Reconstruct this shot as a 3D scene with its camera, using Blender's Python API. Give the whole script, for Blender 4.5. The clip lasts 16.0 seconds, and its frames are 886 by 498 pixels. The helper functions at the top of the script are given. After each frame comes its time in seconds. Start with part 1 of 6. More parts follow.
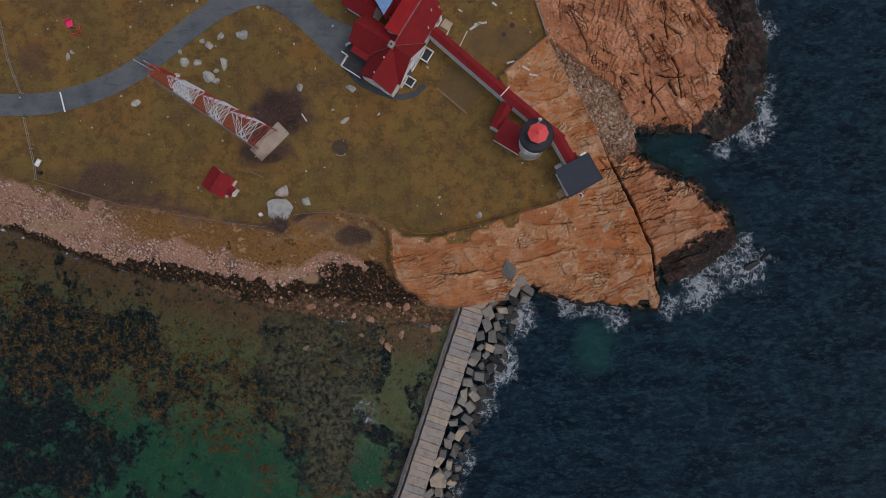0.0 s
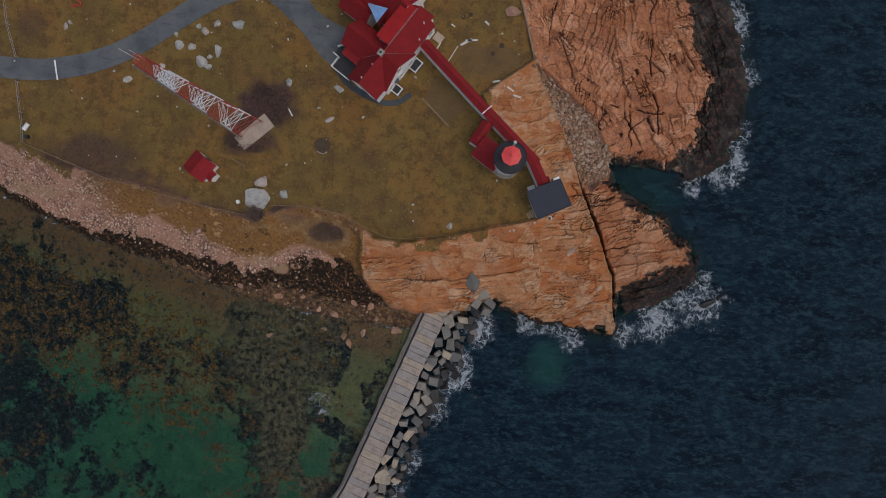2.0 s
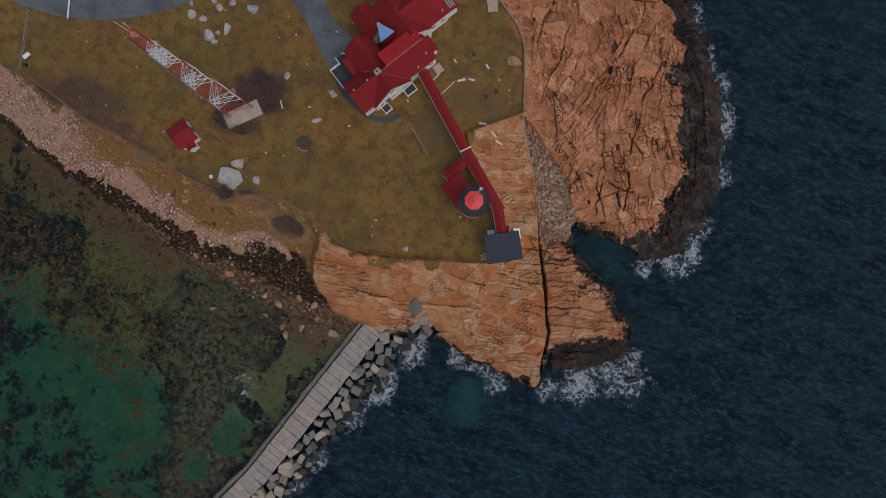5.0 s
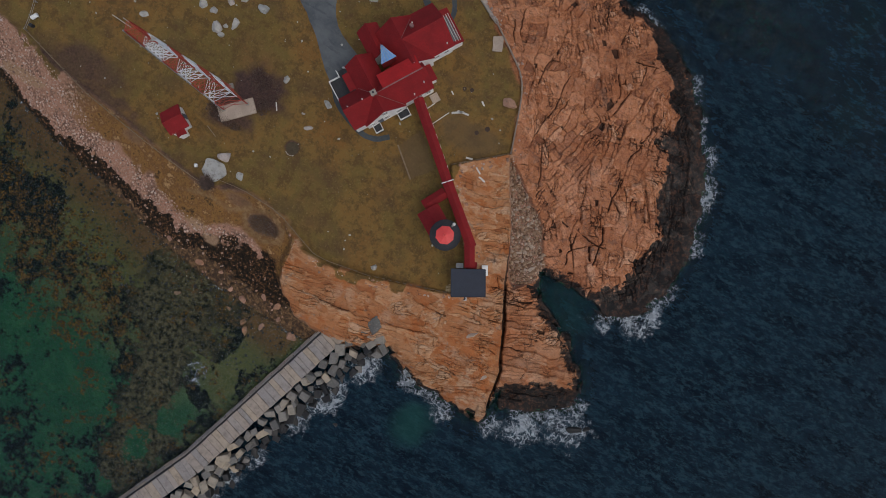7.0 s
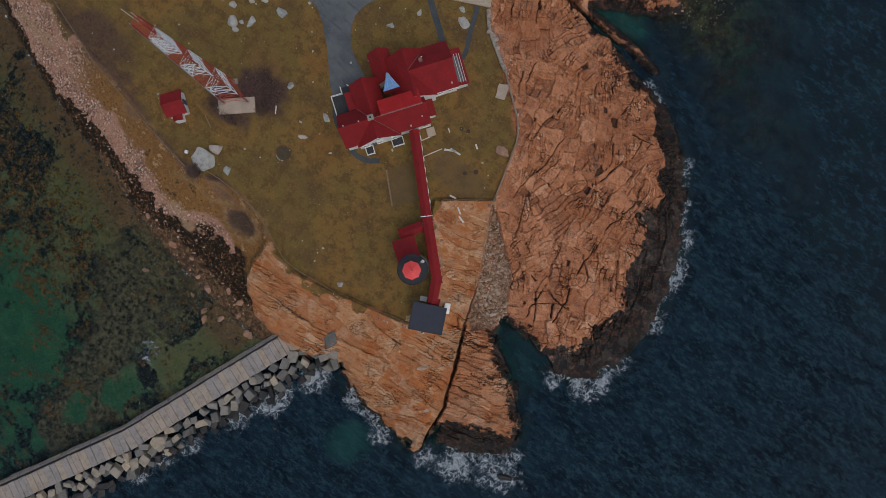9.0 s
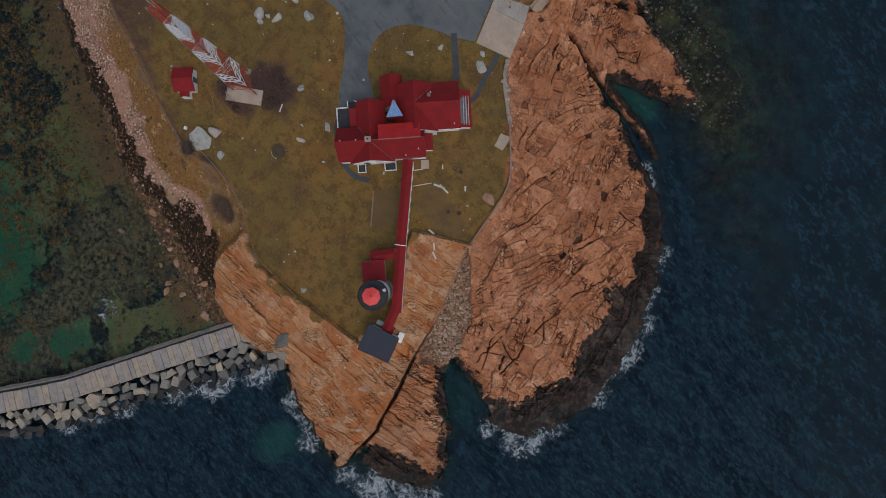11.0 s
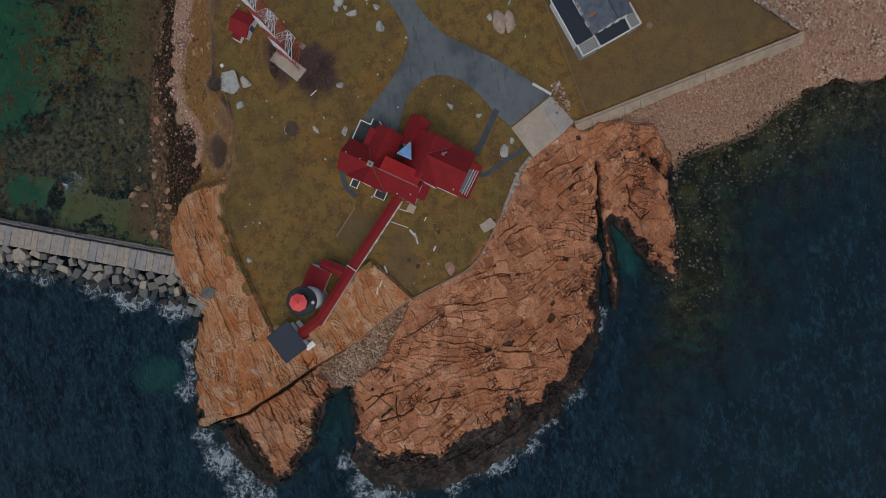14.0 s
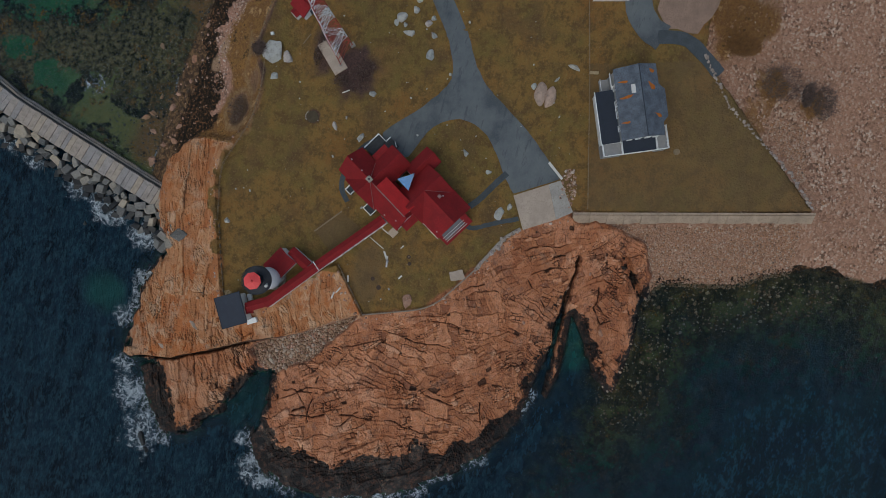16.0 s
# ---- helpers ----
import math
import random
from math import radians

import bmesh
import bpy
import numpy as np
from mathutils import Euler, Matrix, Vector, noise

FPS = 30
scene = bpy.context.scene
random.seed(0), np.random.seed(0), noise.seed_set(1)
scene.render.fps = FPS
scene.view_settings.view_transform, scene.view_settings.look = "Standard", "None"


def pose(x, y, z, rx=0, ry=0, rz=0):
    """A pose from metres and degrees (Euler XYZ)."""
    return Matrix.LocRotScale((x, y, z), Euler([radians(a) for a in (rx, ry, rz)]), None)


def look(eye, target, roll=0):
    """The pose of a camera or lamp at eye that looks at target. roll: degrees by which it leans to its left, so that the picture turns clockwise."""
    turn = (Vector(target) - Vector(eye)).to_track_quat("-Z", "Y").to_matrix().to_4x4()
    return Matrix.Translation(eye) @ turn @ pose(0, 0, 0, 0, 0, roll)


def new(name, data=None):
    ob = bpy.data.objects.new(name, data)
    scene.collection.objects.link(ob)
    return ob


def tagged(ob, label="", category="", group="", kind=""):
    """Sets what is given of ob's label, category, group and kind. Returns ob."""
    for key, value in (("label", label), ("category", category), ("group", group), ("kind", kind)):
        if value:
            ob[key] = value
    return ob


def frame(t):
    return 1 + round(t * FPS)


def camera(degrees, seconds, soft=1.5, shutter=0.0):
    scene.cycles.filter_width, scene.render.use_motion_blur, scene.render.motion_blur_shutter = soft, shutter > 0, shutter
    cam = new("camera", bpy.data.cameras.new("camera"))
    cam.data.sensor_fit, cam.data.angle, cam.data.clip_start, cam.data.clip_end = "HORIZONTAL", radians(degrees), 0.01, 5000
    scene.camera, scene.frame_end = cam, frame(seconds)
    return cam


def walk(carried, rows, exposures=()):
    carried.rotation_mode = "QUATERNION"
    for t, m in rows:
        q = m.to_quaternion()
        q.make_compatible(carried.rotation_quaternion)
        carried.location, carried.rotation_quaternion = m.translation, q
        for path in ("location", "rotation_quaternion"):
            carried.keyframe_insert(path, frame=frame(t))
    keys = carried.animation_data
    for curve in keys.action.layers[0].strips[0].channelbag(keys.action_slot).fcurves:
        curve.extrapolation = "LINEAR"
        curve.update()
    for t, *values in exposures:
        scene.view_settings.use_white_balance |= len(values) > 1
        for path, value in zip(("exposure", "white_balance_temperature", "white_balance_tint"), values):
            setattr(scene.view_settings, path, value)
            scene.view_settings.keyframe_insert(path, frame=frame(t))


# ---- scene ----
# ---------------------------------------------------------------- camera and its flight
cam = camera(69.98, 16.0, soft=0.6)
walk(cam, [
    (0, pose(0.00, 0.00, 100.00, -0.731, 2.245, 0.012)),
    (1, pose(2.11, 1.39, 101.31, -1.108, 2.025, 2.729)),
    (2, pose(4.18, 2.90, 102.59, -1.263, 1.851, 6.384)),
    (3, pose(6.16, 4.57, 103.69, -1.272, 1.680, 10.793)),
    (4, pose(7.95, 6.57, 104.68, -1.205, 1.550, 15.403)),
    (6.5, pose(11.24, 13.95, 106.46, -1.118, 1.423, 27.378)),
    (7, pose(11.46, 15.56, 106.78, -1.080, 1.287, 29.674)),
    (8, pose(11.63, 18.95, 107.57, -0.977, 1.065, 34.727)),
    (9, pose(11.42, 22.75, 108.13, -0.945, 0.979, 40.659)),
    (11.5, pose(10.00, 32.39, 109.78, -0.597, 1.225, 57.710)),
    (12.5, pose(7.97, 36.14, 110.70, -0.653, 1.209, 66.416)),
    (13.5, pose(5.13, 39.56, 111.56, -0.680, 1.194, 76.844)),
    (14.5, pose(1.66, 42.37, 112.37, -0.673, 1.169, 87.628)),
    (15.5, pose(-2.00, 45.02, 113.36, -0.494, 1.383, 98.342)),
    (16, pose(-3.90, 46.28, 113.80, -0.268, 1.547, 103.910)),
], [(0, 0.0, 6480, 10), (9, -0.02, 6400, 7), (14, -0.06, 6180, 3), (16, -0.10, 6000, 0)])

# ---------------------------------------------------------------- overcast daylight
SUN_HEIGHT, SUN_TURN = radians(66), radians(105)
world = bpy.data.worlds.new("overcast_sky")
scene.world = world
world.use_nodes = True
wn = world.node_tree.nodes
sky = wn.new("ShaderNodeTexSky")
sky.sky_type, sky.sun_disc, sky.sun_elevation, sky.sun_rotation = "NISHITA", False, SUN_HEIGHT, SUN_TURN
sky.air_density, sky.dust_density = 1.0, 4.0
wn["Background"].inputs["Strength"].default_value = 0.100
world.node_tree.links.new(sky.outputs["Color"], wn["Background"].inputs["Color"])
sun = new("sun", bpy.data.lights.new("sun", "SUN"))
sun.data.energy, sun.data.angle, sun.data.color = 0.36, radians(70), (1.0, 0.95, 0.88)
sun.matrix_world = look((0, 0, 0), (-math.sin(SUN_TURN) * math.cos(SUN_HEIGHT), -math.cos(SUN_TURN) * math.cos(SUN_HEIGHT), -math.sin(SUN_HEIGHT)))
scene.view_settings.exposure = 0.0


# ---------------------------------------------------------------- materials
class Mat:
    """A small node builder for procedural materials."""

    def __init__(self, name, rough=0.8, metal=0.0):
        self.m = bpy.data.materials.new(name)
        self.m.use_nodes = True
        self.t = self.m.node_tree
        self.bsdf = self.t.nodes["Principled BSDF"]
        self.out = self.t.nodes["Material Output"]
        self.bsdf.inputs["Roughness"].default_value = rough
        self.bsdf.inputs["Metallic"].default_value = metal
        self.geo = self.node("ShaderNodeNewGeometry")

    def node(self, kind, **inputs):
        n = self.t.nodes.new(kind)
        for key, value in inputs.items():
            self.put(n.inputs[key], value)
        return n

    def put(self, socket, value):
        if isinstance(value, bpy.types.NodeSocket):
            self.t.links.new(value, socket)
        elif isinstance(value, tuple) and len(value) == 3 and socket.type == "RGBA":
            socket.default_value = (*value, 1)
        elif socket.type == "RGBA" and isinstance(value, (int, float)):
            socket.default_value = (value, value, value, 1)
        else:
            socket.default_value = value

    def pos(self, scale=(1, 1, 1), turn=0.0, local=False):
        src = self.node("ShaderNodeTexCoord").outputs["Object"] if local else self.geo.outputs["Position"]
        n = self.node("ShaderNodeMapping", Vector=src)
        n.inputs["Scale"].default_value = scale
        n.inputs["Rotation"].default_value = (0, 0, radians(turn))
        return n.outputs["Vector"]

    def noise(self, scale, detail=4.0, rough=0.55, vec=None, warp=0.0):
        n = self.node("ShaderNodeTexNoise", Vector=vec or self.geo.outputs["Position"], Scale=scale, Detail=detail, Roughness=rough, Distortion=warp)
        return n.outputs["Fac"]

    def voronoi(self, scale, vec=None, feature="F1", out="Distance", random=1.0):
        n = self.node("ShaderNodeTexVoronoi", Vector=vec or self.geo.outputs["Position"], Scale=scale, Randomness=random)
        n.feature = feature
        return n.outputs[out]

    def ramp(self, fac, *stops):
        n = self.node("ShaderNodeValToRGB", Fac=fac)
        e = n.color_ramp.elements
        while len(e) < len(stops):
            e.new(0.5)
        for el, (p, c) in zip(e, stops):
            el.position, el.color = p, (*c, 1) if isinstance(c, tuple) else (c, c, c, 1)
        return n.outputs["Color"]

    def mix(self, fac, a, b, how="MIX"):
        n = self.t.nodes.new("ShaderNodeMix")
        n.data_type, n.blend_type = "RGBA", how
        self.put(n.inputs[0], fac), self.put(n.inputs[6], a), self.put(n.inputs[7], b)
        return n.outputs[2]

    def math(self, op, a, b=0.5, clamp=False):
        n = self.t.nodes.new("ShaderNodeMath")
        n.operation, n.use_clamp = op, clamp
        self.put(n.inputs[0], a), self.put(n.inputs[1], b)
        return n.outputs[0]

    def step(self, value, low, high):
        n = self.node("ShaderNodeMapRange", Value=value)
        n.inputs[1].default_value, n.inputs[2].default_value = low, high
        n.interpolation_type = "SMOOTHSTEP"
        return n.outputs[0]

    def attr(self, name):
        n = self.node("ShaderNodeAttribute")
        n.attribute_name = name
        return n.outputs["Fac"]

    def rand(self):
        return self.node("ShaderNodeObjectInfo").outputs["Random"]

    def island(self):
        return self.geo.outputs["Random Per Island"]

    def bump(self, height, strength=0.5, distance=0.1):
        n = self.node("ShaderNodeBump", Height=height, Strength=strength, Distance=distance)
        self.t.links.new(n.outputs["Normal"], self.bsdf.inputs["Normal"])
        return n.outputs["Normal"]

    def color(self, value):
        self.put(self.bsdf.inputs["Base Color"], value)
        return self

    def rough(self, value):
        self.put(self.bsdf.inputs["Roughness"], value)
        return self


def plain(name, color, rough=0.7, metal=0.0, vary=0.25, scale=1.5, dirt=None, bump=0.15):
    """A worn surface: colour with broad stains and fine grain."""
    k = Mat(name, rough, metal)
    dark = tuple(c * (1 - vary) for c in color)
    light = tuple(min(1, c * (1 + vary)) for c in color)
    c = k.ramp(k.noise(scale, 5, 0.6), (0.3, dark), (0.7, light))
    c = k.mix(k.step(k.noise(scale * 9, 3), 0.45, 0.75), c, dirt or dark)
    k.color(c)
    k.bump(k.noise(scale * 14, 4), bump, 0.03)
    return k.m


def part(name, bm, material, parent=None, label="", smooth=False):
    """Links a bmesh as one mesh object, under a thing or a part where given."""
    mesh = bpy.data.meshes.new(name)
    bm.to_mesh(mesh)
    bm.free()
    if smooth:
        mesh.polygons.foreach_set("use_smooth", [True] * len(mesh.polygons))
    ob = new(name, mesh)
    mesh.materials.append(material)
    ob.parent = parent
    if label:
        ob["label"] = label
    return ob


def thing(name, m, label, category, group="", kind=""):
    """An empty at a thing's base, which carries its parts."""
    ob = new(name)
    ob.matrix_world = m
    ob.empty_display_size = 0.3
    return tagged(ob, label, category, group, kind)


def add_box(bm, x0, y0, z0, x1, y1, z1, m=None, bevel=0.0):
    made = bmesh.ops.create_cube(bm, size=1.0)["verts"]
    for v in made:
        v.co = Vector((x0 + (v.co.x + 0.5) * (x1 - x0), y0 + (v.co.y + 0.5) * (y1 - y0), z0 + (v.co.z + 0.5) * (z1 - z0)))
    if bevel:
        edges = list({e for v in made for e in v.link_edges})
        made = list({v for f in bmesh.ops.bevel(bm, geom=edges, offset=bevel, segments=1, affect="EDGES")["faces"] for v in f.verts} | {v for v in made if v.is_valid})
    if m is not None:
        for v in made:
            v.co = m @ v.co
    return made


def box(x0, y0, z0, x1, y1, z1, bevel=0.0):
    bm = bmesh.new()
    add_box(bm, x0, y0, z0, x1, y1, z1, None, bevel)
    return bm


def add_bar(bm, a, b, r, sides=6, r2=None):
    a, b = Vector(a), Vector(b)
    m = Matrix.Translation((a + b) / 2) @ (b - a).to_track_quat("Z", "Y").to_matrix().to_4x4()
    bmesh.ops.create_cone(bm, cap_ends=True, segments=sides, radius1=r, radius2=r if r2 is None else r2, depth=(b - a).length, matrix=m)


def bar(a, b, r, sides=6, r2=None):
    bm = bmesh.new()
    add_bar(bm, a, b, r, sides, r2)
    return bm


def prism(points, z0, z1):
    """A flat outline, raised from z0 to z1."""
    bm = bmesh.new()
    low = [bm.verts.new((x, y, z0)) for x, y in points]
    high = [bm.verts.new((x, y, z1)) for x, y in points]
    bm.faces.new(high)
    bm.faces.new(low[::-1])
    for i in range(len(points)):
        j = (i + 1) % len(points)
        bm.faces.new((low[i], low[j], high[j], high[i]))
    bmesh.ops.recalc_face_normals(bm, faces=bm.faces)
    return bm


def solid(faces_pts):
    """A mesh from a few polygons given by their corners."""
    bm = bmesh.new()
    for pts in faces_pts:
        bm.faces.new([bm.verts.new(p) for p in pts])
    bmesh.ops.remove_doubles(bm, verts=bm.verts, dist=0.001)
    bmesh.ops.recalc_face_normals(bm, faces=bm.faces)
    return bm


def slab(pts, thick):
    """A sloping plate of even thickness below the given corners."""
    top = [Vector(p) for p in pts]
    n = (top[1] - top[0]).cross(top[2] - top[0]).normalized()
    if n.z < 0:
        n = -n
    low = [p - n * thick for p in top]
    k = len(top)
    return solid([top, low[::-1]] + [(top[i], top[(i + 1) % k], low[(i + 1) % k], low[i]) for i in range(k)])
# ---------------------------------------------------------------- outlines of the plan
SEA = -5.5
LAWN = [(-160, 30), (-100, 16), (-76, 10), (-69.3, 8.8), (-63.7, 7.2), (-54, 5.4), (-44, 3.7), (-36, 2.2), (-30, 1.2), (-25, 3.8), (-20.5, 4.5),
        (-15.5, 3.4), (-10, 0.7), (-5, 0.6), (2, 2.6), (8.4, 4.5), (15.5, 6.7), (15.3, 13.1), (5.5, 24), (4.6, 25.6), (12.4, 32.1), (10.8, 36),
        (8.6, 42.5), (3.8, 46.7), (-2.4, 50.8), (-9.4, 56), (-14.5, 64.4), (-19.5, 85.5), (-24.8, 105.8), (-36.6, 92.4), (-47.1, 80.6), (-56, 80), (-160, 100)]
SOUTH_SHORE = [(-160, 25), (-100, 8), (-80, 2.6), (-70.2, -1.3), (-60.4, -4.7), (-47.7, -7.6), (-33.2, -11.6), (-25.5, -12.8), (-17.8, -13.6), (-8, -14.0), (-3.6, -14.0), (3, -12),
               (10.5, -8), (16.1, -10.4), (21.7, -10.1), (26.3, -11.3), (31.3, -10.8), (31.9, -4.5), (33.2, -6.8), (38.2, -5.4), (44.4, 0.7), (43, 4), (37.4, 9.5), (33, 11.7), (29.5, 13.5)]
EAST_SHORE = [(27.4, 17), (30.5, 18.2), (36.5, 17.5), (41, 16.4), (46, 19.3), (48, 24.5), (48.5, 30), (47.5, 36.5), (45.3, 43.5), (42, 49.3), (37.9, 54), (34, 59.5), (28.5, 63.2), (24.8, 64.7), (20.6, 65.3), (14.2, 66.4), (12.5, 67.2), (14.3, 67.7), (19.5, 67.9), (20.1, 68.7),
              (15.5, 69.9), (9.5, 69.9), (3.5, 69.6), (5.7, 71.4), (8.1, 73), (12.8, 75.4), (14.9, 77.7), (16.4, 79.4), (15.3, 80.9), (6.8, 81.9), (0.2, 81.4), (-4.3, 82.9), (-6.5, 84.5), (-7.5, 90), (-9, 97), (-12.5, 103), (-15.9, 112), (-15.1, 125), (-15, 200), (-160, 200)]
SHORE = SOUTH_SHORE + EAST_SHORE
GULLY = [(13.0, 32.0), (17.6, 24.7), (20.6, 17.5), (22.9, 12.2), (25.9, 6.3), (29.4, -0.9), (31.2, -8.5)]
CLEFT = [(-7.3, 68.0), (-3.0, 67.8), (1.4, 67.6), (6.4, 67.6), (10.9, 67.7), (14.5, 67.6)]
NOTCH = [(-9.0, 76.6), (-5.0, 79.2), (-2.0, 81.4), (1.0, 82.5)]
RIFTS = [[(-5.2, 56.9), (-2.3, 58.4), (0.3, 61.0), (3.6, 64.5)], [(-5.7, 63.1), (-7.2, 65.9), (-7.1, 68.4)], [(16.5, 55.8), (20.3, 56.4), (23.9, 57.0), (28.5, 57.9)],
         [(35.4, 17.6), (33.3, 27.6), (31.6, 32.7), (30.6, 38.5)], [(30.4, 18.4), (29.6, 24.0), (28.6, 30.5)], [(26.0, 26.4), (33.8, 26.2), (40.5, 26.4)], [(-5.1, 72.8), (0.9, 72.6), (3.6, 74.6), (1.2, 78.4)]]
# dark wet rock: the foot of the great dome, the southern shelf, the gully's mouth, the cleft, the notch (gap shade
# painted in too)
WET_ROCK = [[(34.6, 17.0), (35.7, 19.0), (38.6, 21.8), (40.2, 26.7), (41.6, 31.4), (37.8, 37.4), (35.6, 42.8), (32.9, 46.7), (33.3, 50.4), (30.6, 54.4), (26.9, 58.7), (21.9, 62.5), (20.5, 64.5), (25, 66), (36, 60), (46, 49), (52, 35), (51, 20), (44, 12)],
            [(31.8, -8), (31.0, -2.0), (34.4, -0.6), (37.0, 1.4), (40.2, 3.0), (41.2, 5.6), (48, 4), (44, -8), (36, -12)],
            [(40.5, 3.6), (37.6, 6.6), (34.0, 9.2), (30.5, 11.0), (28.2, 12.6), (30, 15), (36, 13), (42, 8)],
            [(27.0, 18.6), (25.8, 14.6), (28.0, 13.0), (32.0, 13.4), (33.5, 15.5), (32.0, 17.6)],
            [(-6.5, 67.6), (2.0, 66.6), (8.0, 65.8), (15.0, 65.2), (20.0, 64.4), (23.0, 66.0), (15.0, 67.6), (3.0, 68.3), (-5.0, 68.7)],
            [(-8.6, 76.0), (-4.1, 78.3), (-0.6, 79.8), (4.0, 80.6), (4.0, 84.0), (-3.8, 83.0), (-5.2, 80.2)],
            [(2.5, 68.6), (8.3, 69.0), (14.0, 69.2), (19.6, 68.6), (20.5, 70.5), (6, 70.8), (9, 73.5), (15, 76.6), (18, 80), (12, 79), (5, 72.6)]]
COBBLES = [(12.8, 31.3), (15.7, 29.8), (23.4, 24.3), (27.2, 18.6), (27.0, 15.4), (24.3, 12.6), (22.3, 14.4), (18.2, 22.2)]
WEST_BEACH = [(-15.0, 3.6), (-13.3, 1.2), (-12.8, -3.5), (-10.2, -8.3), (-6.2, -10.4), (0.2, -11.0), (0, -60), (-200, -60), (-200, 60)]
NORTH_BEACH = [(-14.6, 64.4), (-13.2, 66.5), (-13.6, 70), (-13.9, 74.3), (-12.2, 79.0), (-7.6, 82.0), (20, 83.5), (40, 260), (-200, 260), (-200, 79), (-40, 79)]
MOLE = [(2.6, -6.1), (-9.2, -42.4), (-19.2, -63.9), (-28, -82)]


def inside(px, py, poly):
    hit = np.zeros(px.shape, bool)
    for (x0, y0), (x1, y1) in zip(poly, poly[1:] + poly[:1]):
        if y0 != y1:
            hit ^= ((y0 > py) != (y1 > py)) & (px < (x1 - x0) * (py - y0) / (y1 - y0) + x0)
    return hit


def away(px, py, line, closed=True):
    """Distance from each place to a line of corners."""
    best = np.full(px.shape, 1e9)
    for (x0, y0), (x1, y1) in zip(line, line[1:] + (line[:1] if closed else [])):
        dx, dy = x1 - x0, y1 - y0
        f = np.clip(((px - x0) * dx + (py - y0) * dy) / (dx * dx + dy * dy + 1e-9), 0, 1)
        best = np.minimum(best, np.hypot(px - x0 - f * dx, py - y0 - f * dy))
    return best


def hashed(i, j, k):
    h = np.sin(i * 127.1 + j * 311.7 + k * 74.7) * 43758.5453
    return h - np.floor(h)


def soft_noise(px, py, k=0):
    i, j = np.floor(px), np.floor(py)
    u, v = px - i, py - j
    u, v = u * u * (3 - 2 * u), v * v * (3 - 2 * v)
    low = hashed(i, j, k) * (1 - u) + hashed(i + 1, j, k) * u
    high = hashed(i, j + 1, k) * (1 - u) + hashed(i + 1, j + 1, k) * u
    return low * (1 - v) + high * v - 0.5


def rough_noise(px, py, k=0, octaves=4):
    return sum(soft_noise(px * 2**o + 17 * o, py * 2**o - 9 * o, k + o) / 2**o for o in range(octaves))


def blocks(px, py, k=0):
    """Jointed rock: a random value and tilt of the nearest block, and the distance to its joint."""
    i, j = np.floor(px), np.floor(py)
    d1, d2 = np.full(px.shape, 9.0), np.full(px.shape, 9.0)
    value, lean = np.zeros(px.shape), np.zeros(px.shape)
    for a in (-1, 0, 1):
        for b in (-1, 0, 1):
            cx, cy = i + a + 0.12 + 0.76 * hashed(i + a, j + b, k), j + b + 0.12 + 0.76 * hashed(i + a, j + b, k + 1)
            d = np.hypot(px - cx, py - cy)
            near = d < d1
            d2 = np.where(near, d1, np.minimum(d2, d))
            value = np.where(near, hashed(i + a, j + b, k + 2), value)
            lean = np.where(near, (px - cx) * (hashed(i + a, j + b, k + 3) - 0.5) + (py - cy) * (hashed(i + a, j + b, k + 4) - 0.5), lean)
            d1 = np.minimum(d1, d)
    return value, lean, d2 - d1


def courses(u, v, band, length, k):
    """Rock split into uneven courses along u, each cut across: a value and two slopes of the block, the distances to its joints, how open its joint is."""
    v = v / band
    edge = lambda i: i + 0.55 * (hashed(i, k, 1) - 0.5) + 0.75 * soft_noise(u / (length * 1.3) + 31 * hashed(i, k, 2), i * 1.7, k)
    i = np.floor(v)
    i = i - (v < edge(i)) + (v >= edge(i + 1))
    low, high = edge(i), edge(i + 1)
    w = u / length + 9 * hashed(i, k, 3) + 0.5 * (v - low) * (hashed(i, k, 4) - 0.5)
    side = lambda j: j + 0.75 * (hashed(i, j, k + 5) - 0.5)
    j = np.floor(w)
    j = j - (w < side(j)) + (w >= side(j + 1))
    left, right = side(j), side(j + 1)
    wide = np.maximum(high - low, 0.05)
    near_low = v - low < high - v
    return (hashed(i, j, k + 6), (v - low) / wide - 0.5, (w - left) / np.maximum(right - left, 0.05) - 0.5, np.minimum(v - low, high - v) * band,
            np.minimum(w - left, right - w) * length, hashed(np.where(near_low, i, i + 1), k, 7))


def ramp(x, a, b):
    f = np.clip((x - a) / (b - a), 0, 1)
    return f * f * (3 - 2 * f)


def turned(px, py, deg):
    c, s = np.cos(np.radians(deg)), np.sin(np.radians(deg))
    return px * c + py * s, py * c - px * s


def bay_side(px, py):
    """Above 0 west of the breakwater, in the sheltered water."""
    x = np.interp(py, [p[1] for p in MOLE[::-1]], [p[0] for p in MOLE[::-1]])
    return np.where(py < -4, x - px, np.where((px < 3) & (py < 40), 5.0, -5.0))


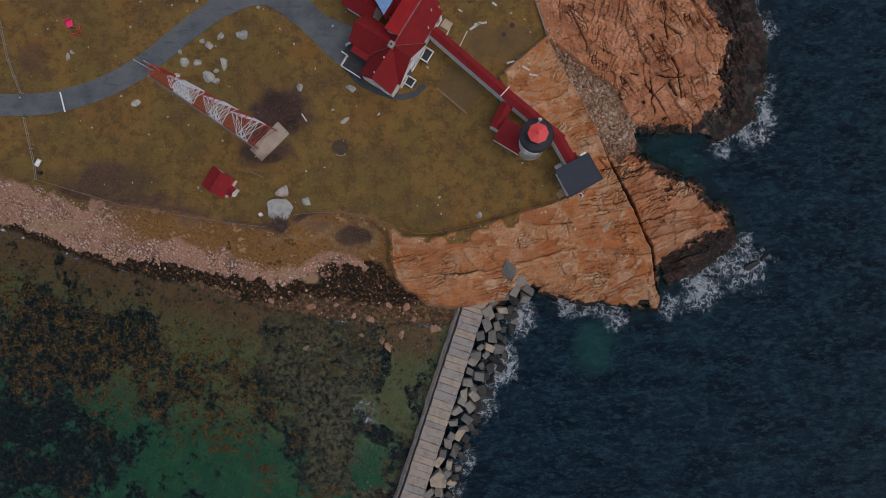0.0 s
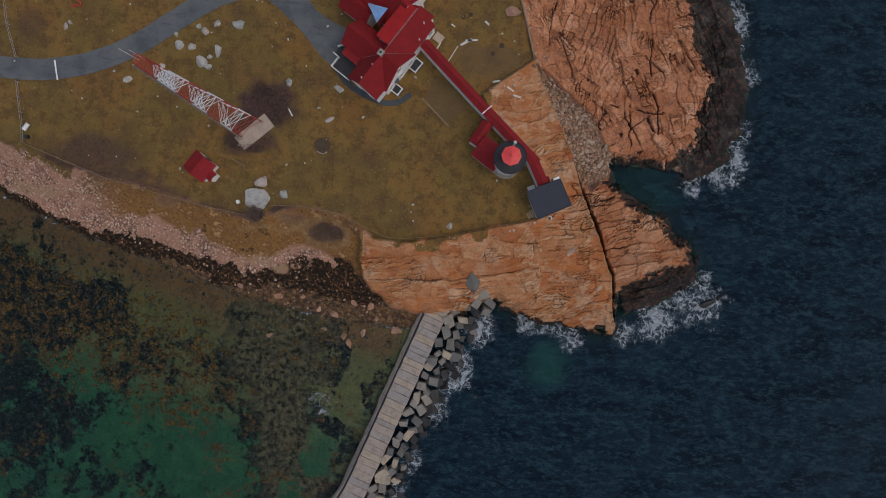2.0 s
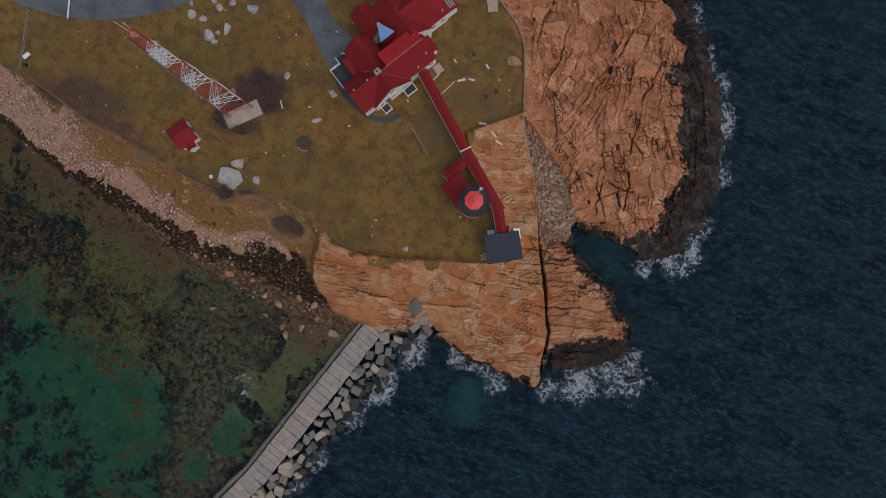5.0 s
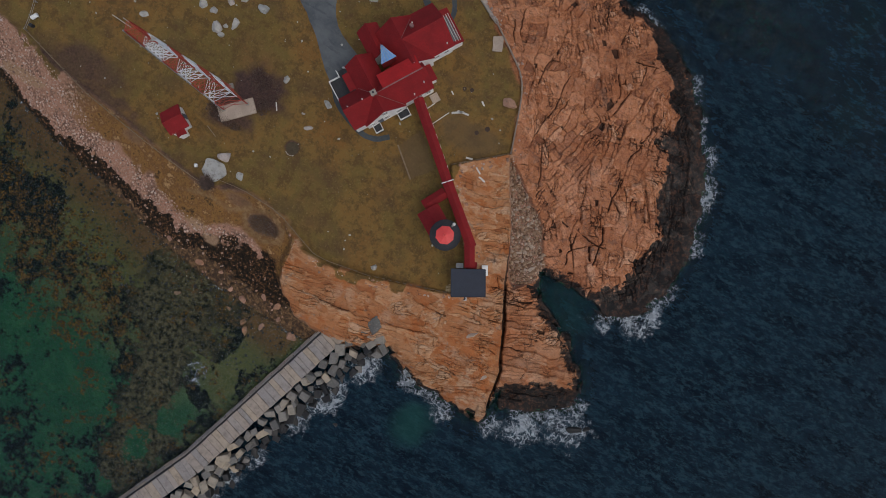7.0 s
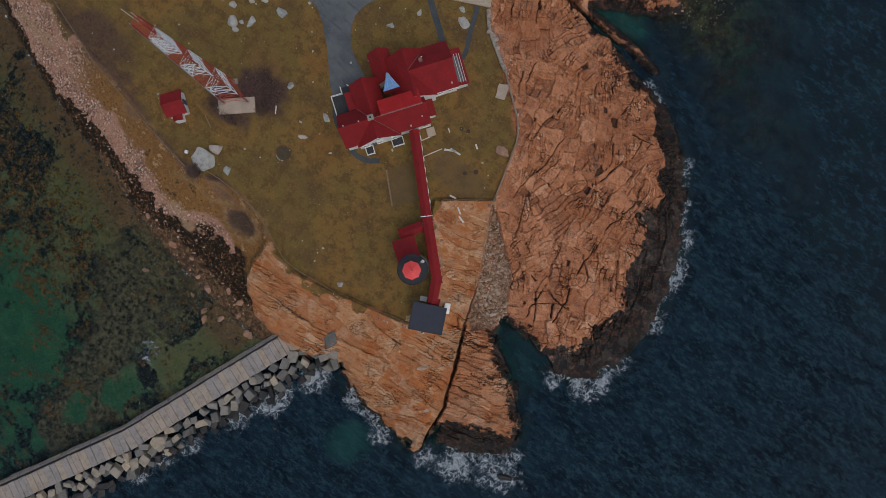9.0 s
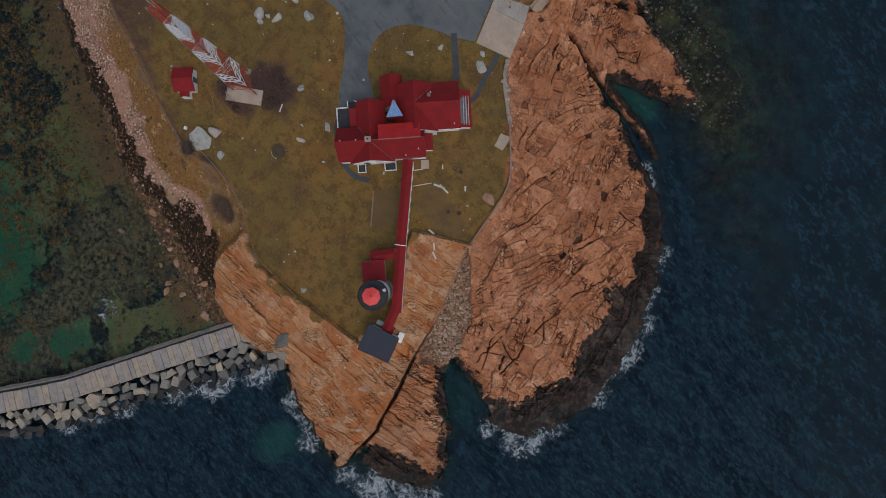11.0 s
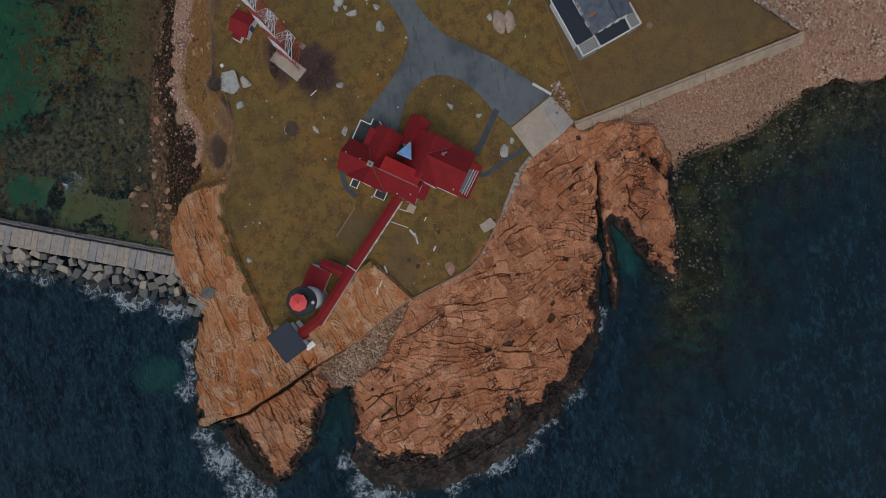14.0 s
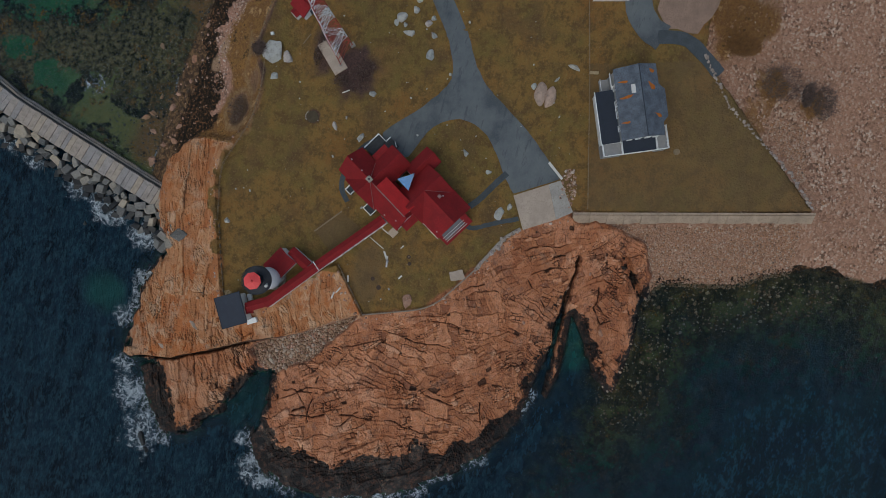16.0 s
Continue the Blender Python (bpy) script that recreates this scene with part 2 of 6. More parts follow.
def land_height(px, py):
    """Height of the ground, with its masks: grass, rock, cobble, weed."""
    wob = rough_noise(px / 3.0, py / 3.0, 5)
    # the rock's edge breaks off in blocks
    jag = 1.3 * ramp(px, 3, 8) * ramp(np.hypot((px - 8) / 14, (py - 69) / 5), 0.8, 1.2) * ramp(py, 80, 74)
    bx, by, _ = blocks(px / 2.1, py / 2.1, 71)
    sx, sy = px + jag * (0.9 * (bx - 0.5) + 0.5 * wob), py + jag * (0.9 * (hashed(np.floor(bx * 9999), 1.0, 5) - 0.5) + 0.5 * soft_noise(px / 1.7, py / 1.7, 92))
    land, lawn = inside(sx, sy, SHORE), inside(px, py, LAWN)
    dw = away(sx, sy, SHORE) * np.where(land, 1, -1)
    dl = away(px, py, LAWN) * np.where(lawn, -1, 1)
    bay = bay_side(px, py) > 0
    west = ramp(away(px, py, WEST_BEACH) * np.where(inside(px, py, WEST_BEACH), 1, -1) + 0.8 * wob, -0.5, 0.6)
    north = ramp(away(px, py, NORTH_BEACH) * np.where(inside(px, py, NORTH_BEACH), 1, -1) + 1.2 * wob, -0.6, 0.8)
    rock = (1 - west) * (1 - north)
    edge_x = np.interp(py, [p[1] for p in GULLY[::-1]], [p[0] for p in GULLY[::-1]])
    apron = ramp(edge_x - px, -0.3, 0.3) * ramp(py, 34, 31)
    f = np.clip(dw, 0, None) / (np.clip(dw, 0, None) + np.clip(dl, 0.01, None))
    # bare rock: steep at the water, then a rolling back
    z_rock = SEA + (4.2 + 0.9 * apron) * np.clip(f, 0, 1) ** 0.5 * ramp(dw, -0.8, 2.5) ** 0.5 + 0.45 * ramp(dw, -1.6, 0.6) + 0.9 * ramp(f, 0.8, 1.0)
    z_beach = SEA + 4.2 * f + 0.5 * f**3
    z_north = SEA + 3.4 * f
    z = z_rock * rock + z_beach * west + z_north * np.clip(north - west, 0, 1)
    # jointed granite: long courses, cut across, in three sizes
    second = (1 - apron) * ramp(py, 16, 13)
    high = (py + 0.5 * px + 5 * wob > 70) * 1.0
    pick = lambda a, b, c, d: np.where(apron > 0.5, a, np.where(second > 0.5, b, np.where(high > 0.5, d, c)))
    split = pick(6.0, 17.0, 100.0, 24.0)
    patch, _, _ = blocks(px / 8.5 + 0.25 * wob, py / 8.5 - 0.25 * wob, 81)
    ax, ay = turned(px, py, split + (patch - 0.5) * pick(26.0, 14.0, 62.0, 80.0))
    kink = rough_noise(px / 1.6, py / 1.6, 15, 4)
    slow = rough_noise(px / 9.0, py / 9.0, 18, 2)
    ax, ay = ax + 0.42 * kink + 1.6 * slow, ay + 0.42 * rough_noise(px / 1.6, py / 1.6, 19, 4) - 1.6 * slow
    v1, t1, w1, a1, b1, o1 = courses(ax, ay, pick(2.2, 1.9, 2.7, 2.9), pick(7.0, 5.0, 3.4, 4.0), 11)
    v2, t2, w2, a2, b2, o2 = courses(ax + 0.10 * ay, ay - 0.06 * ax, pick(0.80, 0.65, 1.15, 1.2), pick(3.2, 2.2, 1.5, 1.6), 31)
    v3, t3, w3, a3, b3, o3 = courses(*turned(ax, ay, 24 + 40 * (v1 - 0.5)), pick(0.42, 0.40, 0.50, 0.55), pick(1.0, 0.9, 0.70, 0.75), 51)
    some, other = ramp(rough_noise(px / 6, py / 6, 16, 3), -0.35, 0.30), ramp(rough_noise(px / 3, py / 3, 26, 3), -0.15, 0.3)
    broken, crumbled = (hashed(v1 * 91, v1 * 37, 5) > 0.25) * (0.35 + 0.65 * some), (v2 > 0.25) * (0.3 + 0.7 * other)
    stepped = 1 + 0.9 * second
    relief = 0.36 * (v1 - 0.5) + 0.16 * stepped * t1 + 0.30 * w1 * (v2 - 0.5) + broken * (0.34 * (v2 - 0.5) + 0.22 * stepped * t2 + 0.25 * w2 * (v3 - 0.5)) + crumbled * (0.24 * (v3 - 0.5) + 0.20 * t3)
    relief = relief * (1 - 0.35 * apron) + 0.7 * slow * (1 - apron) + 0.20 * kink
    fresh = ramp(rough_noise(px / 2.2, py / 2.2, 27, 3), -0.12, 0.22)
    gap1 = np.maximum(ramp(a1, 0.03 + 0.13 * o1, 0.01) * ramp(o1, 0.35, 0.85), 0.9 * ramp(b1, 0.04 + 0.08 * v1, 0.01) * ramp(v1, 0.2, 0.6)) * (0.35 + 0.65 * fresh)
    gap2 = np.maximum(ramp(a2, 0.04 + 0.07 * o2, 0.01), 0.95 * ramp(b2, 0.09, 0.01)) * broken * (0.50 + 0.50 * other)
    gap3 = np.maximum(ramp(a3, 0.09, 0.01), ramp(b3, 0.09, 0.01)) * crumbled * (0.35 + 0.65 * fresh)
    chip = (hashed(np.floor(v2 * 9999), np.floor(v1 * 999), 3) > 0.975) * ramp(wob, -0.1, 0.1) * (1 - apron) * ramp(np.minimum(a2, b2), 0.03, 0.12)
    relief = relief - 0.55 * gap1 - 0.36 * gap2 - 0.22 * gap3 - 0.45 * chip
    # crack: joints and chips to darken, crevice shade put into their colour
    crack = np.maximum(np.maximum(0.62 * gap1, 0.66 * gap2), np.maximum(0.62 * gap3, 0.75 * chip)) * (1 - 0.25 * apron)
    edge = ramp(dl, 0.0, 3.0) * np.where(lawn, 0, 1)
    z = z + relief * rock * edge * ramp(dw, -3, 1.5)
    foot = np.zeros(px.shape)
    for poly in WET_ROCK:
        foot = np.maximum(foot, ramp(away(px, py, poly) * np.where(inside(px, py, poly), 1, -1) + 2.6 * wob + 1.6 * (v2 - 0.5), -0.2, 2.6))
    foot = foot * rock * np.where(lawn, 0, 1)
    z = z - foot * np.clip(z - SEA - 0.25, 0, 1.1) * 0.9
    # the cleft beside the apron and its cobbled head
    dg = away(px + 0.5 * wob, py + 0.3 * wob, GULLY, False)
    stones = ramp(away(px, py, COBBLES) * np.where(inside(px, py, COBBLES), 1, -1) + 0.5 * wob, -0.3, 0.4)
    off_lawn = np.where(lawn, 0, 1)
    z = z * (1 - stones) + stones * (np.interp(py, [12, 20, 31], [-4.9, -3.9, -1.9]) + 0.15 * wob)
    z = z - 1.8 * ramp(dg + 0.3 * np.clip(wob, 0, 1), 0.4, 0.1) * off_lawn * ramp(py, 16, 9)
    z = z + 0.25 * ramp(dg, 1.2, 0.5) * apron * off_lawn * ramp(py, 33, 30) * (1 - stones)
    slit = away(px + 0.5 * wob, py + 0.5 * wob + 0.25 * kink, CLEFT, False)
    notch = away(px + 0.9 * wob, py + 0.9 * wob, NOTCH, False) / np.interp(px, [-9, 0], [0.35, 1.3])
    rift = np.full(px.shape, 9.0)
    for n, line in enumerate(RIFTS):
        rift = np.minimum(rift, away(px + 0.9 * wob + 0.3 * kink, py + (0.9 - 1.8 * (n % 2)) * wob, line, False))
    cleft_w = np.interp(px, [-7, 0, 8, 14], [0.12, 0.35, 0.6, 0.5])
    z = z - 2.2 * ramp(slit, cleft_w + 0.25, cleft_w * 0.5) - 1.3 * ramp(notch, 1.0, 0.5) - 0.6 * ramp(rift, 0.16, 0.04) * fresh
    # gully, cleft and rifts get the same painted gap shade
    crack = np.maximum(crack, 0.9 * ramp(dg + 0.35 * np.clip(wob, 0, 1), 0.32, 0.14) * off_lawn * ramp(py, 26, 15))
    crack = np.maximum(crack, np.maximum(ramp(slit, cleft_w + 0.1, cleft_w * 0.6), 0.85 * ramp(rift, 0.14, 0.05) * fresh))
    # lawn
    z_lawn = 0.05 * rough_noise(px / 9, py / 9, 3, 3) + 0.02 * rough_noise(px / 1.2, py / 1.2, 4, 2) - 0.06 - 0.25 * ramp(dl, -1.6, 0)
    bank = np.hypot((px + 21.5) / 7.5, (py - 1.0) / 3.6)
    z = np.where(lawn, z_lawn, z)
    z = z + 0.5 * ramp(np.abs(bank - 0.9), 0.25, 0.0) * west - 0.35 * ramp(bank, 0.8, 0.3) * west
    # under water
    shelf = ramp(py + 0.3 * px + 5 * wob, 76, 88)
    sea_bed = np.where(bay, SEA - 0.15 - np.clip(-dw, 0, 60) * 0.055, SEA - 0.5 + 0.35 * shelf - np.clip(-dw, 0, 40) * (0.45 - 0.31 * shelf))
    sea_bed = sea_bed + 0.35 * wob * ramp(-dw, 0, 2)
    z = np.where(land, z, sea_bed)
    lie = np.where(land, np.where(lawn, 0.0, 1.0), 1.0)
    patchy = ramp(rough_noise(px / 2.5, py / 2.5, 8), -0.1, 0.45) * np.maximum(west, 0.75 * apron * (px < 8))
    grass = ramp(dl + 0.7 * wob - 3.0 * patchy * ramp(dl, 5.5, 1.0), 0.25, -0.25) * np.where(land, 1, 0)
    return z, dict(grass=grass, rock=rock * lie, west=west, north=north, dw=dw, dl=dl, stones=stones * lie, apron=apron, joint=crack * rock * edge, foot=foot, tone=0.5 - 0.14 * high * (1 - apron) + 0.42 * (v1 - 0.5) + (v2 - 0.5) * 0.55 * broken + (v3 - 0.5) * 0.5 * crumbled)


def sheet(name, x0, x1, y0, y1, step, fn, material, keep=None):
    """A grid of squares whose height and masks come from fn."""
    xs, ys = np.arange(x0, x1 + step / 2, step), np.arange(y0, y1 + step / 2, step)
    gx, gy = np.meshgrid(xs, ys)
    z, masks = fn(gx, gy)
    nx, ny = len(xs), len(ys)
    co = np.stack([gx, gy, z], -1).reshape(-1, 3).astype(np.float32)
    a = (np.arange(ny - 1)[:, None] * nx + np.arange(nx - 1)).ravel()
    quads = np.stack([a, a + 1, a + nx + 1, a + nx], 1)
    if keep is not None:
        ok = keep(masks).ravel()
        quads = quads[ok[quads].all(1)]
        used = np.unique(quads)
        fresh = np.zeros(len(co), np.int64)
        fresh[used] = np.arange(len(used))
        quads, co = fresh[quads], co[used]
        masks = {key: val.ravel()[used] for key, val in masks.items()}
    mesh = bpy.data.meshes.new(name)
    mesh.vertices.add(len(co))
    mesh.vertices.foreach_set("co", co.ravel())
    mesh.loops.add(quads.size)
    mesh.loops.foreach_set("vertex_index", quads.ravel().astype(np.int32))
    mesh.polygons.add(len(quads))
    mesh.polygons.foreach_set("loop_start", np.arange(0, quads.size, 4, dtype=np.int32))
    mesh.polygons.foreach_set("loop_total", np.full(len(quads), 4, np.int32))
    mesh.update(calc_edges=True)
    for key, val in masks.items():
        mesh.attributes.new(key, "FLOAT", "POINT").data.foreach_set("value", val.ravel().astype(np.float32))
    mesh.materials.append(material)
    return new(name, mesh)
# ---------------------------------------------------------------- ground and water materials
def ground_material():
    k = Mat("ground_cover", 0.9)
    z = k.node("ShaderNodeSeparateXYZ", Vector=k.geo.outputs["Position"]).outputs["Z"]
    # winter grass
    g = k.ramp(k.noise(0.07, 6, 0.62), (0.34, (0.205, 0.100, 0.028)), (0.47, (0.215, 0.126, 0.036)), (0.56, (0.160, 0.112, 0.032)), (0.66, (0.185, 0.104, 0.036)))
    g = k.mix(k.step(k.noise(0.45, 6, 0.72), 0.45, 0.62), g, (0.118, 0.070, 0.024))
    g = k.mix(k.math("MULTIPLY", k.step(k.noise(0.13, 5, 0.6, k.pos((1, 1.4, 1), 20)), 0.50, 0.64), 0.5), g, (0.100, 0.060, 0.030))
    g = k.mix(k.math("MULTIPLY", k.step(k.noise(2.4, 5, 0.75), 0.52, 0.7), 0.7), g, (0.240, 0.165, 0.062))
    g = k.mix(k.math("MULTIPLY", k.step(k.noise(4.5, 4, 0.75), 0.56, 0.70), 0.6), g, (0.065, 0.045, 0.020))
    g = k.mix(k.attr("mown"), g, k.ramp(k.noise(0.3, 4), (0.3, (0.120, 0.078, 0.038)), (0.7, (0.155, 0.104, 0.052))))
    g = k.mix(k.attr("scrub"), g, k.ramp(k.noise(2.2, 5, 0.75), (0.35, (0.044, 0.026, 0.024)), (0.7, (0.115, 0.066, 0.052))))
    # pink granite
    tone = k.attr("tone")
    warm = k.ramp(tone, (0.10, (0.22, 0.085, 0.044)), (0.36, (0.40, 0.158, 0.070)), (0.62, (0.52, 0.220, 0.104)), (0.90, (0.65, 0.355, 0.210)))
    warm = k.mix(k.math("MULTIPLY", k.step(k.noise(0.13, 5, 0.6), 0.45, 0.65), 0.4), warm, (0.52, 0.235, 0.130))
    warm = k.mix(k.math("MULTIPLY", k.step(k.noise(0.9, 8, 0.76), 0.50, 0.66), 0.75), warm, (0.17, 0.070, 0.040))
    warm = k.mix(k.math("MULTIPLY", k.step(k.noise(2.2, 7, 0.8), 0.52, 0.70), 0.8), warm, (0.54, 0.325, 0.23))
    warm = k.mix(k.math("MULTIPLY", k.step(k.noise(4.0, 7, 0.8), 0.55, 0.68), 0.9), warm, (0.070, 0.042, 0.032))
    warm = k.mix(k.math("MULTIPLY", k.step(k.noise(0.45, 8, 0.8), 0.60, 0.68), 0.6), warm, (0.50, 0.30, 0.22))
    warm = k.mix(k.math("MULTIPLY", k.step(k.noise(0.10, 6, 0.62, k.pos((1, 1.6, 1), 25)), 0.50, 0.60), 0.5), warm, (0.31, 0.105, 0.042))
    warm = k.mix(k.math("MULTIPLY", k.step(k.noise(0.33, 7, 0.70, k.pos((1, 1, 1), 50)), 0.57, 0.64), 0.5), warm, (0.20, 0.12, 0.085))
    grey = k.step(k.noise(0.22, 6, 0.72), 0.65, 0.70)
    warm = k.mix(k.math("MULTIPLY", grey, 0.8), warm, (0.14, 0.110, 0.085))
    ochre = k.ramp(tone, (0.15, (0.36, 0.130, 0.048)), (0.42, (0.44, 0.190, 0.080)), (0.62, (0.50, 0.255, 0.122)), (0.85, (0.57, 0.36, 0.22)))
    pale = k.math("MULTIPLY", k.step(k.noise(0.16, 5, 0.6), 0.52, 0.66), 0.65)
    ochre = k.mix(pale, ochre, (0.50, 0.335, 0.215))
    ochre = k.mix(k.math("MULTIPLY", k.step(k.noise(0.8, 7, 0.74, k.pos((0.5, 1.6, 1), 8)), 0.50, 0.72), 0.7), ochre, (0.26, 0.110, 0.050))
    ochre = k.mix(k.math("MULTIPLY", k.step(k.noise(5.0, 5, 0.75), 0.59, 0.72), 0.8), ochre, (0.12, 0.068, 0.044))
    rusty = k.math("MULTIPLY", k.step(k.noise(0.2, 6, 0.68, k.pos((1, 1.5, 1), 40)), 0.53, 0.60), 0.75)
    ochre = k.mix(rusty, ochre, (0.40, 0.125, 0.035))
    ochre = k.mix(k.math("MULTIPLY", k.step(k.noise(1.4, 8, 0.78), 0.52, 0.66), 0.7), ochre, (0.20, 0.092, 0.045))
    ochre = k.mix(k.math("MULTIPLY", k.step(k.noise(0.35, 7, 0.72, k.pos((1, 1.3, 1), 70)), 0.58, 0.66), 0.6), ochre, (0.24, 0.19, 0.15))
    trace = k.math("ABSOLUTE", k.math("SUBTRACT", k.noise(0.75, 6, 0.6, k.pos((1, 2.4, 1), -100)), 0.5))
    cross = k.math("ABSOLUTE", k.math("SUBTRACT", k.noise(0.6, 6, 0.6, k.pos((1, 2.2, 1), -15)), 0.5))
    hair = k.math("MULTIPLY", k.step(k.math("MINIMUM", trace, cross), 0.016, 0.004), k.step(k.noise(0.4, 4, 0.6), 0.44, 0.60))
    stone = k.mix(k.attr("apron"), warm, ochre)
    stone = k.mix(k.math("MULTIPLY", k.math("MULTIPLY", hair, 0.7), k.math("SUBTRACT", 1.0, k.math("MULTIPLY", k.attr("apron"), 0.8))), stone, (0.05, 0.028, 0.02))
    # joint mask darkens cracks: black lichen and crevice shade, both in the base colour
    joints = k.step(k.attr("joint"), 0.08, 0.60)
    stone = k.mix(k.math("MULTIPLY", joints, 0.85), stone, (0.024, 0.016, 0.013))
    # wet black foot of the rocks
    wet = k.step(k.math("ADD", k.attr("wet"), k.math("MULTIPLY", k.math("ADD", k.math("SUBTRACT", k.noise(0.8, 8, 0.76), 0.5), k.math("MULTIPLY", k.math("SUBTRACT", k.attr("tone"), 0.5), -0.35)), 2.0)), 0.34, 0.62)
    film = k.ramp(k.noise(1.3, 8, 0.76), (0.40, (0.020, 0.026, 0.030)), (0.50, (0.060, 0.075, 0.085)), (0.61, (0.38, 0.37, 0.34)))
    dark = k.mix(0.5, k.mix(1.0, stone, film, "MULTIPLY"), k.ramp(k.attr("tone"), (0.25, (0.007, 0.008, 0.009)), (0.55, (0.024, 0.025, 0.026)), (0.8, (0.075, 0.072, 0.065))))
    stone = k.mix(wet, stone, dark)
    # shingle: single pebbles by cells
    cells = k.node("ShaderNodeTexVoronoi", Vector=k.geo.outputs["Position"], Scale=2.6)
    tint = k.node("ShaderNodeSeparateColor", Color=cells.outputs["Color"]).outputs[0]
    peb = k.ramp(tint, (0.05, (0.16, 0.090, 0.060)), (0.35, (0.40, 0.220, 0.152)), (0.7, (0.50, 0.295, 0.210)), (0.95, (0.66, 0.50, 0.40)))
    peb = k.mix(k.math("MULTIPLY", k.step(cells.outputs["Distance"], 0.35, 0.75), k.math("SUBTRACT", 1.0, k.math("MULTIPLY", k.attr("tan"), 0.75))), peb, (0.14, 0.085, 0.060))
    fine = k.ramp(k.noise(4.0, 5, 0.75), (0.35, (0.34, 0.178, 0.115)), (0.65, (0.48, 0.270, 0.185)))
    peb = k.mix(k.math("MULTIPLY", k.step(k.noise(0.2, 5, 0.65), 0.40, 0.56), k.math("SUBTRACT", 0.85, k.math("MULTIPLY", k.attr("tan"), 0.25))), peb, fine)
    peb = k.mix(k.math("MULTIPLY", k.step(k.noise(0.9, 7, 0.78), 0.60, 0.66), 0.85), peb, (0.055, 0.032, 0.018))
    # wrack line
    wrack = k.ramp(k.noise(1.8, 8, 0.80), (0.42, (0.006, 0.005, 0.004)), (0.53, (0.030, 0.018, 0.008)), (0.59, (0.15, 0.070, 0.028)), (0.66, (0.40, 0.21, 0.12)))
    ooze = k.ramp(k.noise(1.3, 7, 0.76), (0.42, (0.012, 0.009, 0.005)), (0.52, (0.085, 0.050, 0.020)), (0.62, (0.21, 0.125, 0.055)))
    peb = k.mix(k.attr("tan"), peb, k.mix(1.0, peb, (0.84, 0.84, 0.79), "MULTIPLY"))
    peb = k.mix(k.math("MULTIPLY", k.attr("slime"), 0.9), peb, ooze)
    shore = k.mix(k.step(k.math("ADD", k.attr("wrack"), k.math("MULTIPLY", k.math("SUBTRACT", k.noise(1.2, 6, 0.75), 0.5), 1.6)), 0.42, 0.58), peb, wrack)
    # brown heath along the bank
    heath = k.ramp(k.noise(0.5, 8, 0.74), (0.36, (0.060, 0.034, 0.016)), (0.45, (0.270, 0.140, 0.042)), (0.54, (0.150, 0.072, 0.026)), (0.62, (0.42, 0.25, 0.11)))
    # sea bed
    sand = k.ramp(k.attr("near"), (0.0, (0.018, 0.100, 0.050)), (0.5, (0.120, 0.125, 0.045)), (1.0, (0.185, 0.098, 0.042)))
    sand = k.mix(k.step(k.noise(0.35, 7, 0.75), 0.42, 0.66), sand, k.ramp(k.attr("near"), (0.0, (0.036, 0.150, 0.066)), (0.5, (0.160, 0.150, 0.060)), (1.0, (0.115, 0.062, 0.030))))
    sand = k.mix(k.math("MULTIPLY", k.step(k.noise(1.9, 6, 0.75), 0.50, 0.62), 0.6), sand, (0.020, 0.045, 0.024))
    growth = k.math("ADD", k.math("MULTIPLY", k.noise(0.26, 8, 0.66), 0.62), k.math("MULTIPLY", k.noise(1.1, 7, 0.72), 0.38))
    weed = k.step(k.math("ADD", growth, k.attr("weedy")), 0.482, 0.562)
    brown = k.ramp(k.noise(1.1, 6, 0.75), (0.41, (0.010, 0.012, 0.009)), (0.51, (0.078, 0.066, 0.034)), (0.62, (0.165, 0.130, 0.068)))
    ink = k.ramp(k.noise(1.4, 5, 0.75), (0.42, (0.001, 0.003, 0.005)), (0.54, (0.006, 0.014, 0.014)), (0.64, (0.046, 0.050, 0.024)))
    bed = k.mix(weed, sand, k.mix(k.attr("murk"), ink, brown))
    tuft = k.noise(0.62, 8, 0.74, None, 0.3)
    kelp = k.math("MULTIPLY", k.step(tuft, 0.46, 0.57), k.step(k.math("ADD", k.noise(0.22, 4, 0.65), k.math("MULTIPLY", k.attr("kelp"), 0.25)), 0.53, 0.66))
    bed = k.mix(kelp, bed, k.ramp(k.noise(3.0, 5, 0.75), (0.42, (0.020, 0.017, 0.007)), (0.52, (0.110, 0.052, 0.010)), (0.62, (0.34, 0.165, 0.028))))
    base = k.mix(k.attr("shingle"), stone, shore)
    base = k.mix(k.attr("sand"), base, k.ramp(k.noise(2.5, 6, 0.7), (0.38, (0.30, 0.185, 0.105)), (0.62, (0.40, 0.265, 0.165))))
    base = k.mix(k.attr("heath"), base, heath)
    base = k.mix(k.attr("grass"), base, g)
    base = k.mix(k.attr("track"), base, k.ramp(k.noise(1.6, 6, 0.7), (0.38, (0.190, 0.105, 0.045)), (0.62, (0.290, 0.185, 0.090))))
    base = k.mix(k.attr("bed"), base, bed)
    k.color(base)
    k.rough(k.ramp(wet, (0.0, 0.9), (1.0, 0.7)))
    k.bsdf.inputs["Specular IOR Level"].default_value = 0.25
    h = k.math("ADD", k.math("MULTIPLY", k.noise(2.2, 8, 0.7), 1.0), k.math("MULTIPLY", cells.outputs["Distance"], k.math("MULTIPLY", k.attr("shingle"), -0.5)))
    k.bump(h, 1.0, 0.16)
    return k.m


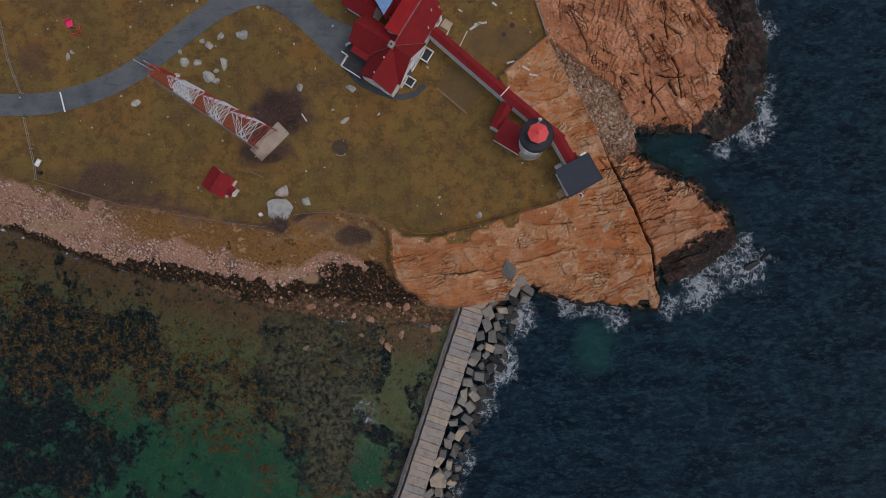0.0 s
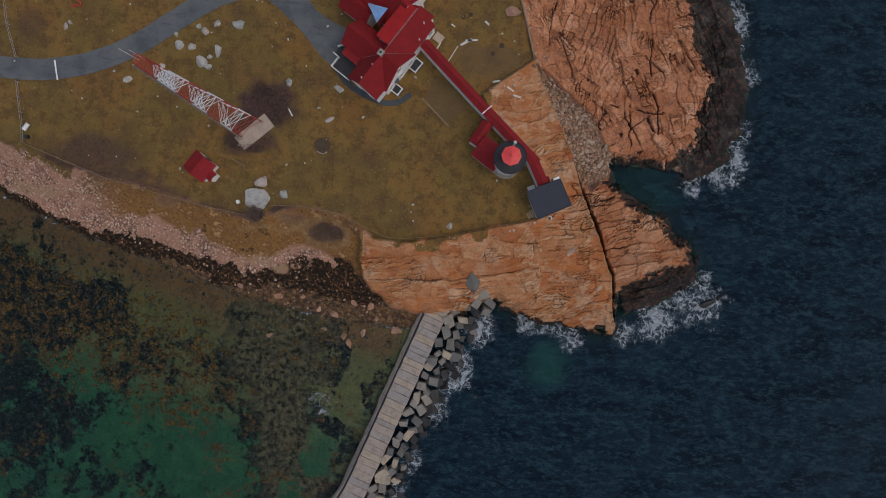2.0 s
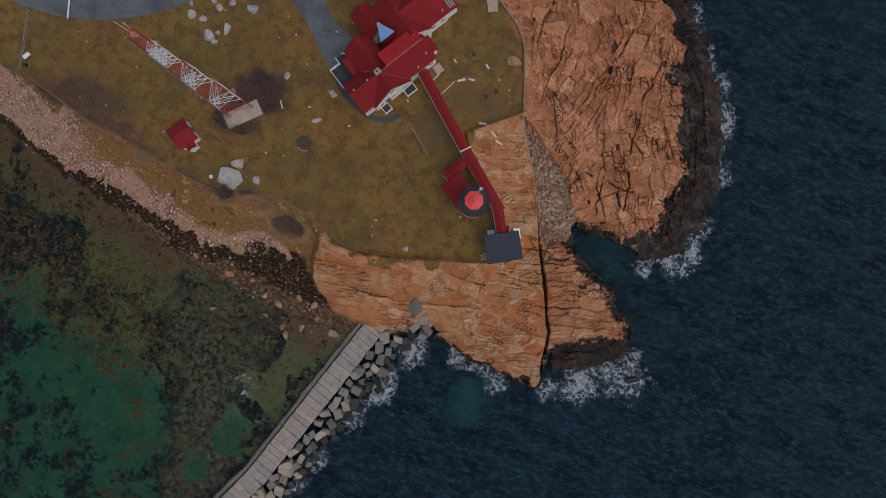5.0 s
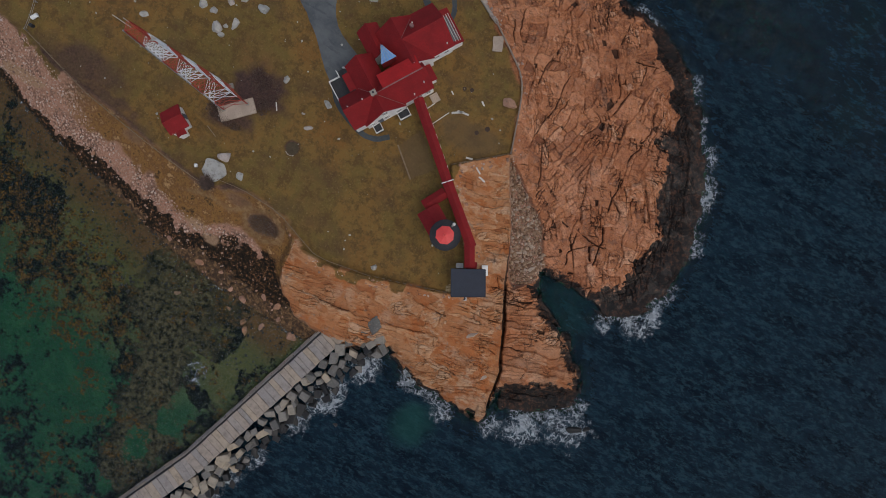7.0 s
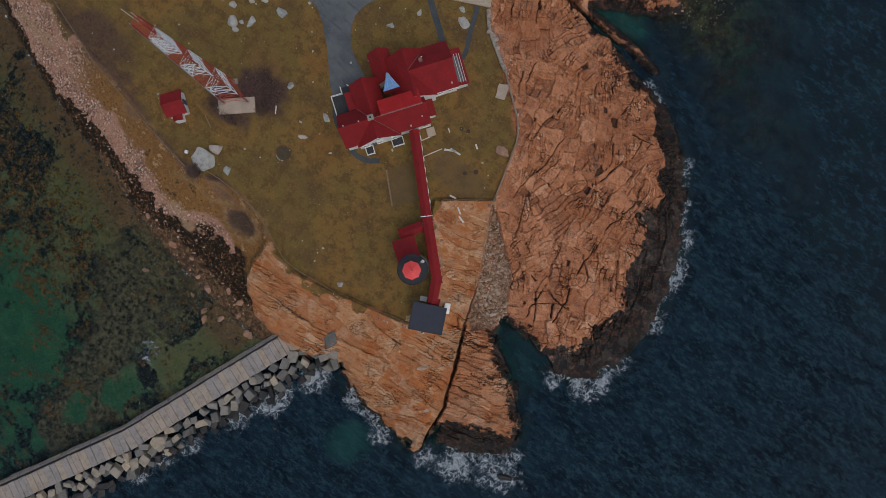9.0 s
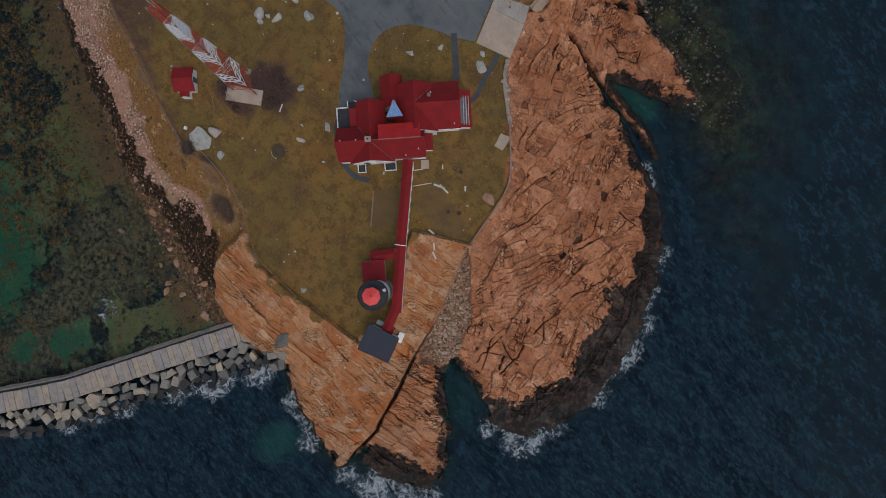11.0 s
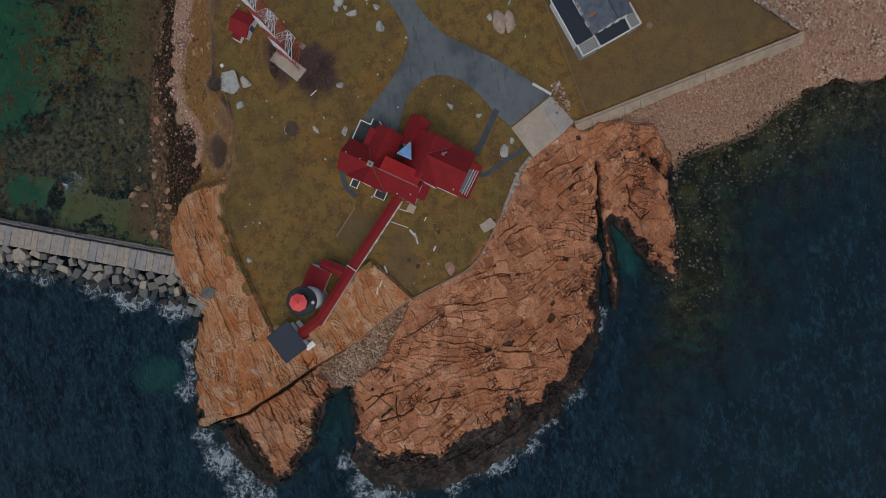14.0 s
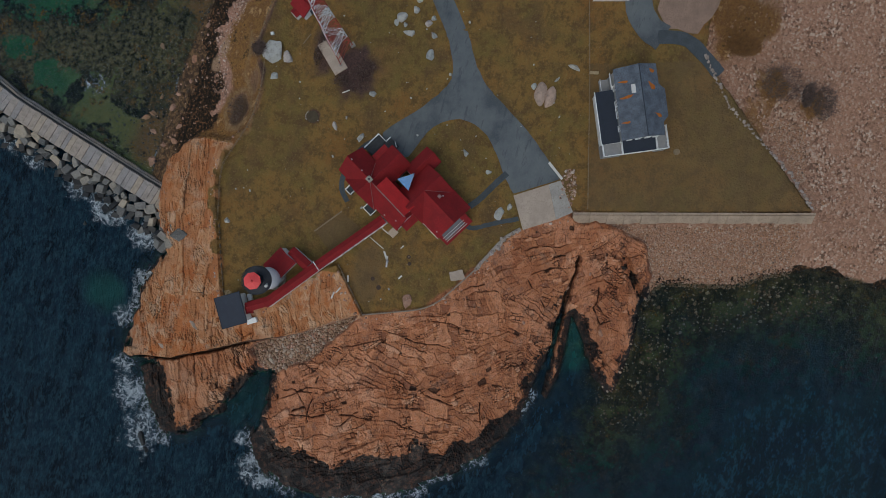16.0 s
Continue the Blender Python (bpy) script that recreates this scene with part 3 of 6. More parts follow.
def water_material():
    k = Mat("sea_water", 0.12)
    k.bsdf.inputs["IOR"].default_value = 1.33
    deep = k.attr("deep")
    body_glint = k.ramp(k.noise(0.035, 3), (0.35, (0.0062, 0.0188, 0.0350)), (0.65, (0.0096, 0.0272, 0.0465)))
    # wave highlights and dark troughs painted into the water's colour as streaks
    body_glint = k.mix(k.step(k.noise(0.5, 7, 0.74, k.pos((1, 1.7, 1), -35)), 0.49, 0.64), body_glint, (0.019, 0.054, 0.080))
    body_glint = k.mix(k.math("MULTIPLY", k.step(k.noise(1.3, 6, 0.72, k.pos((1, 1.5, 1), -45)), 0.50, 0.66), 0.7), body_glint, (0.008, 0.038, 0.058))
    body_glint = k.mix(k.math("MULTIPLY", k.step(k.noise(0.16, 5, 0.6, k.pos((0.7, 1.9, 1), -40)), 0.46, 0.60), 0.6), body_glint, (0.0010, 0.0070, 0.0160))
    for turn, much in ((-8, 0.55), (-48, 0.5)):
        body_glint = k.mix(k.math("MULTIPLY", k.step(k.noise(0.85, 7, 0.70, k.pos((0.75, 1.5, 1), turn)), 0.52, 0.63), much), body_glint, (0.030, 0.074, 0.100))
    body_glint = k.mix(k.math("MULTIPLY", k.step(k.noise(0.5, 7, 0.70, k.pos((0.7, 1.5, 1), -25)), 0.48, 0.36), 0.5), body_glint, (0.0014, 0.0090, 0.0200))
    body_glint = k.mix(k.attr("teal"), body_glint, (0.020, 0.088, 0.080))
    churn = k.attr("foam")
    wash = k.node("ShaderNodeTexNoise", Vector=k.geo.outputs["Position"], Scale=0.7, Detail=5.0, Roughness=0.62)
    bent = k.node("ShaderNodeVectorMath")
    bent.operation = "MULTIPLY_ADD"
    k.put(bent.inputs[0], wash.outputs["Color"]), k.put(bent.inputs[2], k.geo.outputs["Position"])
    bent.inputs[1].default_value = (2.8, 2.8, 0)
    lace = k.math("MAXIMUM", k.step(k.voronoi(0.75, bent.outputs[0], "DISTANCE_TO_EDGE"), 0.11, 0.01), k.math("MULTIPLY", k.step(k.voronoi(1.7, bent.outputs[0], "DISTANCE_TO_EDGE"), 0.11, 0.0), 0.55))
    lace = k.math("MULTIPLY", lace, k.step(k.noise(1.1, 6, 0.7), 0.38, 0.56))
    patchy = k.noise(0.5, 7, 0.68, None, 0.8)
    dense = k.step(k.math("ADD", churn, k.math("MULTIPLY", k.math("SUBTRACT", patchy, 0.5), 2.8)), 0.92, 1.20)
    veil = k.step(k.math("ADD", churn, k.math("MULTIPLY", k.math("SUBTRACT", patchy, 0.5), 1.7)), 0.18, 0.66)
    foam = k.math("MAXIMUM", k.math("MULTIPLY", dense, k.math("ADD", 0.62, k.math("MULTIPLY", lace, 0.38))), k.math("MULTIPLY", k.math("MULTIPLY", veil, k.math("ADD", lace, 0.04)), 0.9))
    foam = k.math("MULTIPLY", foam, k.step(churn, 0.02, 0.12))
    caps = k.math("MULTIPLY", k.step(k.noise(0.16, 8, 0.76, k.pos((0.6, 2.6, 1), -30)), 0.75, 0.80), k.attr("open"))
    foam = k.math("MAXIMUM", foam, k.math("MULTIPLY", caps, 0.6))
    k.color(k.mix(k.math("MULTIPLY", foam, 0.92), body_glint, (0.66, 0.72, 0.76)))
    k.rough(k.ramp(foam, (0.0, 0.12), (1.0, 0.8)))
    k.bsdf.inputs["Specular IOR Level"].default_value = 0.32
    w = k.math("ADD", k.noise(0.75, 7, 0.68, k.pos((1, 2.4, 1), -35)), k.math("MULTIPLY", k.noise(0.16, 3, 0.5, k.pos((1, 2.0, 1), -42)), 1.6))
    normal = k.bump(k.math("MULTIPLY", w, k.math("ADD", k.math("MULTIPLY", k.attr("open"), 0.85), 0.15)), 1.0, 0.9)
    clear = k.node("ShaderNodeBsdfTransparent", Color=(0.86, 0.95, 0.91))
    gloss = k.node("ShaderNodeBsdfGlossy", Roughness=0.08, Normal=normal)
    fresnel = k.node("ShaderNodeFresnel", IOR=1.33, Normal=normal)
    thin = k.node("ShaderNodeMixShader")
    k.put(thin.inputs[0], fresnel.outputs[0]), k.put(thin.inputs[1], clear.outputs[0]), k.put(thin.inputs[2], gloss.outputs[0])
    both = k.node("ShaderNodeMixShader")
    k.put(both.inputs[0], k.math("MAXIMUM", deep, foam)), k.put(both.inputs[1], thin.outputs[0]), k.put(both.inputs[2], k.bsdf.outputs[0])
    k.t.links.new(both.outputs[0], k.out.inputs["Surface"])
    return k.m


# ---------------------------------------------------------------- ground and sea
def ground_fn(px, py):
    z, m = land_height(px, py)
    wob, wob2 = rough_noise(px / 4, py / 4, 21), rough_noise(px / 1.5, py / 1.5, 22)
    dw, dl = m["dw"], m["dl"]
    shingle = np.maximum(ramp(np.maximum(m["west"], m["north"]), 0.35, 0.65), m["stones"])
    frac = np.clip(dw, 0, None) / (np.clip(dw, 0, None) + np.clip(dl, 0.01, None))
    level = np.interp(px, [-80, -62, -50, -30, -14], [0.05, 0.10, 0.24, 0.38, 0.48])
    wrack = ramp(np.abs(frac + 0.16 * wob + 0.12 * wob2 - level + 0.11), 0.15, 0.09) * m["west"]
    slime = ramp(frac + 0.2 * wob, level + 0.02, level - 0.06) * m["west"]
    wrack = np.maximum(wrack, m["west"] * ramp(np.hypot((px + 13.5) / 5.0, (py + 6.5) / 5.0) + 0.6 * wob2, 1.0, 0.8))
    wrack = np.maximum(wrack, m["north"] * ramp(dw + 2.5 * wob, 1.6, 0.4))
    heath = np.maximum(m["west"], 0.9 * (px < -12) * (py < 40)) * (py < 40) * ramp(frac + 0.2 * wob, 0.54, 0.60) * ramp(px, -64, -52) * ramp(dl + 0.8 * wob2, -0.9, 0.2)
    brush = ramp(np.hypot((px + 56) / 8, (py - 86) / 6.5) + 0.5 * wob, 1.0, 0.75)
    brush = np.maximum(brush, ramp(np.hypot((px + 45.5) / 3.4, (py - 94.5) / 4) + 0.7 * wob2, 1.0, 0.7))
    brush = np.maximum(brush, ramp(np.hypot((px + 43.8) / 3.2, (py - 102.6) / 2.2) + 0.8 * wob2, 1.0, 0.7))
    brush = np.maximum(brush, 0.8 * ramp(np.hypot((px + 38) / 8, (py - 92) / 3) + 0.9 * wob2, 1.0, 0.6) * m["north"])
    bank = ramp(np.hypot((px + 18.4) / 3.4, (py - 0.8) / 1.9) + 0.35 * wob2, 1.15, 0.70)
    bank = np.maximum(bank, 0.75 * ramp(np.hypot((px + 24.0) / 2.7, (py - 2.3) / 1.0) + 0.4 * wob2, 1.2, 0.6))
    bank = np.maximum(bank, 0.6 * ramp(np.hypot((px + 45.5) / 2.4, (py - 2.9) / 1.0) + 0.4 * wob2, 1.2, 0.6))
    scrub = ramp(np.hypot((px + 30.0) / 5.0, (py - 20) / 4.5) + 0.35 * wob2 + 0.3 * wob, 1.15, 0.6)
    scrub = np.maximum(scrub, 0.85 * ramp(np.hypot((px + 32.5) / 5.2, (py - 15.0) / 4.0) + 0.3 * wob2 + 0.3 * wob, 1.1, 0.6))
    scrub = np.maximum(scrub, 0.75 * ramp(np.hypot((px + 58.5) / 8, (py - 9.5) / 3.8) + 0.5 * wob, 1.1, 0.4))
    scrub = np.maximum(scrub, 0.7 * ramp(np.hypot((px + 53) / 10, (py - 6.5) / 1.6) + 0.5 * wob2, 1.0, 0.5))
    scrub = np.maximum(scrub, 0.45 * ramp(np.hypot((px + 70.5) / 3, (py - 30) / 2.5) + 0.5 * wob2, 1.1, 0.6))
    rut = away(px, py, [(-66, 8.2), (-61.9, 6.9), (-54.8, 6.1), (-46.3, 4.7), (-41.4, 3.3), (-35.4, 2.4), (-31.2, 1.8)], False)
    loop = away(px, py, [(-29.4, 1.6), (-26.4, 4.0), (-21.8, 4.2), (-15.8, 2.8), (-13.9, 0.9)], False)
    scrub = np.maximum(scrub, 0.9 * ramp(np.minimum(rut, loop) + 0.35 * wob2, 0.75, 0.2))
    scrub = np.maximum(scrub, 0.55 * ramp(rut + 0.8 * wob2, 1.9, 0.6) * ramp(px, -66, -58) * ramp(px, -38, -46))
    track = np.minimum(away(px, py, [(-29.3, 0.8), (-25.1, 0.2), (-21.9, 2.2), (-18.0, 3.3), (-15.0, 1.6), (-14.6, -0.6), (-17.5, -1.7), (-21.3, -1.3), (-22.6, 0.6), (-21.9, 2.2)], False), away(px, py, [(-33.0, -0.4), (-29.5, 0.6)], False))
    track = 0.85 * ramp(track + 0.3 * wob2, 0.65, 0.15)
    sand = ramp(np.minimum(np.hypot((px + 29.4) / 2.2, (py + 4.6) / 1.6), np.hypot((px + 69.3) / 4.8, (py - 2.5) / 1.1)) + 0.5 * wob2, 1.1, 0.8)
    sand = np.maximum(sand, 0.9 * ramp(np.hypot((px + 26.0) / 1.6, (py + 6.2) / 1.0) + 0.5 * wob2, 1.1, 0.8))
    scrub = np.maximum(np.maximum(scrub, bank * 0.72), 0.9 * ramp(np.hypot((px + 20.3) / 1.35, (py - 14.9) / 1.35), 1.05, 0.85))
    mown = 0.5 * inside(px, py, [(-15.6, 66.9), (-24.8, 105.8), (-36.6, 92.4), (-46, 79.6), (-41, 60.9)])
    mown = np.maximum(mown, 0.7 * inside(px, py, [(-4.8, 24.0), (-0.3, 20.0), (2.6, 23.6), (-2.6, 28.2)]))
    heath = heath * (1 - 0.95 * bank)
    mown = np.maximum(mown, 0.6 * ramp(np.hypot((px - 4) / 7, (py - 31) / 4) + 0.5 * wob, 1.0, 0.6))
    bed = ramp(dw + 0.8 * wob2, 0.0, -0.5)
    bayf = ramp(bay_side(px, py), -1, 2)
    mid = ramp(away(px, py, [(-27, -13), (-25, -28), (-20, -50)], False) + 3 * wob, np.where(py > -26, 12, 7), 4)
    weedy = 0.015 + 0.11 * mid - 0.06 * ramp(-dw, 7, 1)
    for x, y, rx, ry, much in ((-73, -18, 14, 8, 0.10), (-57, -16.5, 5.5, 4.5, 0.12), (-76, -36, 16, 12, 0.075), (-45, -38, 13, 8, -0.05), (-62, -29, 8, 5, -0.05), (-45, -15, 9, 4.5, -0.13), (-35, -45, 8, 8, -0.08), (-50, -24, 8, 5, 0.03),
                               (-10.5, -19, 2.6, 6, -0.16), (-12.5, -27, 2.2, 5, -0.16), (-17.5, -38, 2.6, 5, -0.16), (-21, -46, 3, 5, -0.14), (-15.2, -33, 2.5, 2, 0.12)):
        weedy = weedy + much * ramp(np.hypot((px - x) / rx, (py - y) / ry) + 0.25 * wob, 1.25, 0.55)
    weedy = np.where(py > 60, 0.045, weedy)
    kelp = ramp(-px, 30, 40) * ramp(-dw, 5, 9) * ramp(-dw, 30, 20) * (py < 20)
    exposed = np.where((px > 4) | (py > 55), 1.0, 0.25)
    wet = np.maximum(m["foot"], np.clip(1.0 - dw / np.where(m["apron"] > 0.5, 1.2, 2.4), 0, 1) * exposed * m["rock"])
    wet = np.maximum(wet, 0.6 * m["stones"] * ramp(py, 17, 12))
    near = bayf * (0.5 * ramp(-dw + 3 * wob, 26, 14) + 0.5 * ramp(-dw + 2 * wob, 9, 3)) * ramp(px - 0.36 * py, 3.5, 0)
    near = np.maximum(near, 0.5 * bayf * ramp(px - 0.36 * py, -1, 3))
    near = np.maximum(near, (py > 60) * (0.5 * ramp(-dw + 3 * wob, 16, 6) + 0.3 * ramp(-dw, 4, 1)))
    return z, dict(track=track, sand=sand, grass=np.maximum(m["grass"] * (1 - 0.9 * heath), bank), shingle=shingle, wrack=wrack, slime=slime, tan=m["north"], heath=np.maximum(np.maximum(heath, brush * 0.95), bank * 0.2), bed=bed, weedy=weedy, kelp=kelp, apron=np.maximum(m["apron"], 0.45 * ramp(py, 15, 11) * (px < 46)),
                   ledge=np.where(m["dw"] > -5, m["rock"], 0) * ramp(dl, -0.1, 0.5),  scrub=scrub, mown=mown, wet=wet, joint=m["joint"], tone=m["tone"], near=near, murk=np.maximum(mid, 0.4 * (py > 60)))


def sea_fn(px, py):
    land, m = land_height(px, py)
    dw = m["dw"]
    bay = ramp(bay_side(px, py), -1.0, 1.5)
    wob = rough_noise(px / 5, py / 5, 61)
    swash = rough_noise(px / 2, py / 2, 62)
    shelf = ramp(py + 0.3 * px + 5 * rough_noise(px / 3.0, py / 3.0, 5), 76, 88)
    depth = np.clip(SEA - land, 0, None)
    deep = 1 - np.exp(-depth * np.where(bay > 0.5, 0.05, 1.6 - 1.38 * shelf))
    deep = np.where(bay > 0.5, deep, deep * (1 - shelf) + shelf * 0.92 * ramp(-dw + 6 * wob, 0, 26))
    open_ = 1 - bay
    exposed = open_ * (1 - 0.85 * shelf)
    surge = np.zeros(px.shape)
    for x, y, r, p in ((45.5, -4.5, 5.5, 1.0), (38.5, -8.3, 4.5, 1.0), (33.5, -10.5, 3, 0.8), (24, -12.3, 3.6, 0.6), (16.5, -11, 3.6, 0.6), (9.5, -13.0, 4, 0.7), (6.5, -21, 3.5, 0.6), (3.5, -28, 3, 0.5), (0, -37, 2.5, 0.4),
                       (-5, -47, 3, 0.45), (47, 18.5, 4.5, 0.95), (48, 25, 3, 0.6), (48, 34, 3, 0.6), (45.5, 44, 3, 0.55), (41.5, 15.0, 3.0, 0.75), (38, 14.5, 2.5, 0.45), (35.5, 13.5, 2.5, 0.4), (39, 52, 2, 0.4)):
        surge = np.maximum(surge, p * np.clip(1.2 - np.hypot(px - x, py - y) / r, 0, 1))
    patch = ramp(rough_noise(px / 7, py / 7, 63), -0.25, 0.3)
    band = ramp(-dw, 3.6, 0.1) * ramp(-dw, -2.0, -0.3) * (0.10 + 0.90 * patch)
    line = away(px, py, [(x + 7.0, y + 0.5) for x, y in MOLE], False)
    band = np.maximum(band, ramp(line, 4.5, 0.5) * (py < -8) * (0.35 + 0.65 * patch))
    foam = exposed * np.clip(0.72 * band + 0.95 * surge + 0.35 * swash, 0, 1.1) * np.clip(band + 1.3 * surge, 0, 1)
    foam = foam * ramp(np.hypot((px - 9) / 9, (py - 71) / 5), 0.9, 1.1)
    splash = np.hypot((px + 17) / 3.2, (py + 29) / 4.5) + 0.5 * swash
    foam = np.maximum(foam, 0.55 * bay * ramp(splash, 1, 0.3))
    foam = np.maximum(foam, (0.62 + 0.4 * ramp(-px, 50, 62)) * bay * ramp(np.abs(-dw - 0.3 + 0.8 * wob), 0.6, 0.0) * patch)
    teal = np.clip(0.30 * ramp(np.hypot((px - 33.5) / 6, (py - 12.5) / 6) + 0.6 * wob, 1.1, 0.4) + ramp(np.hypot(px - 9, py - 73) / 8 + wob, 1.0, 0.5) + 0.7 * ramp(np.hypot(px - 22, py + 18) / 5 + wob, 1.0, 0.3) + 0.12 * shelf * ramp(wob, -0.1, 0.4), 0, 1)
    z = np.full(px.shape, SEA) + 0.10 * open_ * rough_noise(px / 6, py / 3, 70, 3)
    return z, dict(deep=deep, foam=foam, open=open_, teal=teal)


def ground_base(px, py):
    z, masks = ground_fn(px, py)
    return z - 0.7 * ramp(masks["ledge"], 0.75, 1.0), masks


GROUND, WATER = ground_material(), water_material()
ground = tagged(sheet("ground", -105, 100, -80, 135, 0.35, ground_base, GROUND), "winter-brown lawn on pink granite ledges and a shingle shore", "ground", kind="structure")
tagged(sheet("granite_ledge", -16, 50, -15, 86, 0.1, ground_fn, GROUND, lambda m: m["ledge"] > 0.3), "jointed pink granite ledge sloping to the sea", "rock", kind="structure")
water = tagged(sheet("water", -105, 100, -80, 135, 0.7, sea_fn, WATER), "dark blue sea with white foam and a green shallow bay", "water", kind="structure")


def far_sheet(name, material, z, masks, holes, label):
    """Flat surroundings out to the horizon, with the detailed middle left out."""
    x0, x1, y0, y1 = holes
    far = 4000.0
    xs, ys = [-far, x0, x1, far], [-far, y0, y1, far]
    faces = [[(xs[i], ys[j], z), (xs[i + 1], ys[j], z), (xs[i + 1], ys[j + 1], z), (xs[i], ys[j + 1], z)] for i in range(3) for j in range(3) if (i, j) != (1, 1)]
    ob = part(name, solid(faces), material)
    for key, val in masks.items():
        layer = ob.data.attributes.new(key, "FLOAT", "POINT")
        layer.data.foreach_set("value", np.full(len(ob.data.vertices), val, np.float32))
    return tagged(ob, label, "water", kind="structure")


far_sheet("water_far", WATER, SEA, dict(deep=1, open=1), (-105, 100, -80, 135), "open dark blue sea reaching the horizon")
# ---------------------------------------------------------------- paint, wood, stone
def shingle_roof(name, base):
    """Asphalt shingles: faded patches, streaks and fine granules."""
    k = Mat(name, 0.85)
    c = k.ramp(k.noise(0.45, 6, 0.65), (0.3, tuple(v * 0.78 for v in base)), (0.7, tuple(v * 1.18 for v in base)))
    c = k.mix(k.step(k.noise(8, 4, 0.75), 0.42, 0.72), c, tuple(v * 0.62 for v in base))
    c = k.mix(k.math("MULTIPLY", k.step(k.noise(1.6, 5, 0.7), 0.55, 0.75), 0.5), c, tuple(v * 1.25 + 0.015 for v in base))
    k.color(c)
    k.bump(k.noise(9, 4), 0.5, 0.04)
    return k.m


def stone_material(name, stops, scale=1.0, by_object=True):
    """Boulders and blocks: each its own tone, speckled and stained."""
    k = Mat(name, 0.9)
    c = k.ramp(k.rand() if by_object else k.island(), *stops)
    c = k.mix(k.step(k.noise(1.3 * scale, 6, 0.7), 0.42, 0.72), c, k.mix(0.5, c, (0.10, 0.085, 0.07)))
    c = k.mix(k.step(k.noise(7 * scale, 5, 0.75), 0.55, 0.7), c, k.mix(0.45, c, (0.55, 0.48, 0.42)))
    k.color(c)
    k.bump(k.noise(3.5 * scale, 7, 0.7), 0.8, 0.12)
    return k.m


WHITE = plain("white_paint", (0.84, 0.84, 0.82), 0.6, vary=0.05, dirt=(0.72, 0.71, 0.68))
RED = shingle_roof("red_asphalt_shingle", (0.250, 0.0075, 0.010))
RED_NEW = shingle_roof("bright_red_shingle", (0.38, 0.008, 0.010))
FLASHING = plain("pale_flashing", (0.25, 0.13, 0.12), 0.6)
CHARCOAL = plain("charcoal_roofing", (0.034, 0.040, 0.056), 0.8, vary=0.12, scale=0.7)
def worn_asphalt():
    k = Mat("worn_asphalt", 0.9)
    c = k.ramp(k.noise(0.12, 6, 0.65), (0.38, (0.072, 0.082, 0.090)), (0.50, (0.112, 0.124, 0.130)), (0.62, (0.140, 0.150, 0.152)))
    c = k.mix(k.math("MULTIPLY", k.step(k.noise(0.5, 6, 0.7, k.pos((0.5, 2, 1), 30)), 0.54, 0.64), 0.6), c, (0.060, 0.068, 0.076))
    c = k.mix(k.math("MULTIPLY", k.step(k.noise(5.0, 4, 0.7), 0.55, 0.7), 0.5), c, (0.17, 0.165, 0.155))
    k.color(c)
    k.bump(k.noise(8, 4), 0.2, 0.03)
    return k.m


ASPHALT = worn_asphalt()
DARK_ASPHALT = plain("fresh_asphalt", (0.062, 0.072, 0.080), 0.9, vary=0.25, scale=0.5)
CONCRETE = plain("weathered_concrete", (0.42, 0.335, 0.262), 0.9, vary=0.15, scale=0.4, dirt=(0.34, 0.27, 0.21))
GREY_CONCRETE = plain("grey_concrete", (0.30, 0.27, 0.23), 0.9, vary=0.2, scale=0.6)
BLUE = plain("light_blue_roofing", (0.15, 0.32, 0.60), 0.6, vary=0.2, scale=2.5)
BLACK = plain("black_paint", (0.020, 0.023, 0.032), 0.55)
CORAL = plain("coral_red_paint", (0.78, 0.075, 0.070), 0.5, vary=0.06)
TOWER_RED = plain("orange_red_steel_paint", (0.42, 0.060, 0.035), 0.55, vary=0.2)
TOWER_WHITE = plain("white_steel_paint", (0.80, 0.81, 0.84), 0.55, vary=0.1)
STEEL = plain("galvanised_steel", (0.42, 0.44, 0.46), 0.45, 0.6)
GRAVEL = plain("pink_gravel", (0.27, 0.18, 0.13), 0.95, vary=0.2, scale=0.5, dirt=(0.20, 0.13, 0.095))
DECK = plain("dark_decking", (0.045, 0.047, 0.050), 0.85)
GLASS = plain("dark_window_glass", (0.020, 0.026, 0.032), 0.08, vary=0.1, bump=0.0)
SKYGLASS = plain("grey_glazing", (0.16, 0.15, 0.16), 0.2, vary=0.15, bump=0.02)
SLATE = plain("blue_grey_shingle", (0.105, 0.122, 0.150), 0.85, vary=0.38, scale=0.8, dirt=(0.06, 0.066, 0.078))
NAVY = plain("navy_membrane", (0.010, 0.016, 0.030), 0.7, vary=0.2)
GREYWOOD = plain("silvered_boards", (0.30, 0.29, 0.28), 0.85, vary=0.15, scale=1.0)
RUST = plain("orange_lichen", (0.42, 0.12, 0.012), 0.9)
BLEACHED = plain("bleached_timber", (0.62, 0.60, 0.56), 0.8, vary=0.12)
TIMBER = plain("weathered_timber", (0.22, 0.16, 0.10), 0.85, vary=0.2)
PALLET = plain("pale_pallet_wood", (0.42, 0.32, 0.18), 0.85)
PINK = plain("pink_plastic", (0.85, 0.045, 0.17), 0.5, vary=0.05)
SCARLET = plain("scarlet_metal", (0.55, 0.035, 0.03), 0.5)
BOULDER = stone_material("pale_boulder", ((0.0, (0.46, 0.39, 0.35)), (0.3, (0.40, 0.40, 0.37)), (0.7, (0.47, 0.45, 0.41)), (1.0, (0.36, 0.38, 0.36))))
SHORE_STONE = stone_material("orange_boulder", ((0.0, (0.40, 0.20, 0.11)), (0.5, (0.46, 0.27, 0.18)), (1.0, (0.36, 0.20, 0.13))))
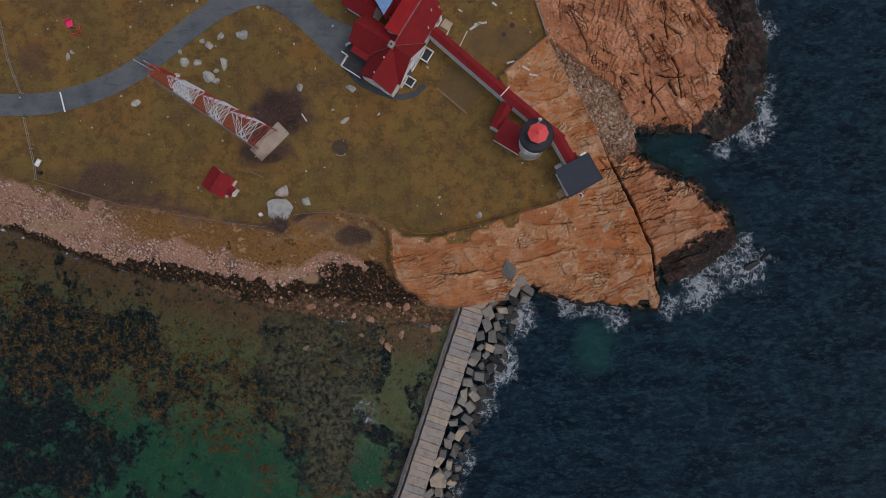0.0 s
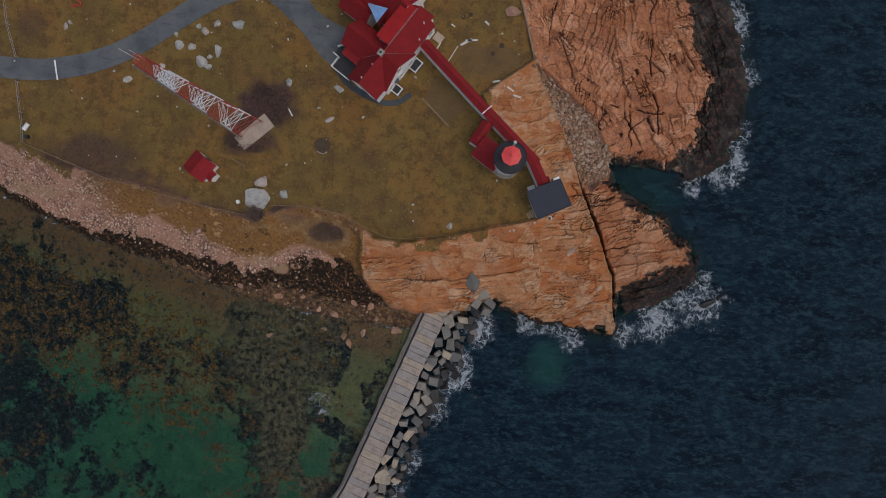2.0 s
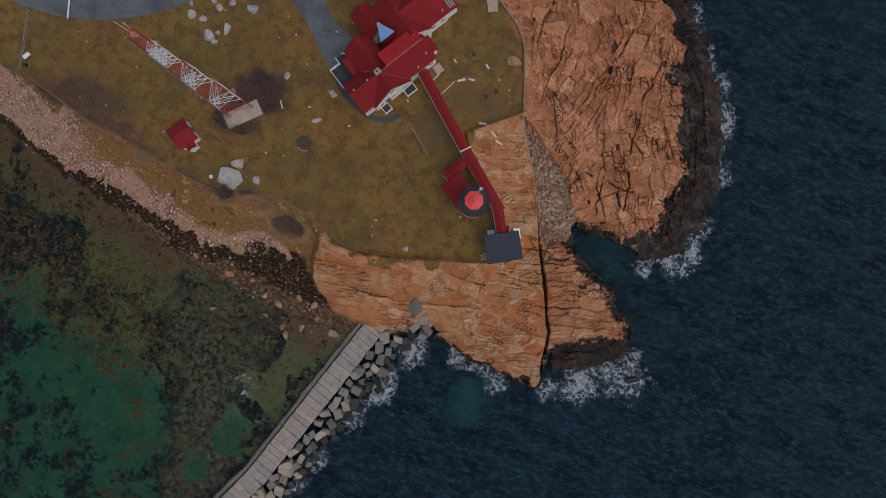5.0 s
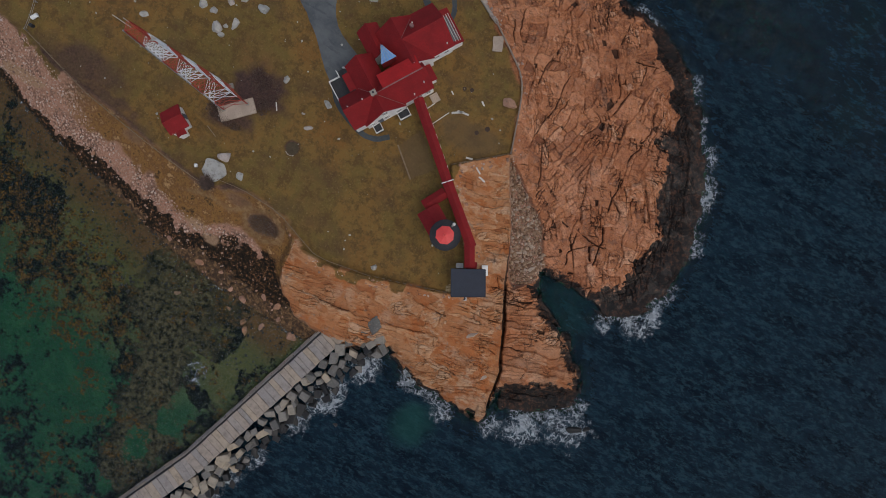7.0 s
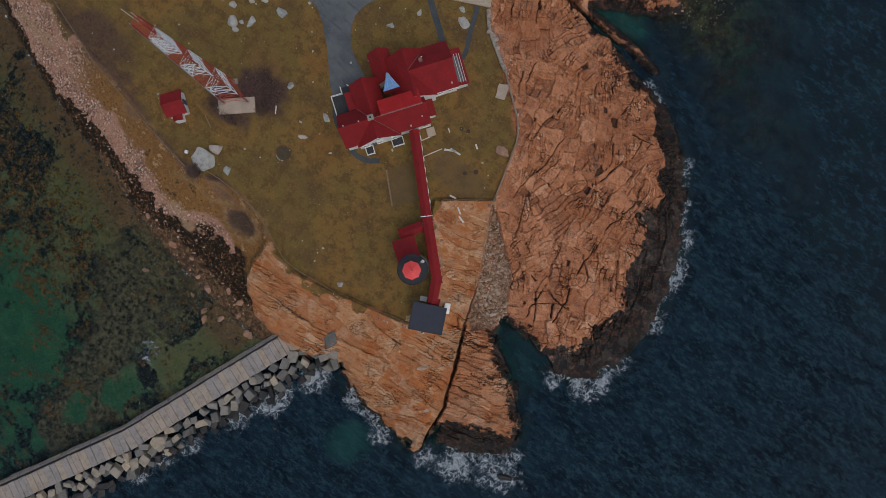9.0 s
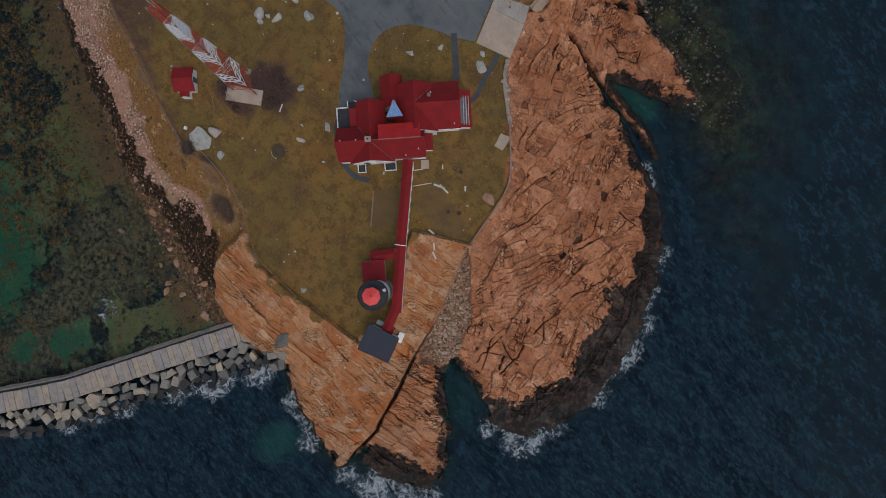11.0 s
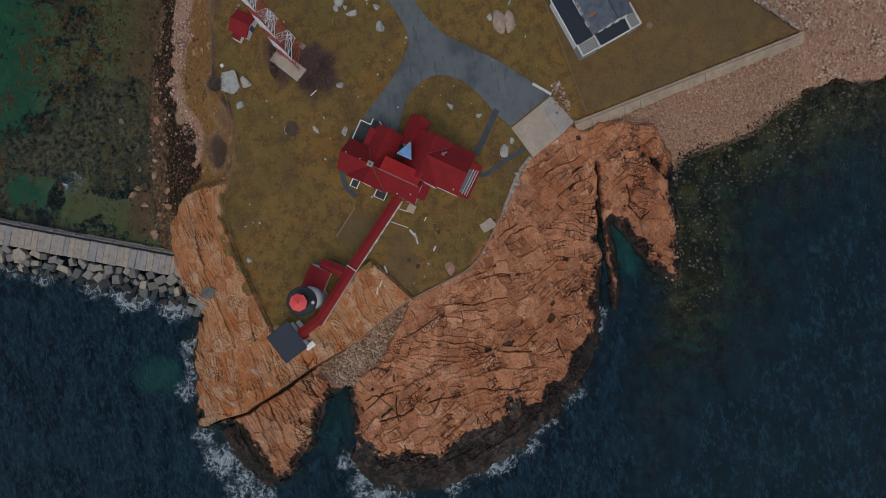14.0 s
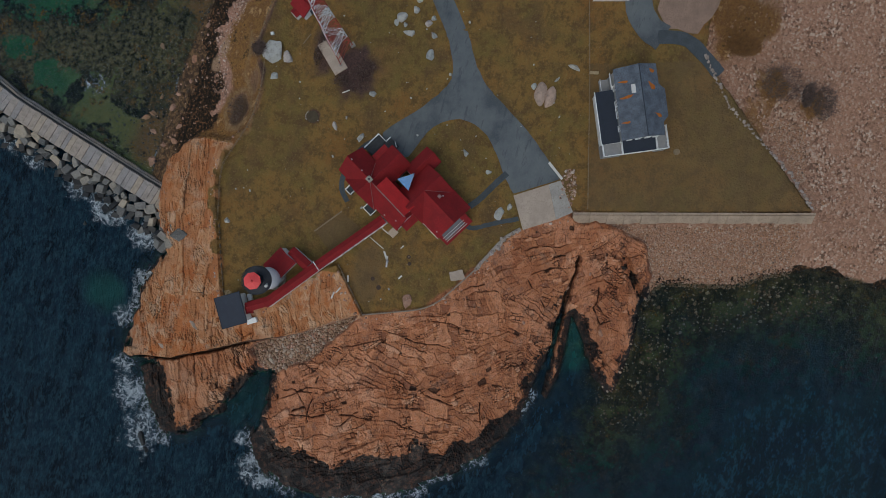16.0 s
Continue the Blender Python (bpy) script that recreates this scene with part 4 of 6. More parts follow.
COBBLE = stone_material("cobbles", ((0.0, (0.14, 0.085, 0.060)), (0.3, (0.38, 0.205, 0.135)), (0.6, (0.47, 0.285, 0.200)), (0.85, (0.56, 0.41, 0.32)), (1.0, (0.64, 0.55, 0.48))), 1.5, False)
NORTH_COBBLE = stone_material("north_beach_cobbles", ((0.0, (0.15, 0.095, 0.065)), (0.2, (0.38, 0.185, 0.085)), (0.5, (0.42, 0.235, 0.145)), (0.8, (0.47, 0.300, 0.200)), (1.0, (0.54, 0.42, 0.32))), 1.5, False)
TAN_COBBLE = stone_material("tan_cobbles", ((0.0, (0.17, 0.085, 0.045)), (0.4, (0.32, 0.195, 0.115)), (0.75, (0.42, 0.29, 0.19)), (1.0, (0.50, 0.40, 0.31))), 1.5, False)
CAPSTONE = stone_material("granite_cap", ((0.0, (0.29, 0.265, 0.25)), (0.4, (0.33, 0.295, 0.27)), (0.75, (0.36, 0.30, 0.25)), (1.0, (0.40, 0.325, 0.245))), 0.8)
RIPRAP = stone_material("granite_riprap", ((0.0, (0.10, 0.10, 0.095)), (0.35, (0.21, 0.20, 0.18)), (0.75, (0.32, 0.285, 0.23)), (1.0, (0.44, 0.36, 0.26))), 0.8)
WETSTONE = plain("wet_dark_stone", (0.020, 0.019, 0.018), 0.5, vary=0.5, scale=1.2, bump=0.6)
WALLSTONE = stone_material("field_stone", ((0.0, (0.26, 0.20, 0.16)), (0.5, (0.36, 0.29, 0.24)), (1.0, (0.46, 0.39, 0.34))))
TWIG = plain("bare_twigs", (0.125, 0.085, 0.068), 0.9, vary=0.4)
RUSSET = plain("russet_stalks", (0.26, 0.13, 0.045), 0.9, vary=0.4)


# ---------------------------------------------------------------- paved ground
def wavy(points, step, amp, seed, closed=True):
    """An outline with more corners and a slightly uneven line."""
    out, r = [], random.Random(seed)
    ends = points[1:] + (points[:1] if closed else [])
    for (x0, y0), (x1, y1) in zip(points, ends):
        n = max(1, int(math.hypot(x1 - x0, y1 - y0) / step))
        for i in range(n):
            f = i / n
            j = amp if i else amp * 0.4
            out.append((x0 + (x1 - x0) * f + r.uniform(-j, j), y0 + (y1 - y0) * f + r.uniform(-j, j)))
    return out if closed else out + [points[-1]]


def rounded(points, turns=2, closed=True):
    """Corner cutting."""
    for _ in range(turns):
        new_pts = [] if closed else [points[0]]
        for a, b in zip(points, points[1:] + (points[:1] if closed else [])):
            new_pts += [(a[0] * 0.75 + b[0] * 0.25, a[1] * 0.75 + b[1] * 0.25), (a[0] * 0.25 + b[0] * 0.75, a[1] * 0.25 + b[1] * 0.75)]
        points = new_pts if closed else new_pts + [points[-1]]
    return points


def strip(line, half, seed=1, amp=0.08):
    """The outline of a way of even width along a line."""
    pts = rounded(line, 2, False)
    left, right = [], []
    for i, (x, y) in enumerate(pts):
        ax, ay = pts[max(0, i - 1)]
        bx, by = pts[min(len(pts) - 1, i + 1)]
        d = math.hypot(bx - ax, by - ay)
        nx, ny = -(by - ay) / d * half, (bx - ax) / d * half
        left.append((x + nx, y + ny))
        right.append((x - nx, y - ny))
    return wavy(left + right[::-1], 1.2, amp, seed)


DRIVE = [(-41.8, 34.0), (-37, 36.6), (-33.5, 37.8), (-30.4, 36.8), (-26, 33.2), (-22.5, 29.6), (-19.8, 27.4), (-17.0, 29.6), (-16.6, 33.0), (-19.5, 34.4), (-23, 35.8), (-25.3, 38.5), (-26.3, 41.5),
         (-25, 45.5), (-22.3, 48.2), (-18.4, 50.6), (-15.3, 53.3), (-19.8, 60.7), (-22.3, 58.2), (-26.2, 54), (-29.9, 48.4), (-34, 42.5), (-41.6, 38.4)]
drive_edge = []
for i, p in enumerate(DRIVE):
    a, b = DRIVE[i - 1], DRIVE[(i + 1) % len(DRIVE)]
    if p in ((-41.8, 34.0), (-41.6, 38.4), (-15.3, 53.3), (-19.8, 60.7)):
        drive_edge.append(p)
    else:
        drive_edge += [(p[0] * 0.75 + a[0] * 0.25, p[1] * 0.75 + a[1] * 0.25), (p[0] * 0.75 + b[0] * 0.25, p[1] * 0.75 + b[1] * 0.25)]
tagged(part("road", prism(wavy(drive_edge, 1.0, 0.10, 3), -0.3, 0.050), ASPHALT), "worn grey asphalt drive forking beside the house", "road", kind="structure")
tagged(part("road", prism(strip([(-120, 24), (-81.5, 22.2), (-71.1, 21.9), (-65.5, 22.5), (-58.9, 24.4), (-52.4, 27.8), (-46.8, 32.2), (-41.0, 36.5)], 1.75, 4), -0.3, 0.044), ASPHALT), "worn grey asphalt lane across the lawn", "road", kind="structure")
tagged(part("road", prism(strip([(-75, 62), (-58, 66.5), (-53, 66.5), (-49.5, 69.5), (-48.5, 72.5)], 2.4, 5, 0.2), -0.3, 0.046), ASPHALT), "grey asphalt drive leading to the dark-roofed house", "road", kind="structure")
tagged(part("road", prism(strip([(-48.5, 71.5), (-49.5, 76.5), (-47.0, 80.5), (-44.6, 83.6)], 1.2, 6, 0.25), -0.3, 0.052), DARK_ASPHALT), "dark wet asphalt spur", "road", kind="structure")
tagged(part("road", prism(wavy([(-75, 68), (-57, 70.0), (-53.2, 70.2), (-50.3, 73), (-50.6, 78.2), (-56, 80.5), (-75, 80)], 1.5, 0.35, 7), -0.3, 0.040), GRAVEL), "pale gravel parking place", "driveway", kind="structure")
tagged(part("pavement", prism(strip([(-18.6, 51.3), (-15.6, 49.3), (-13.0, 47.8), (-11.2, 46.2)], 0.55, 8, 0.05), -0.3, 0.056), DARK_ASPHALT), "dark asphalt footpath to the house door", "path", kind="structure")
tagged(part("pavement", prism(strip([(-19.0, 27.2), (-17.5, 25.2), (-14.2, 23.6), (-11.0, 22.6), (-8.6, 23.0), (-6.8, 24.6)], 0.45, 9, 0.06), -0.3, 0.048), DARK_ASPHALT), "dark asphalt path curving round the house", "path", kind="structure")
tagged(part("pavement", prism([(-65.9, 24.0), (-65.65, 24.05), (-64.85, 20.85), (-65.1, 20.8)], 0.0, 0.060), WHITE), "white line painted across the lane", "road marking", kind="structure")
PALE_CONCRETE = plain("pale_grey_concrete", (0.36, 0.33, 0.29), 0.9, vary=0.18, scale=0.5, dirt=(0.28, 0.24, 0.20))
pad = tagged(part("concrete_pad", prism([(-15.0, 53.4), (-18.4, 59.0), (-12.6, 61.8), (-9.4, 56.5)], -1.5, 0.12), CONCRETE), "weathered pinkish concrete pad at the end of the drive", "pad", kind="structure")
tagged(part("concrete_pad", prism([(-18.42, 59.03), (-19.6, 60.9), (-14.6, 64.4), (-12.62, 61.83)], -1.5, 0.115), PALE_CONCRETE), "pale grey later pour of the concrete pad", "pad", kind="structure")
tagged(part("pavement", prism(strip([(-11.2, 55.3), (-10.2, 53.1), (-9.1, 50.7), (-7.5, 48.0), (-7.6, 46.4)], 0.4, 15, 0.16), -0.3, 0.035), DARK_ASPHALT), "dark trodden trail from the pad to the house porch", "path", kind="structure")
tagged(part("kerb", prism([(-20.1, 61.2), (-19.7, 61.0), (-22.0, 58.0), (-22.4, 58.2)], -0.2, 0.22), BLEACHED), "bleached timber kerb beside the drive", "kerb", kind="structure")


# ---------------------------------------------------------------- the keepers' house
HOUSE = pose(-11.0, 34.0, 0.0, 0, 0, 57.5)
house = thing("keepers_house", HOUSE, "white clapboard keepers' house with dark red shingled gables", "house")


def window(parent, m, w=0.9, h=1.3):
    """A white sash window on the wall whose outward face is -y of m."""
    bm = bmesh.new()
    for x0, x1, z0, z1 in ((-w / 2 - 0.09, -w / 2, -0.09, h + 0.09), (w / 2, w / 2 + 0.09, -0.09, h + 0.09), (-w / 2, w / 2, h, h + 0.09), (-w / 2, w / 2, h / 2 - 0.03, h / 2 + 0.03)):
        add_box(bm, x0, -0.07, z0, x1, 0.02, z1, m)
    frame_ob = part("window", bm, WHITE, parent)
    bm = bmesh.new()
    add_box(bm, -w / 2, -0.03, 0, w / 2, 0.02, h, m)
    part("pane", bm, GLASS, frame_ob)
    bm = bmesh.new()
    add_box(bm, -w / 2 - 0.12, -0.14, -0.15, w / 2 + 0.12, 0.02, -0.09, m)
    part("sill", bm, WHITE, frame_ob)


def gable(parent, u0, u1, v0, v1, eave, ridge, along, roof, over=0.3, wall=WHITE, ends=(1, 1), trims=("red", "red", "red")):
    """A block with a gabled roof: walls, two roof planes, ridge cap and pale fascia boards."""
    swap = along == "v"
    if swap:
        u0, u1, v0, v1 = v0, v1, u0, u1
    c = (v0 + v1) / 2
    put = (lambda p: (p[1], p[0], p[2])) if swap else (lambda p: p)
    wl = [[(u, v0, -0.3), (u, v1, -0.3), (u, v1, eave), (u, c, ridge), (u, v0, eave)] for u in (u0, u1)] + [[(u0, v, -0.3), (u1, v, -0.3), (u1, v, eave), (u0, v, eave)] for v in (v0, v1)]
    part("wall", solid([[put(p) for p in face] for face in wl]), wall, parent)
    s = (ridge - eave) / (c - v0)
    a, b = u0 - over * ends[0], u1 + over * ends[1]
    for v, o in ((v0, -over), (v1, over)):
        low = eave - over * s + 0.12
        part("roof", slab([put(p) for p in ((a, v + o, low), (b, v + o, low), (b, c, ridge + 0.12), (a, c, ridge + 0.12))], 0.13), roof, parent)
        bm = bmesh.new()
        p, q = sorted((v + o * 0.97, v + o * 1.25))
        lo, hi = put((a, p, low - 0.24)), put((b, q, low - 0.06))
        add_box(bm, min(lo[0], hi[0]), min(lo[1], hi[1]), lo[2], max(lo[0], hi[0]), max(lo[1], hi[1]), hi[2])
        part("gutter", bm, (WHITE if trims[0 if v == v0 else 1] == "white" else roof), parent)
        for u, on in ((a, ends[0]), (b, ends[1])):
            if on:
                o2 = 0.05 if u == a else -0.05
                rake = slab([put(x) for x in ((u - o2, v + o, low - 0.10), (u + o2, v + o, low - 0.10), (u + o2, c, ridge + 0.02), (u - o2, c, ridge + 0.02))], 0.2)
                part("fascia", rake, (WHITE if trims[2] == "white" else roof), parent)
    bm = bmesh.new()
    add_bar(bm, put((a, c, ridge + 0.13)), put((b, c, ridge + 0.13)), 0.10, 6)
    part("ridge_cap", bm, roof, parent)


gable(house, -10.0, 4.4, -5.45, 0.0, 3.4, 6.6, "u", RED, 0.14)
gable(house, -8.1, -0.9, -5.8, -2.7, 3.2, 6.62, "v", RED, 0.12, ends=(1, 0))
gable(house, -6.4, -2.2, -2.7, 3.9, 3.9, 6.1, "v", RED, ends=(0, 1))
gable(house, 0.1, 6.5, -1.5, 6.1, 4.0, 7.2, "v", RED, ends=(0, 1))
gable(house, 3.3, 10.3, -1.0, 6.2, 4.0, 7.22, "u", RED, ends=(0, 1), trims=("white", "red", "red"))
gable(house, -2.1, 0.9, 3.0, 8.1, 3.2, 4.7, "v", RED, ends=(0, 1))
# the long shed dormer, the blue saddle, valleys
part("wall", prism([(-2.7, -2.6), (3.9, -2.6), (3.9, -0.45), (-2.7, -0.45)], 4.5, 6.75), WHITE, house)
part("roof", slab([(-2.9, -2.75, 7.1), (4.0, -2.75, 7.1), (4.0, -0.35, 6.85), (-2.9, -0.35, 6.85)], 0.16), RED_NEW, house, "bright red newer shingles")
bm = bmesh.new()
add_box(bm, -3.0, -2.9, 7.05, 4.1, -2.72, 7.16)
part("ridge_cap", bm, FLASHING, house)
bm = slab([(0.0, 3.5, 7.30), (-1.4, 0.75, 6.95), (1.35, 0.75, 6.95)], 0.12)
saddle = part("saddle_roof", bm, BLUE, house, "light blue metal saddle between the gables")
for i in range(5):
    f = (i + 0.5) / 5
    part("seam", bar((-1.4 + 2.75 * f, 0.78, 6.97), (0.0 + 0.4 * (f - 0.5), 3.3, 7.29), 0.03, 4), STEEL, saddle)
part("wall", prism([(-1.3, 0.8), (1.25, 0.8), (0.08, 3.4), (-0.08, 3.4)], 4.0, 6.78), RED, house)
for a, b in (((-4.5, -2.75, 6.8), (-0.75, -6.0, 3.38)), ((-4.5, -2.75, 6.8), (-6.4, -0.1, 4.1)), ((3.3, 2.75, 7.42), (6.45, 5.95, 4.28)), ((-4.5, -2.75, 6.84), (-2.9, -2.8, 6.9))):
    part("flashing", bar(a, b, 0.045, 5), FLASHING, house, "pale valley flashing")
# chimney, vents
chimney = part("chimney", box(-4.95, -3.05, 5.6, -4.15, -2.35, 7.5, 0.03), plain("chimney_brick", (0.22, 0.11, 0.09), 0.9), house, "short brick chimney")
part("chimney_cap", box(-5.05, -3.15, 7.5, -4.05, -2.25, 7.62, 0.02), GREY_CONCRETE, chimney)
part("flue", bar((-4.55, -2.7, 7.62), (-4.55, -2.7, 7.85), 0.16, 12), BLACK, chimney)
for u, v, z in ((-9.2, -2.55, 6.6), (-6.6, -2.6, 6.6), (3.4, -4.4, 5.0), (1.2, -5.2, 4.0), (6.0, 4.4, 6.2), (4.2, 0.4, 5.6), (9.6, -0.6, 4.7)):
    part("roof_vent", bar((u, v, z - 0.2), (u, v, z + 0.42), 0.11, 10), BLEACHED, house)
part("roof_vent", box(5.4, 3.6, 6.3, 6.0, 4.2, 7.1, 0.05), FLASHING, house, "square pale roof vent")
# windows and doors on the walls that show
for u, z in ((-7.0, 1.0), (-4.5, 1.0), (-2.2, 1.0), (-4.5, 4.1), (1.8, 1.3), (3.4, 1.3)):
    window(house, pose(u, -5.82 if u < 0 else -5.47, z))
for u in (5.6, 7.4, 9.2):
    window(house, pose(u, -1.02, 1.6))
for v in (-4.2, -1.6):
    window(house, pose(-10.02, v, 1.2, 0, 0, -90))
part("door", box(-7.0 + 0.9, -5.88, 0.3, -7.0 + 1.8, -5.80, 2.3), SLATE, house, "grey-blue door")
# front stoops with white rails
for u0, u1, v0 in ((-7.3, -6.0, -7.25), (-2.7, -0.8, -7.2)):
    stoop = part("stoop", box(u0, v0, -0.2, u1, -5.85, 0.55, 0.03), DECK, house, "dark stoop with white rails")
    for a, b in (((u0, v0), (u1, v0)), ((u0, v0), (u0, -5.9)), ((u1, v0), (u1, -5.9))):
        bm = bmesh.new()
        for z in (0.85, 1.45):
            add_bar(bm, (*a, z), (*b, z), 0.055, 6)
        part("rail", bm, WHITE, stoop)
    for a in ((u0, v0), (u1, v0), (u0, -5.9), (u1, -5.9)):
        part("post", bar((*a, 0.5), (*a, 1.5), 0.07, 6), WHITE, stoop)
# side deck with rails
deck = part("deck", prism([(-10.3, 0.35), (-10.3, 3.9), (-8.4, 3.9), (-8.4, 5.0), (-6.4, 5.0), (-6.4, 0.35)], -0.2, 0.7), DECK, house, "dark boarded deck with white rails")
for a, b in (((-10.3, 0.4), (-10.3, 3.9)), ((-10.3, 3.9), (-8.4, 3.9)), ((-8.4, 3.9), (-8.4, 5.0)), ((-7.2, 5.0), (-6.5, 4.6))):
    bm = bmesh.new()
    for z in (1.1, 1.65):
        add_bar(bm, (*a, z), (*b, z), 0.065, 6)
    n = max(2, int(math.dist(a, b) / 0.9))
    for i in range(n + 1):
        x, y = a[0] + (b[0] - a[0]) * i / n, a[1] + (b[1] - a[1]) * i / n
        add_bar(bm, (x, y, 0.6), (x, y, 1.72), 0.05, 5)
    part("rail", bm, WHITE, deck)
for i in range(9):
    part("board", box(-10.2 + i * 0.42, 0.45, 0.70, -10.2 + i * 0.42 + 0.36, 3.8 if i < 5 else 4.9, 0.735), DECK, deck)
part("porch_roof", slab([(-7.9, 0.3, 3.2), (-6.2, 0.3, 3.5), (-6.2, 3.3, 3.5), (-7.9, 3.3, 3.2)], 0.12), RED, house)
# glazed end porch
porch = part("porch", prism([(10.3, -0.8), (12.3, -0.8), (12.3, 5.0), (10.3, 5.0)], -0.2, 2.3), WHITE, house, "end porch with grey glazing")
part("porch_roof", slab([(10.2, -1.0, 3.3), (12.55, -1.0, 2.5), (12.55, 5.2, 2.5), (10.2, 5.2, 3.3)], 0.12), RED, porch)
part("glazing", slab([(10.6, -0.4, 3.22), (11.9, -0.4, 2.78), (11.9, 3.9, 2.78), (10.6, 3.9, 3.22)], 0.05), SKYGLASS, porch)
for u in (11.2, 11.65, 12.05):
    part("glazing_bar", bar((u, -0.6, 3.44 - (u - 10.2) * 0.34), (u + 0.1, 4.2, 3.44 - (u - 10.1) * 0.34), 0.05, 5), BLEACHED, porch)
lean = part("lean_to", prism([(4.4, -4.2), (5.6, -4.2), (5.6, -1.7), (4.4, -1.7)], -0.2, 2.3), WHITE, house, "small red-roofed lean-to")
part("lean_to_roof", slab([(4.4, -4.4, 3.0), (5.8, -4.4, 2.4), (5.8, -1.6, 2.4), (4.4, -1.6, 3.0)], 0.1), RED, lean)
part("step", box(3.4, -7.2, -0.1, 4.8, -5.7, 0.22, 0.03), CONCRETE, house, "pale concrete step")

# ---------------------------------------------------------------- covered way, annex, lighthouse
way = thing("covered_way", pose(0, 0, 0), "long narrow covered way with red roof and white walls", "walkway")


def gabled_run(parent, a, b, w, eave, ridge, over=0.14, wall=WHITE, roof=RED):
    a, b = Vector((*a, 0)), Vector((*b, 0))
    d = (b - a).normalized()
    n = Vector((-d.y, d.x, 0)) * w / 2
    o = n * (1 + over * 2 / w)
    z0, z1, lo = Vector((0, 0, eave)), Vector((0, 0, ridge)), Vector((0, 0, -1.2))
    part("wall", solid([[a + n + lo, b + n + lo, b + n + z0, a + n + z0], [a - n + lo, b - n + lo, b - n + z0, a - n + z0], [a + n + lo, a - n + lo, a - n + z0, a + z1, a + n + z0], [b + n + lo, b - n + lo, b - n + z0, b + z1, b + n + z0]]), wall, parent)
    up = Vector((0, 0, 0.07))
    for s in (1, -1):
        part("roof", slab([a + s * o + z0 + up, b + s * o + z0 + up, b + z1 + up, a + z1 + up], 0.09), roof, parent)
        bm = bmesh.new()
        add_bar(bm, a + s * o + z0 - up * 0.5, b + s * o + z0 - up * 0.5, 0.045, 6)
        part("gutter", bm, roof, parent)


gabled_run(way, (-5.3, 32.1), (5.6, 22.6), 1.55, 3.1, 3.6, 0.02)
gabled_run(way, (5.45, 22.73), (14.3, 15.3), 1.6, 3.0, 3.5, 0.02)
gabled_run(way, (13.7, 15.7), (15.7, 12.2), 1.6, 3.0, 3.5, 0.02)
part("parapet", bar((4.9, 21.9, 3.52), (6.3, 23.4, 3.52), 0.09, 6), WHITE, way)
for i in range(7):
    f = (i + 0.6) / 8
    window(way, pose(-5.3 + 10.9 * f + 0.51, 32.1 - 9.5 * f + 0.585, 1.0, 0, 0, 139), 0.5, 0.8)

annex = thing("work_room", pose(0, 0, 0), "small red-roofed white work room against the lighthouse", "building")
gabled_run(annex, (4.9, 17.2), (8.7, 14.9), 3.4, 2.7, 3.5, 0.2)
gabled_run(annex, (4.1, 17.3), (6.1, 21.0), 1.5, 2.3, 2.8, 0.15)
window(annex, pose(5.9, 14.75, 1.0, 0, 0, -31), 0.7, 1.0)

light = thing("lighthouse", pose(9.7, 14.9, 0), "white round lighthouse tower with black gallery and coral lantern roof", "lighthouse")
part("tower", bar((0, 0, -0.6), (0, 0, 9.3), 2.05, 48, 1.88), WHITE, light, smooth=True)
part("footing", bar((0, 0, -0.6), (0, 0, 0.25), 2.3, 48, 2.25), GREY_CONCRETE, light)
part("corbel", bar((0, 0, 8.75), (0, 0, 9.3), 1.9, 48, 2.3), WHITE, light)
gallery = part("gallery", bar((0, 0, 9.3), (0, 0, 9.52), 2.42, 48), BLACK, light, "black gallery deck")
for i in range(20):
    a = 2 * math.pi * i / 20
    part("post", bar((2.33 * math.cos(a), 2.33 * math.sin(a), 9.5), (2.33 * math.cos(a), 2.33 * math.sin(a), 10.55), 0.03, 6), BLACK, gallery)
for z in (9.85, 10.2, 10.55):
    bm = bmesh.new()
    for i in range(40):
        a, b = 2 * math.pi * i / 40, 2 * math.pi * (i + 1) / 40
        add_bar(bm, (2.33 * math.cos(a), 2.33 * math.sin(a), z), (2.33 * math.cos(b), 2.33 * math.sin(b), z), 0.03, 5)
    part("rail", bm, BLACK, gallery)
lantern = part("lantern_room", bar((0, 0, 9.52), (0, 0, 10.2), 1.15, 8), BLACK, light, "black octagonal lantern room with glass panes")
for i in range(8):
    a, b = math.pi / 4 * i, math.pi / 4 * (i + 1)
    p, q = Vector((1.12 * math.cos(a), 1.12 * math.sin(a), 0)), Vector((1.12 * math.cos(b), 1.12 * math.sin(b), 0))
    part("mullion", bar(p + Vector((0, 0, 10.2)), p + Vector((0, 0, 12.0)), 0.06, 6), BLACK, lantern)
    up0, up1 = Vector((0, 0, 10.2)), Vector((0, 0, 12.0))
    part("pane", solid([[p + up0, q + up0, q + up1, p + up1]]), GLASS, lantern)
roof_l = part("lantern_roof", bar((0, 0, 12.0), (0, 0, 12.45), 1.42, 8, 0.28), CORAL, light, "faded coral octagonal roof")
part("eave_ring", bar((0, 0, 11.9), (0, 0, 12.0), 1.46, 8), CORAL, roof_l)
part("vent_ball", bar((0, 0, 12.45), (0, 0, 12.75), 0.26, 12, 0.14), CORAL, roof_l)
horn = part("fog_horn", bar((0.25, 1.75, 9.5), (0.35, 1.95, 10.7), 0.16, 10), BLEACHED, light, "pale fog horn on the gallery")
part("bell", bar((0.35, 1.95, 10.7), (0.40, 2.10, 11.0), 0.16, 10, 0.27), BLEACHED, horn)
window(light, pose(-1.2, -1.62, 5.0, 0, 0, -36), 0.6, 1.0)

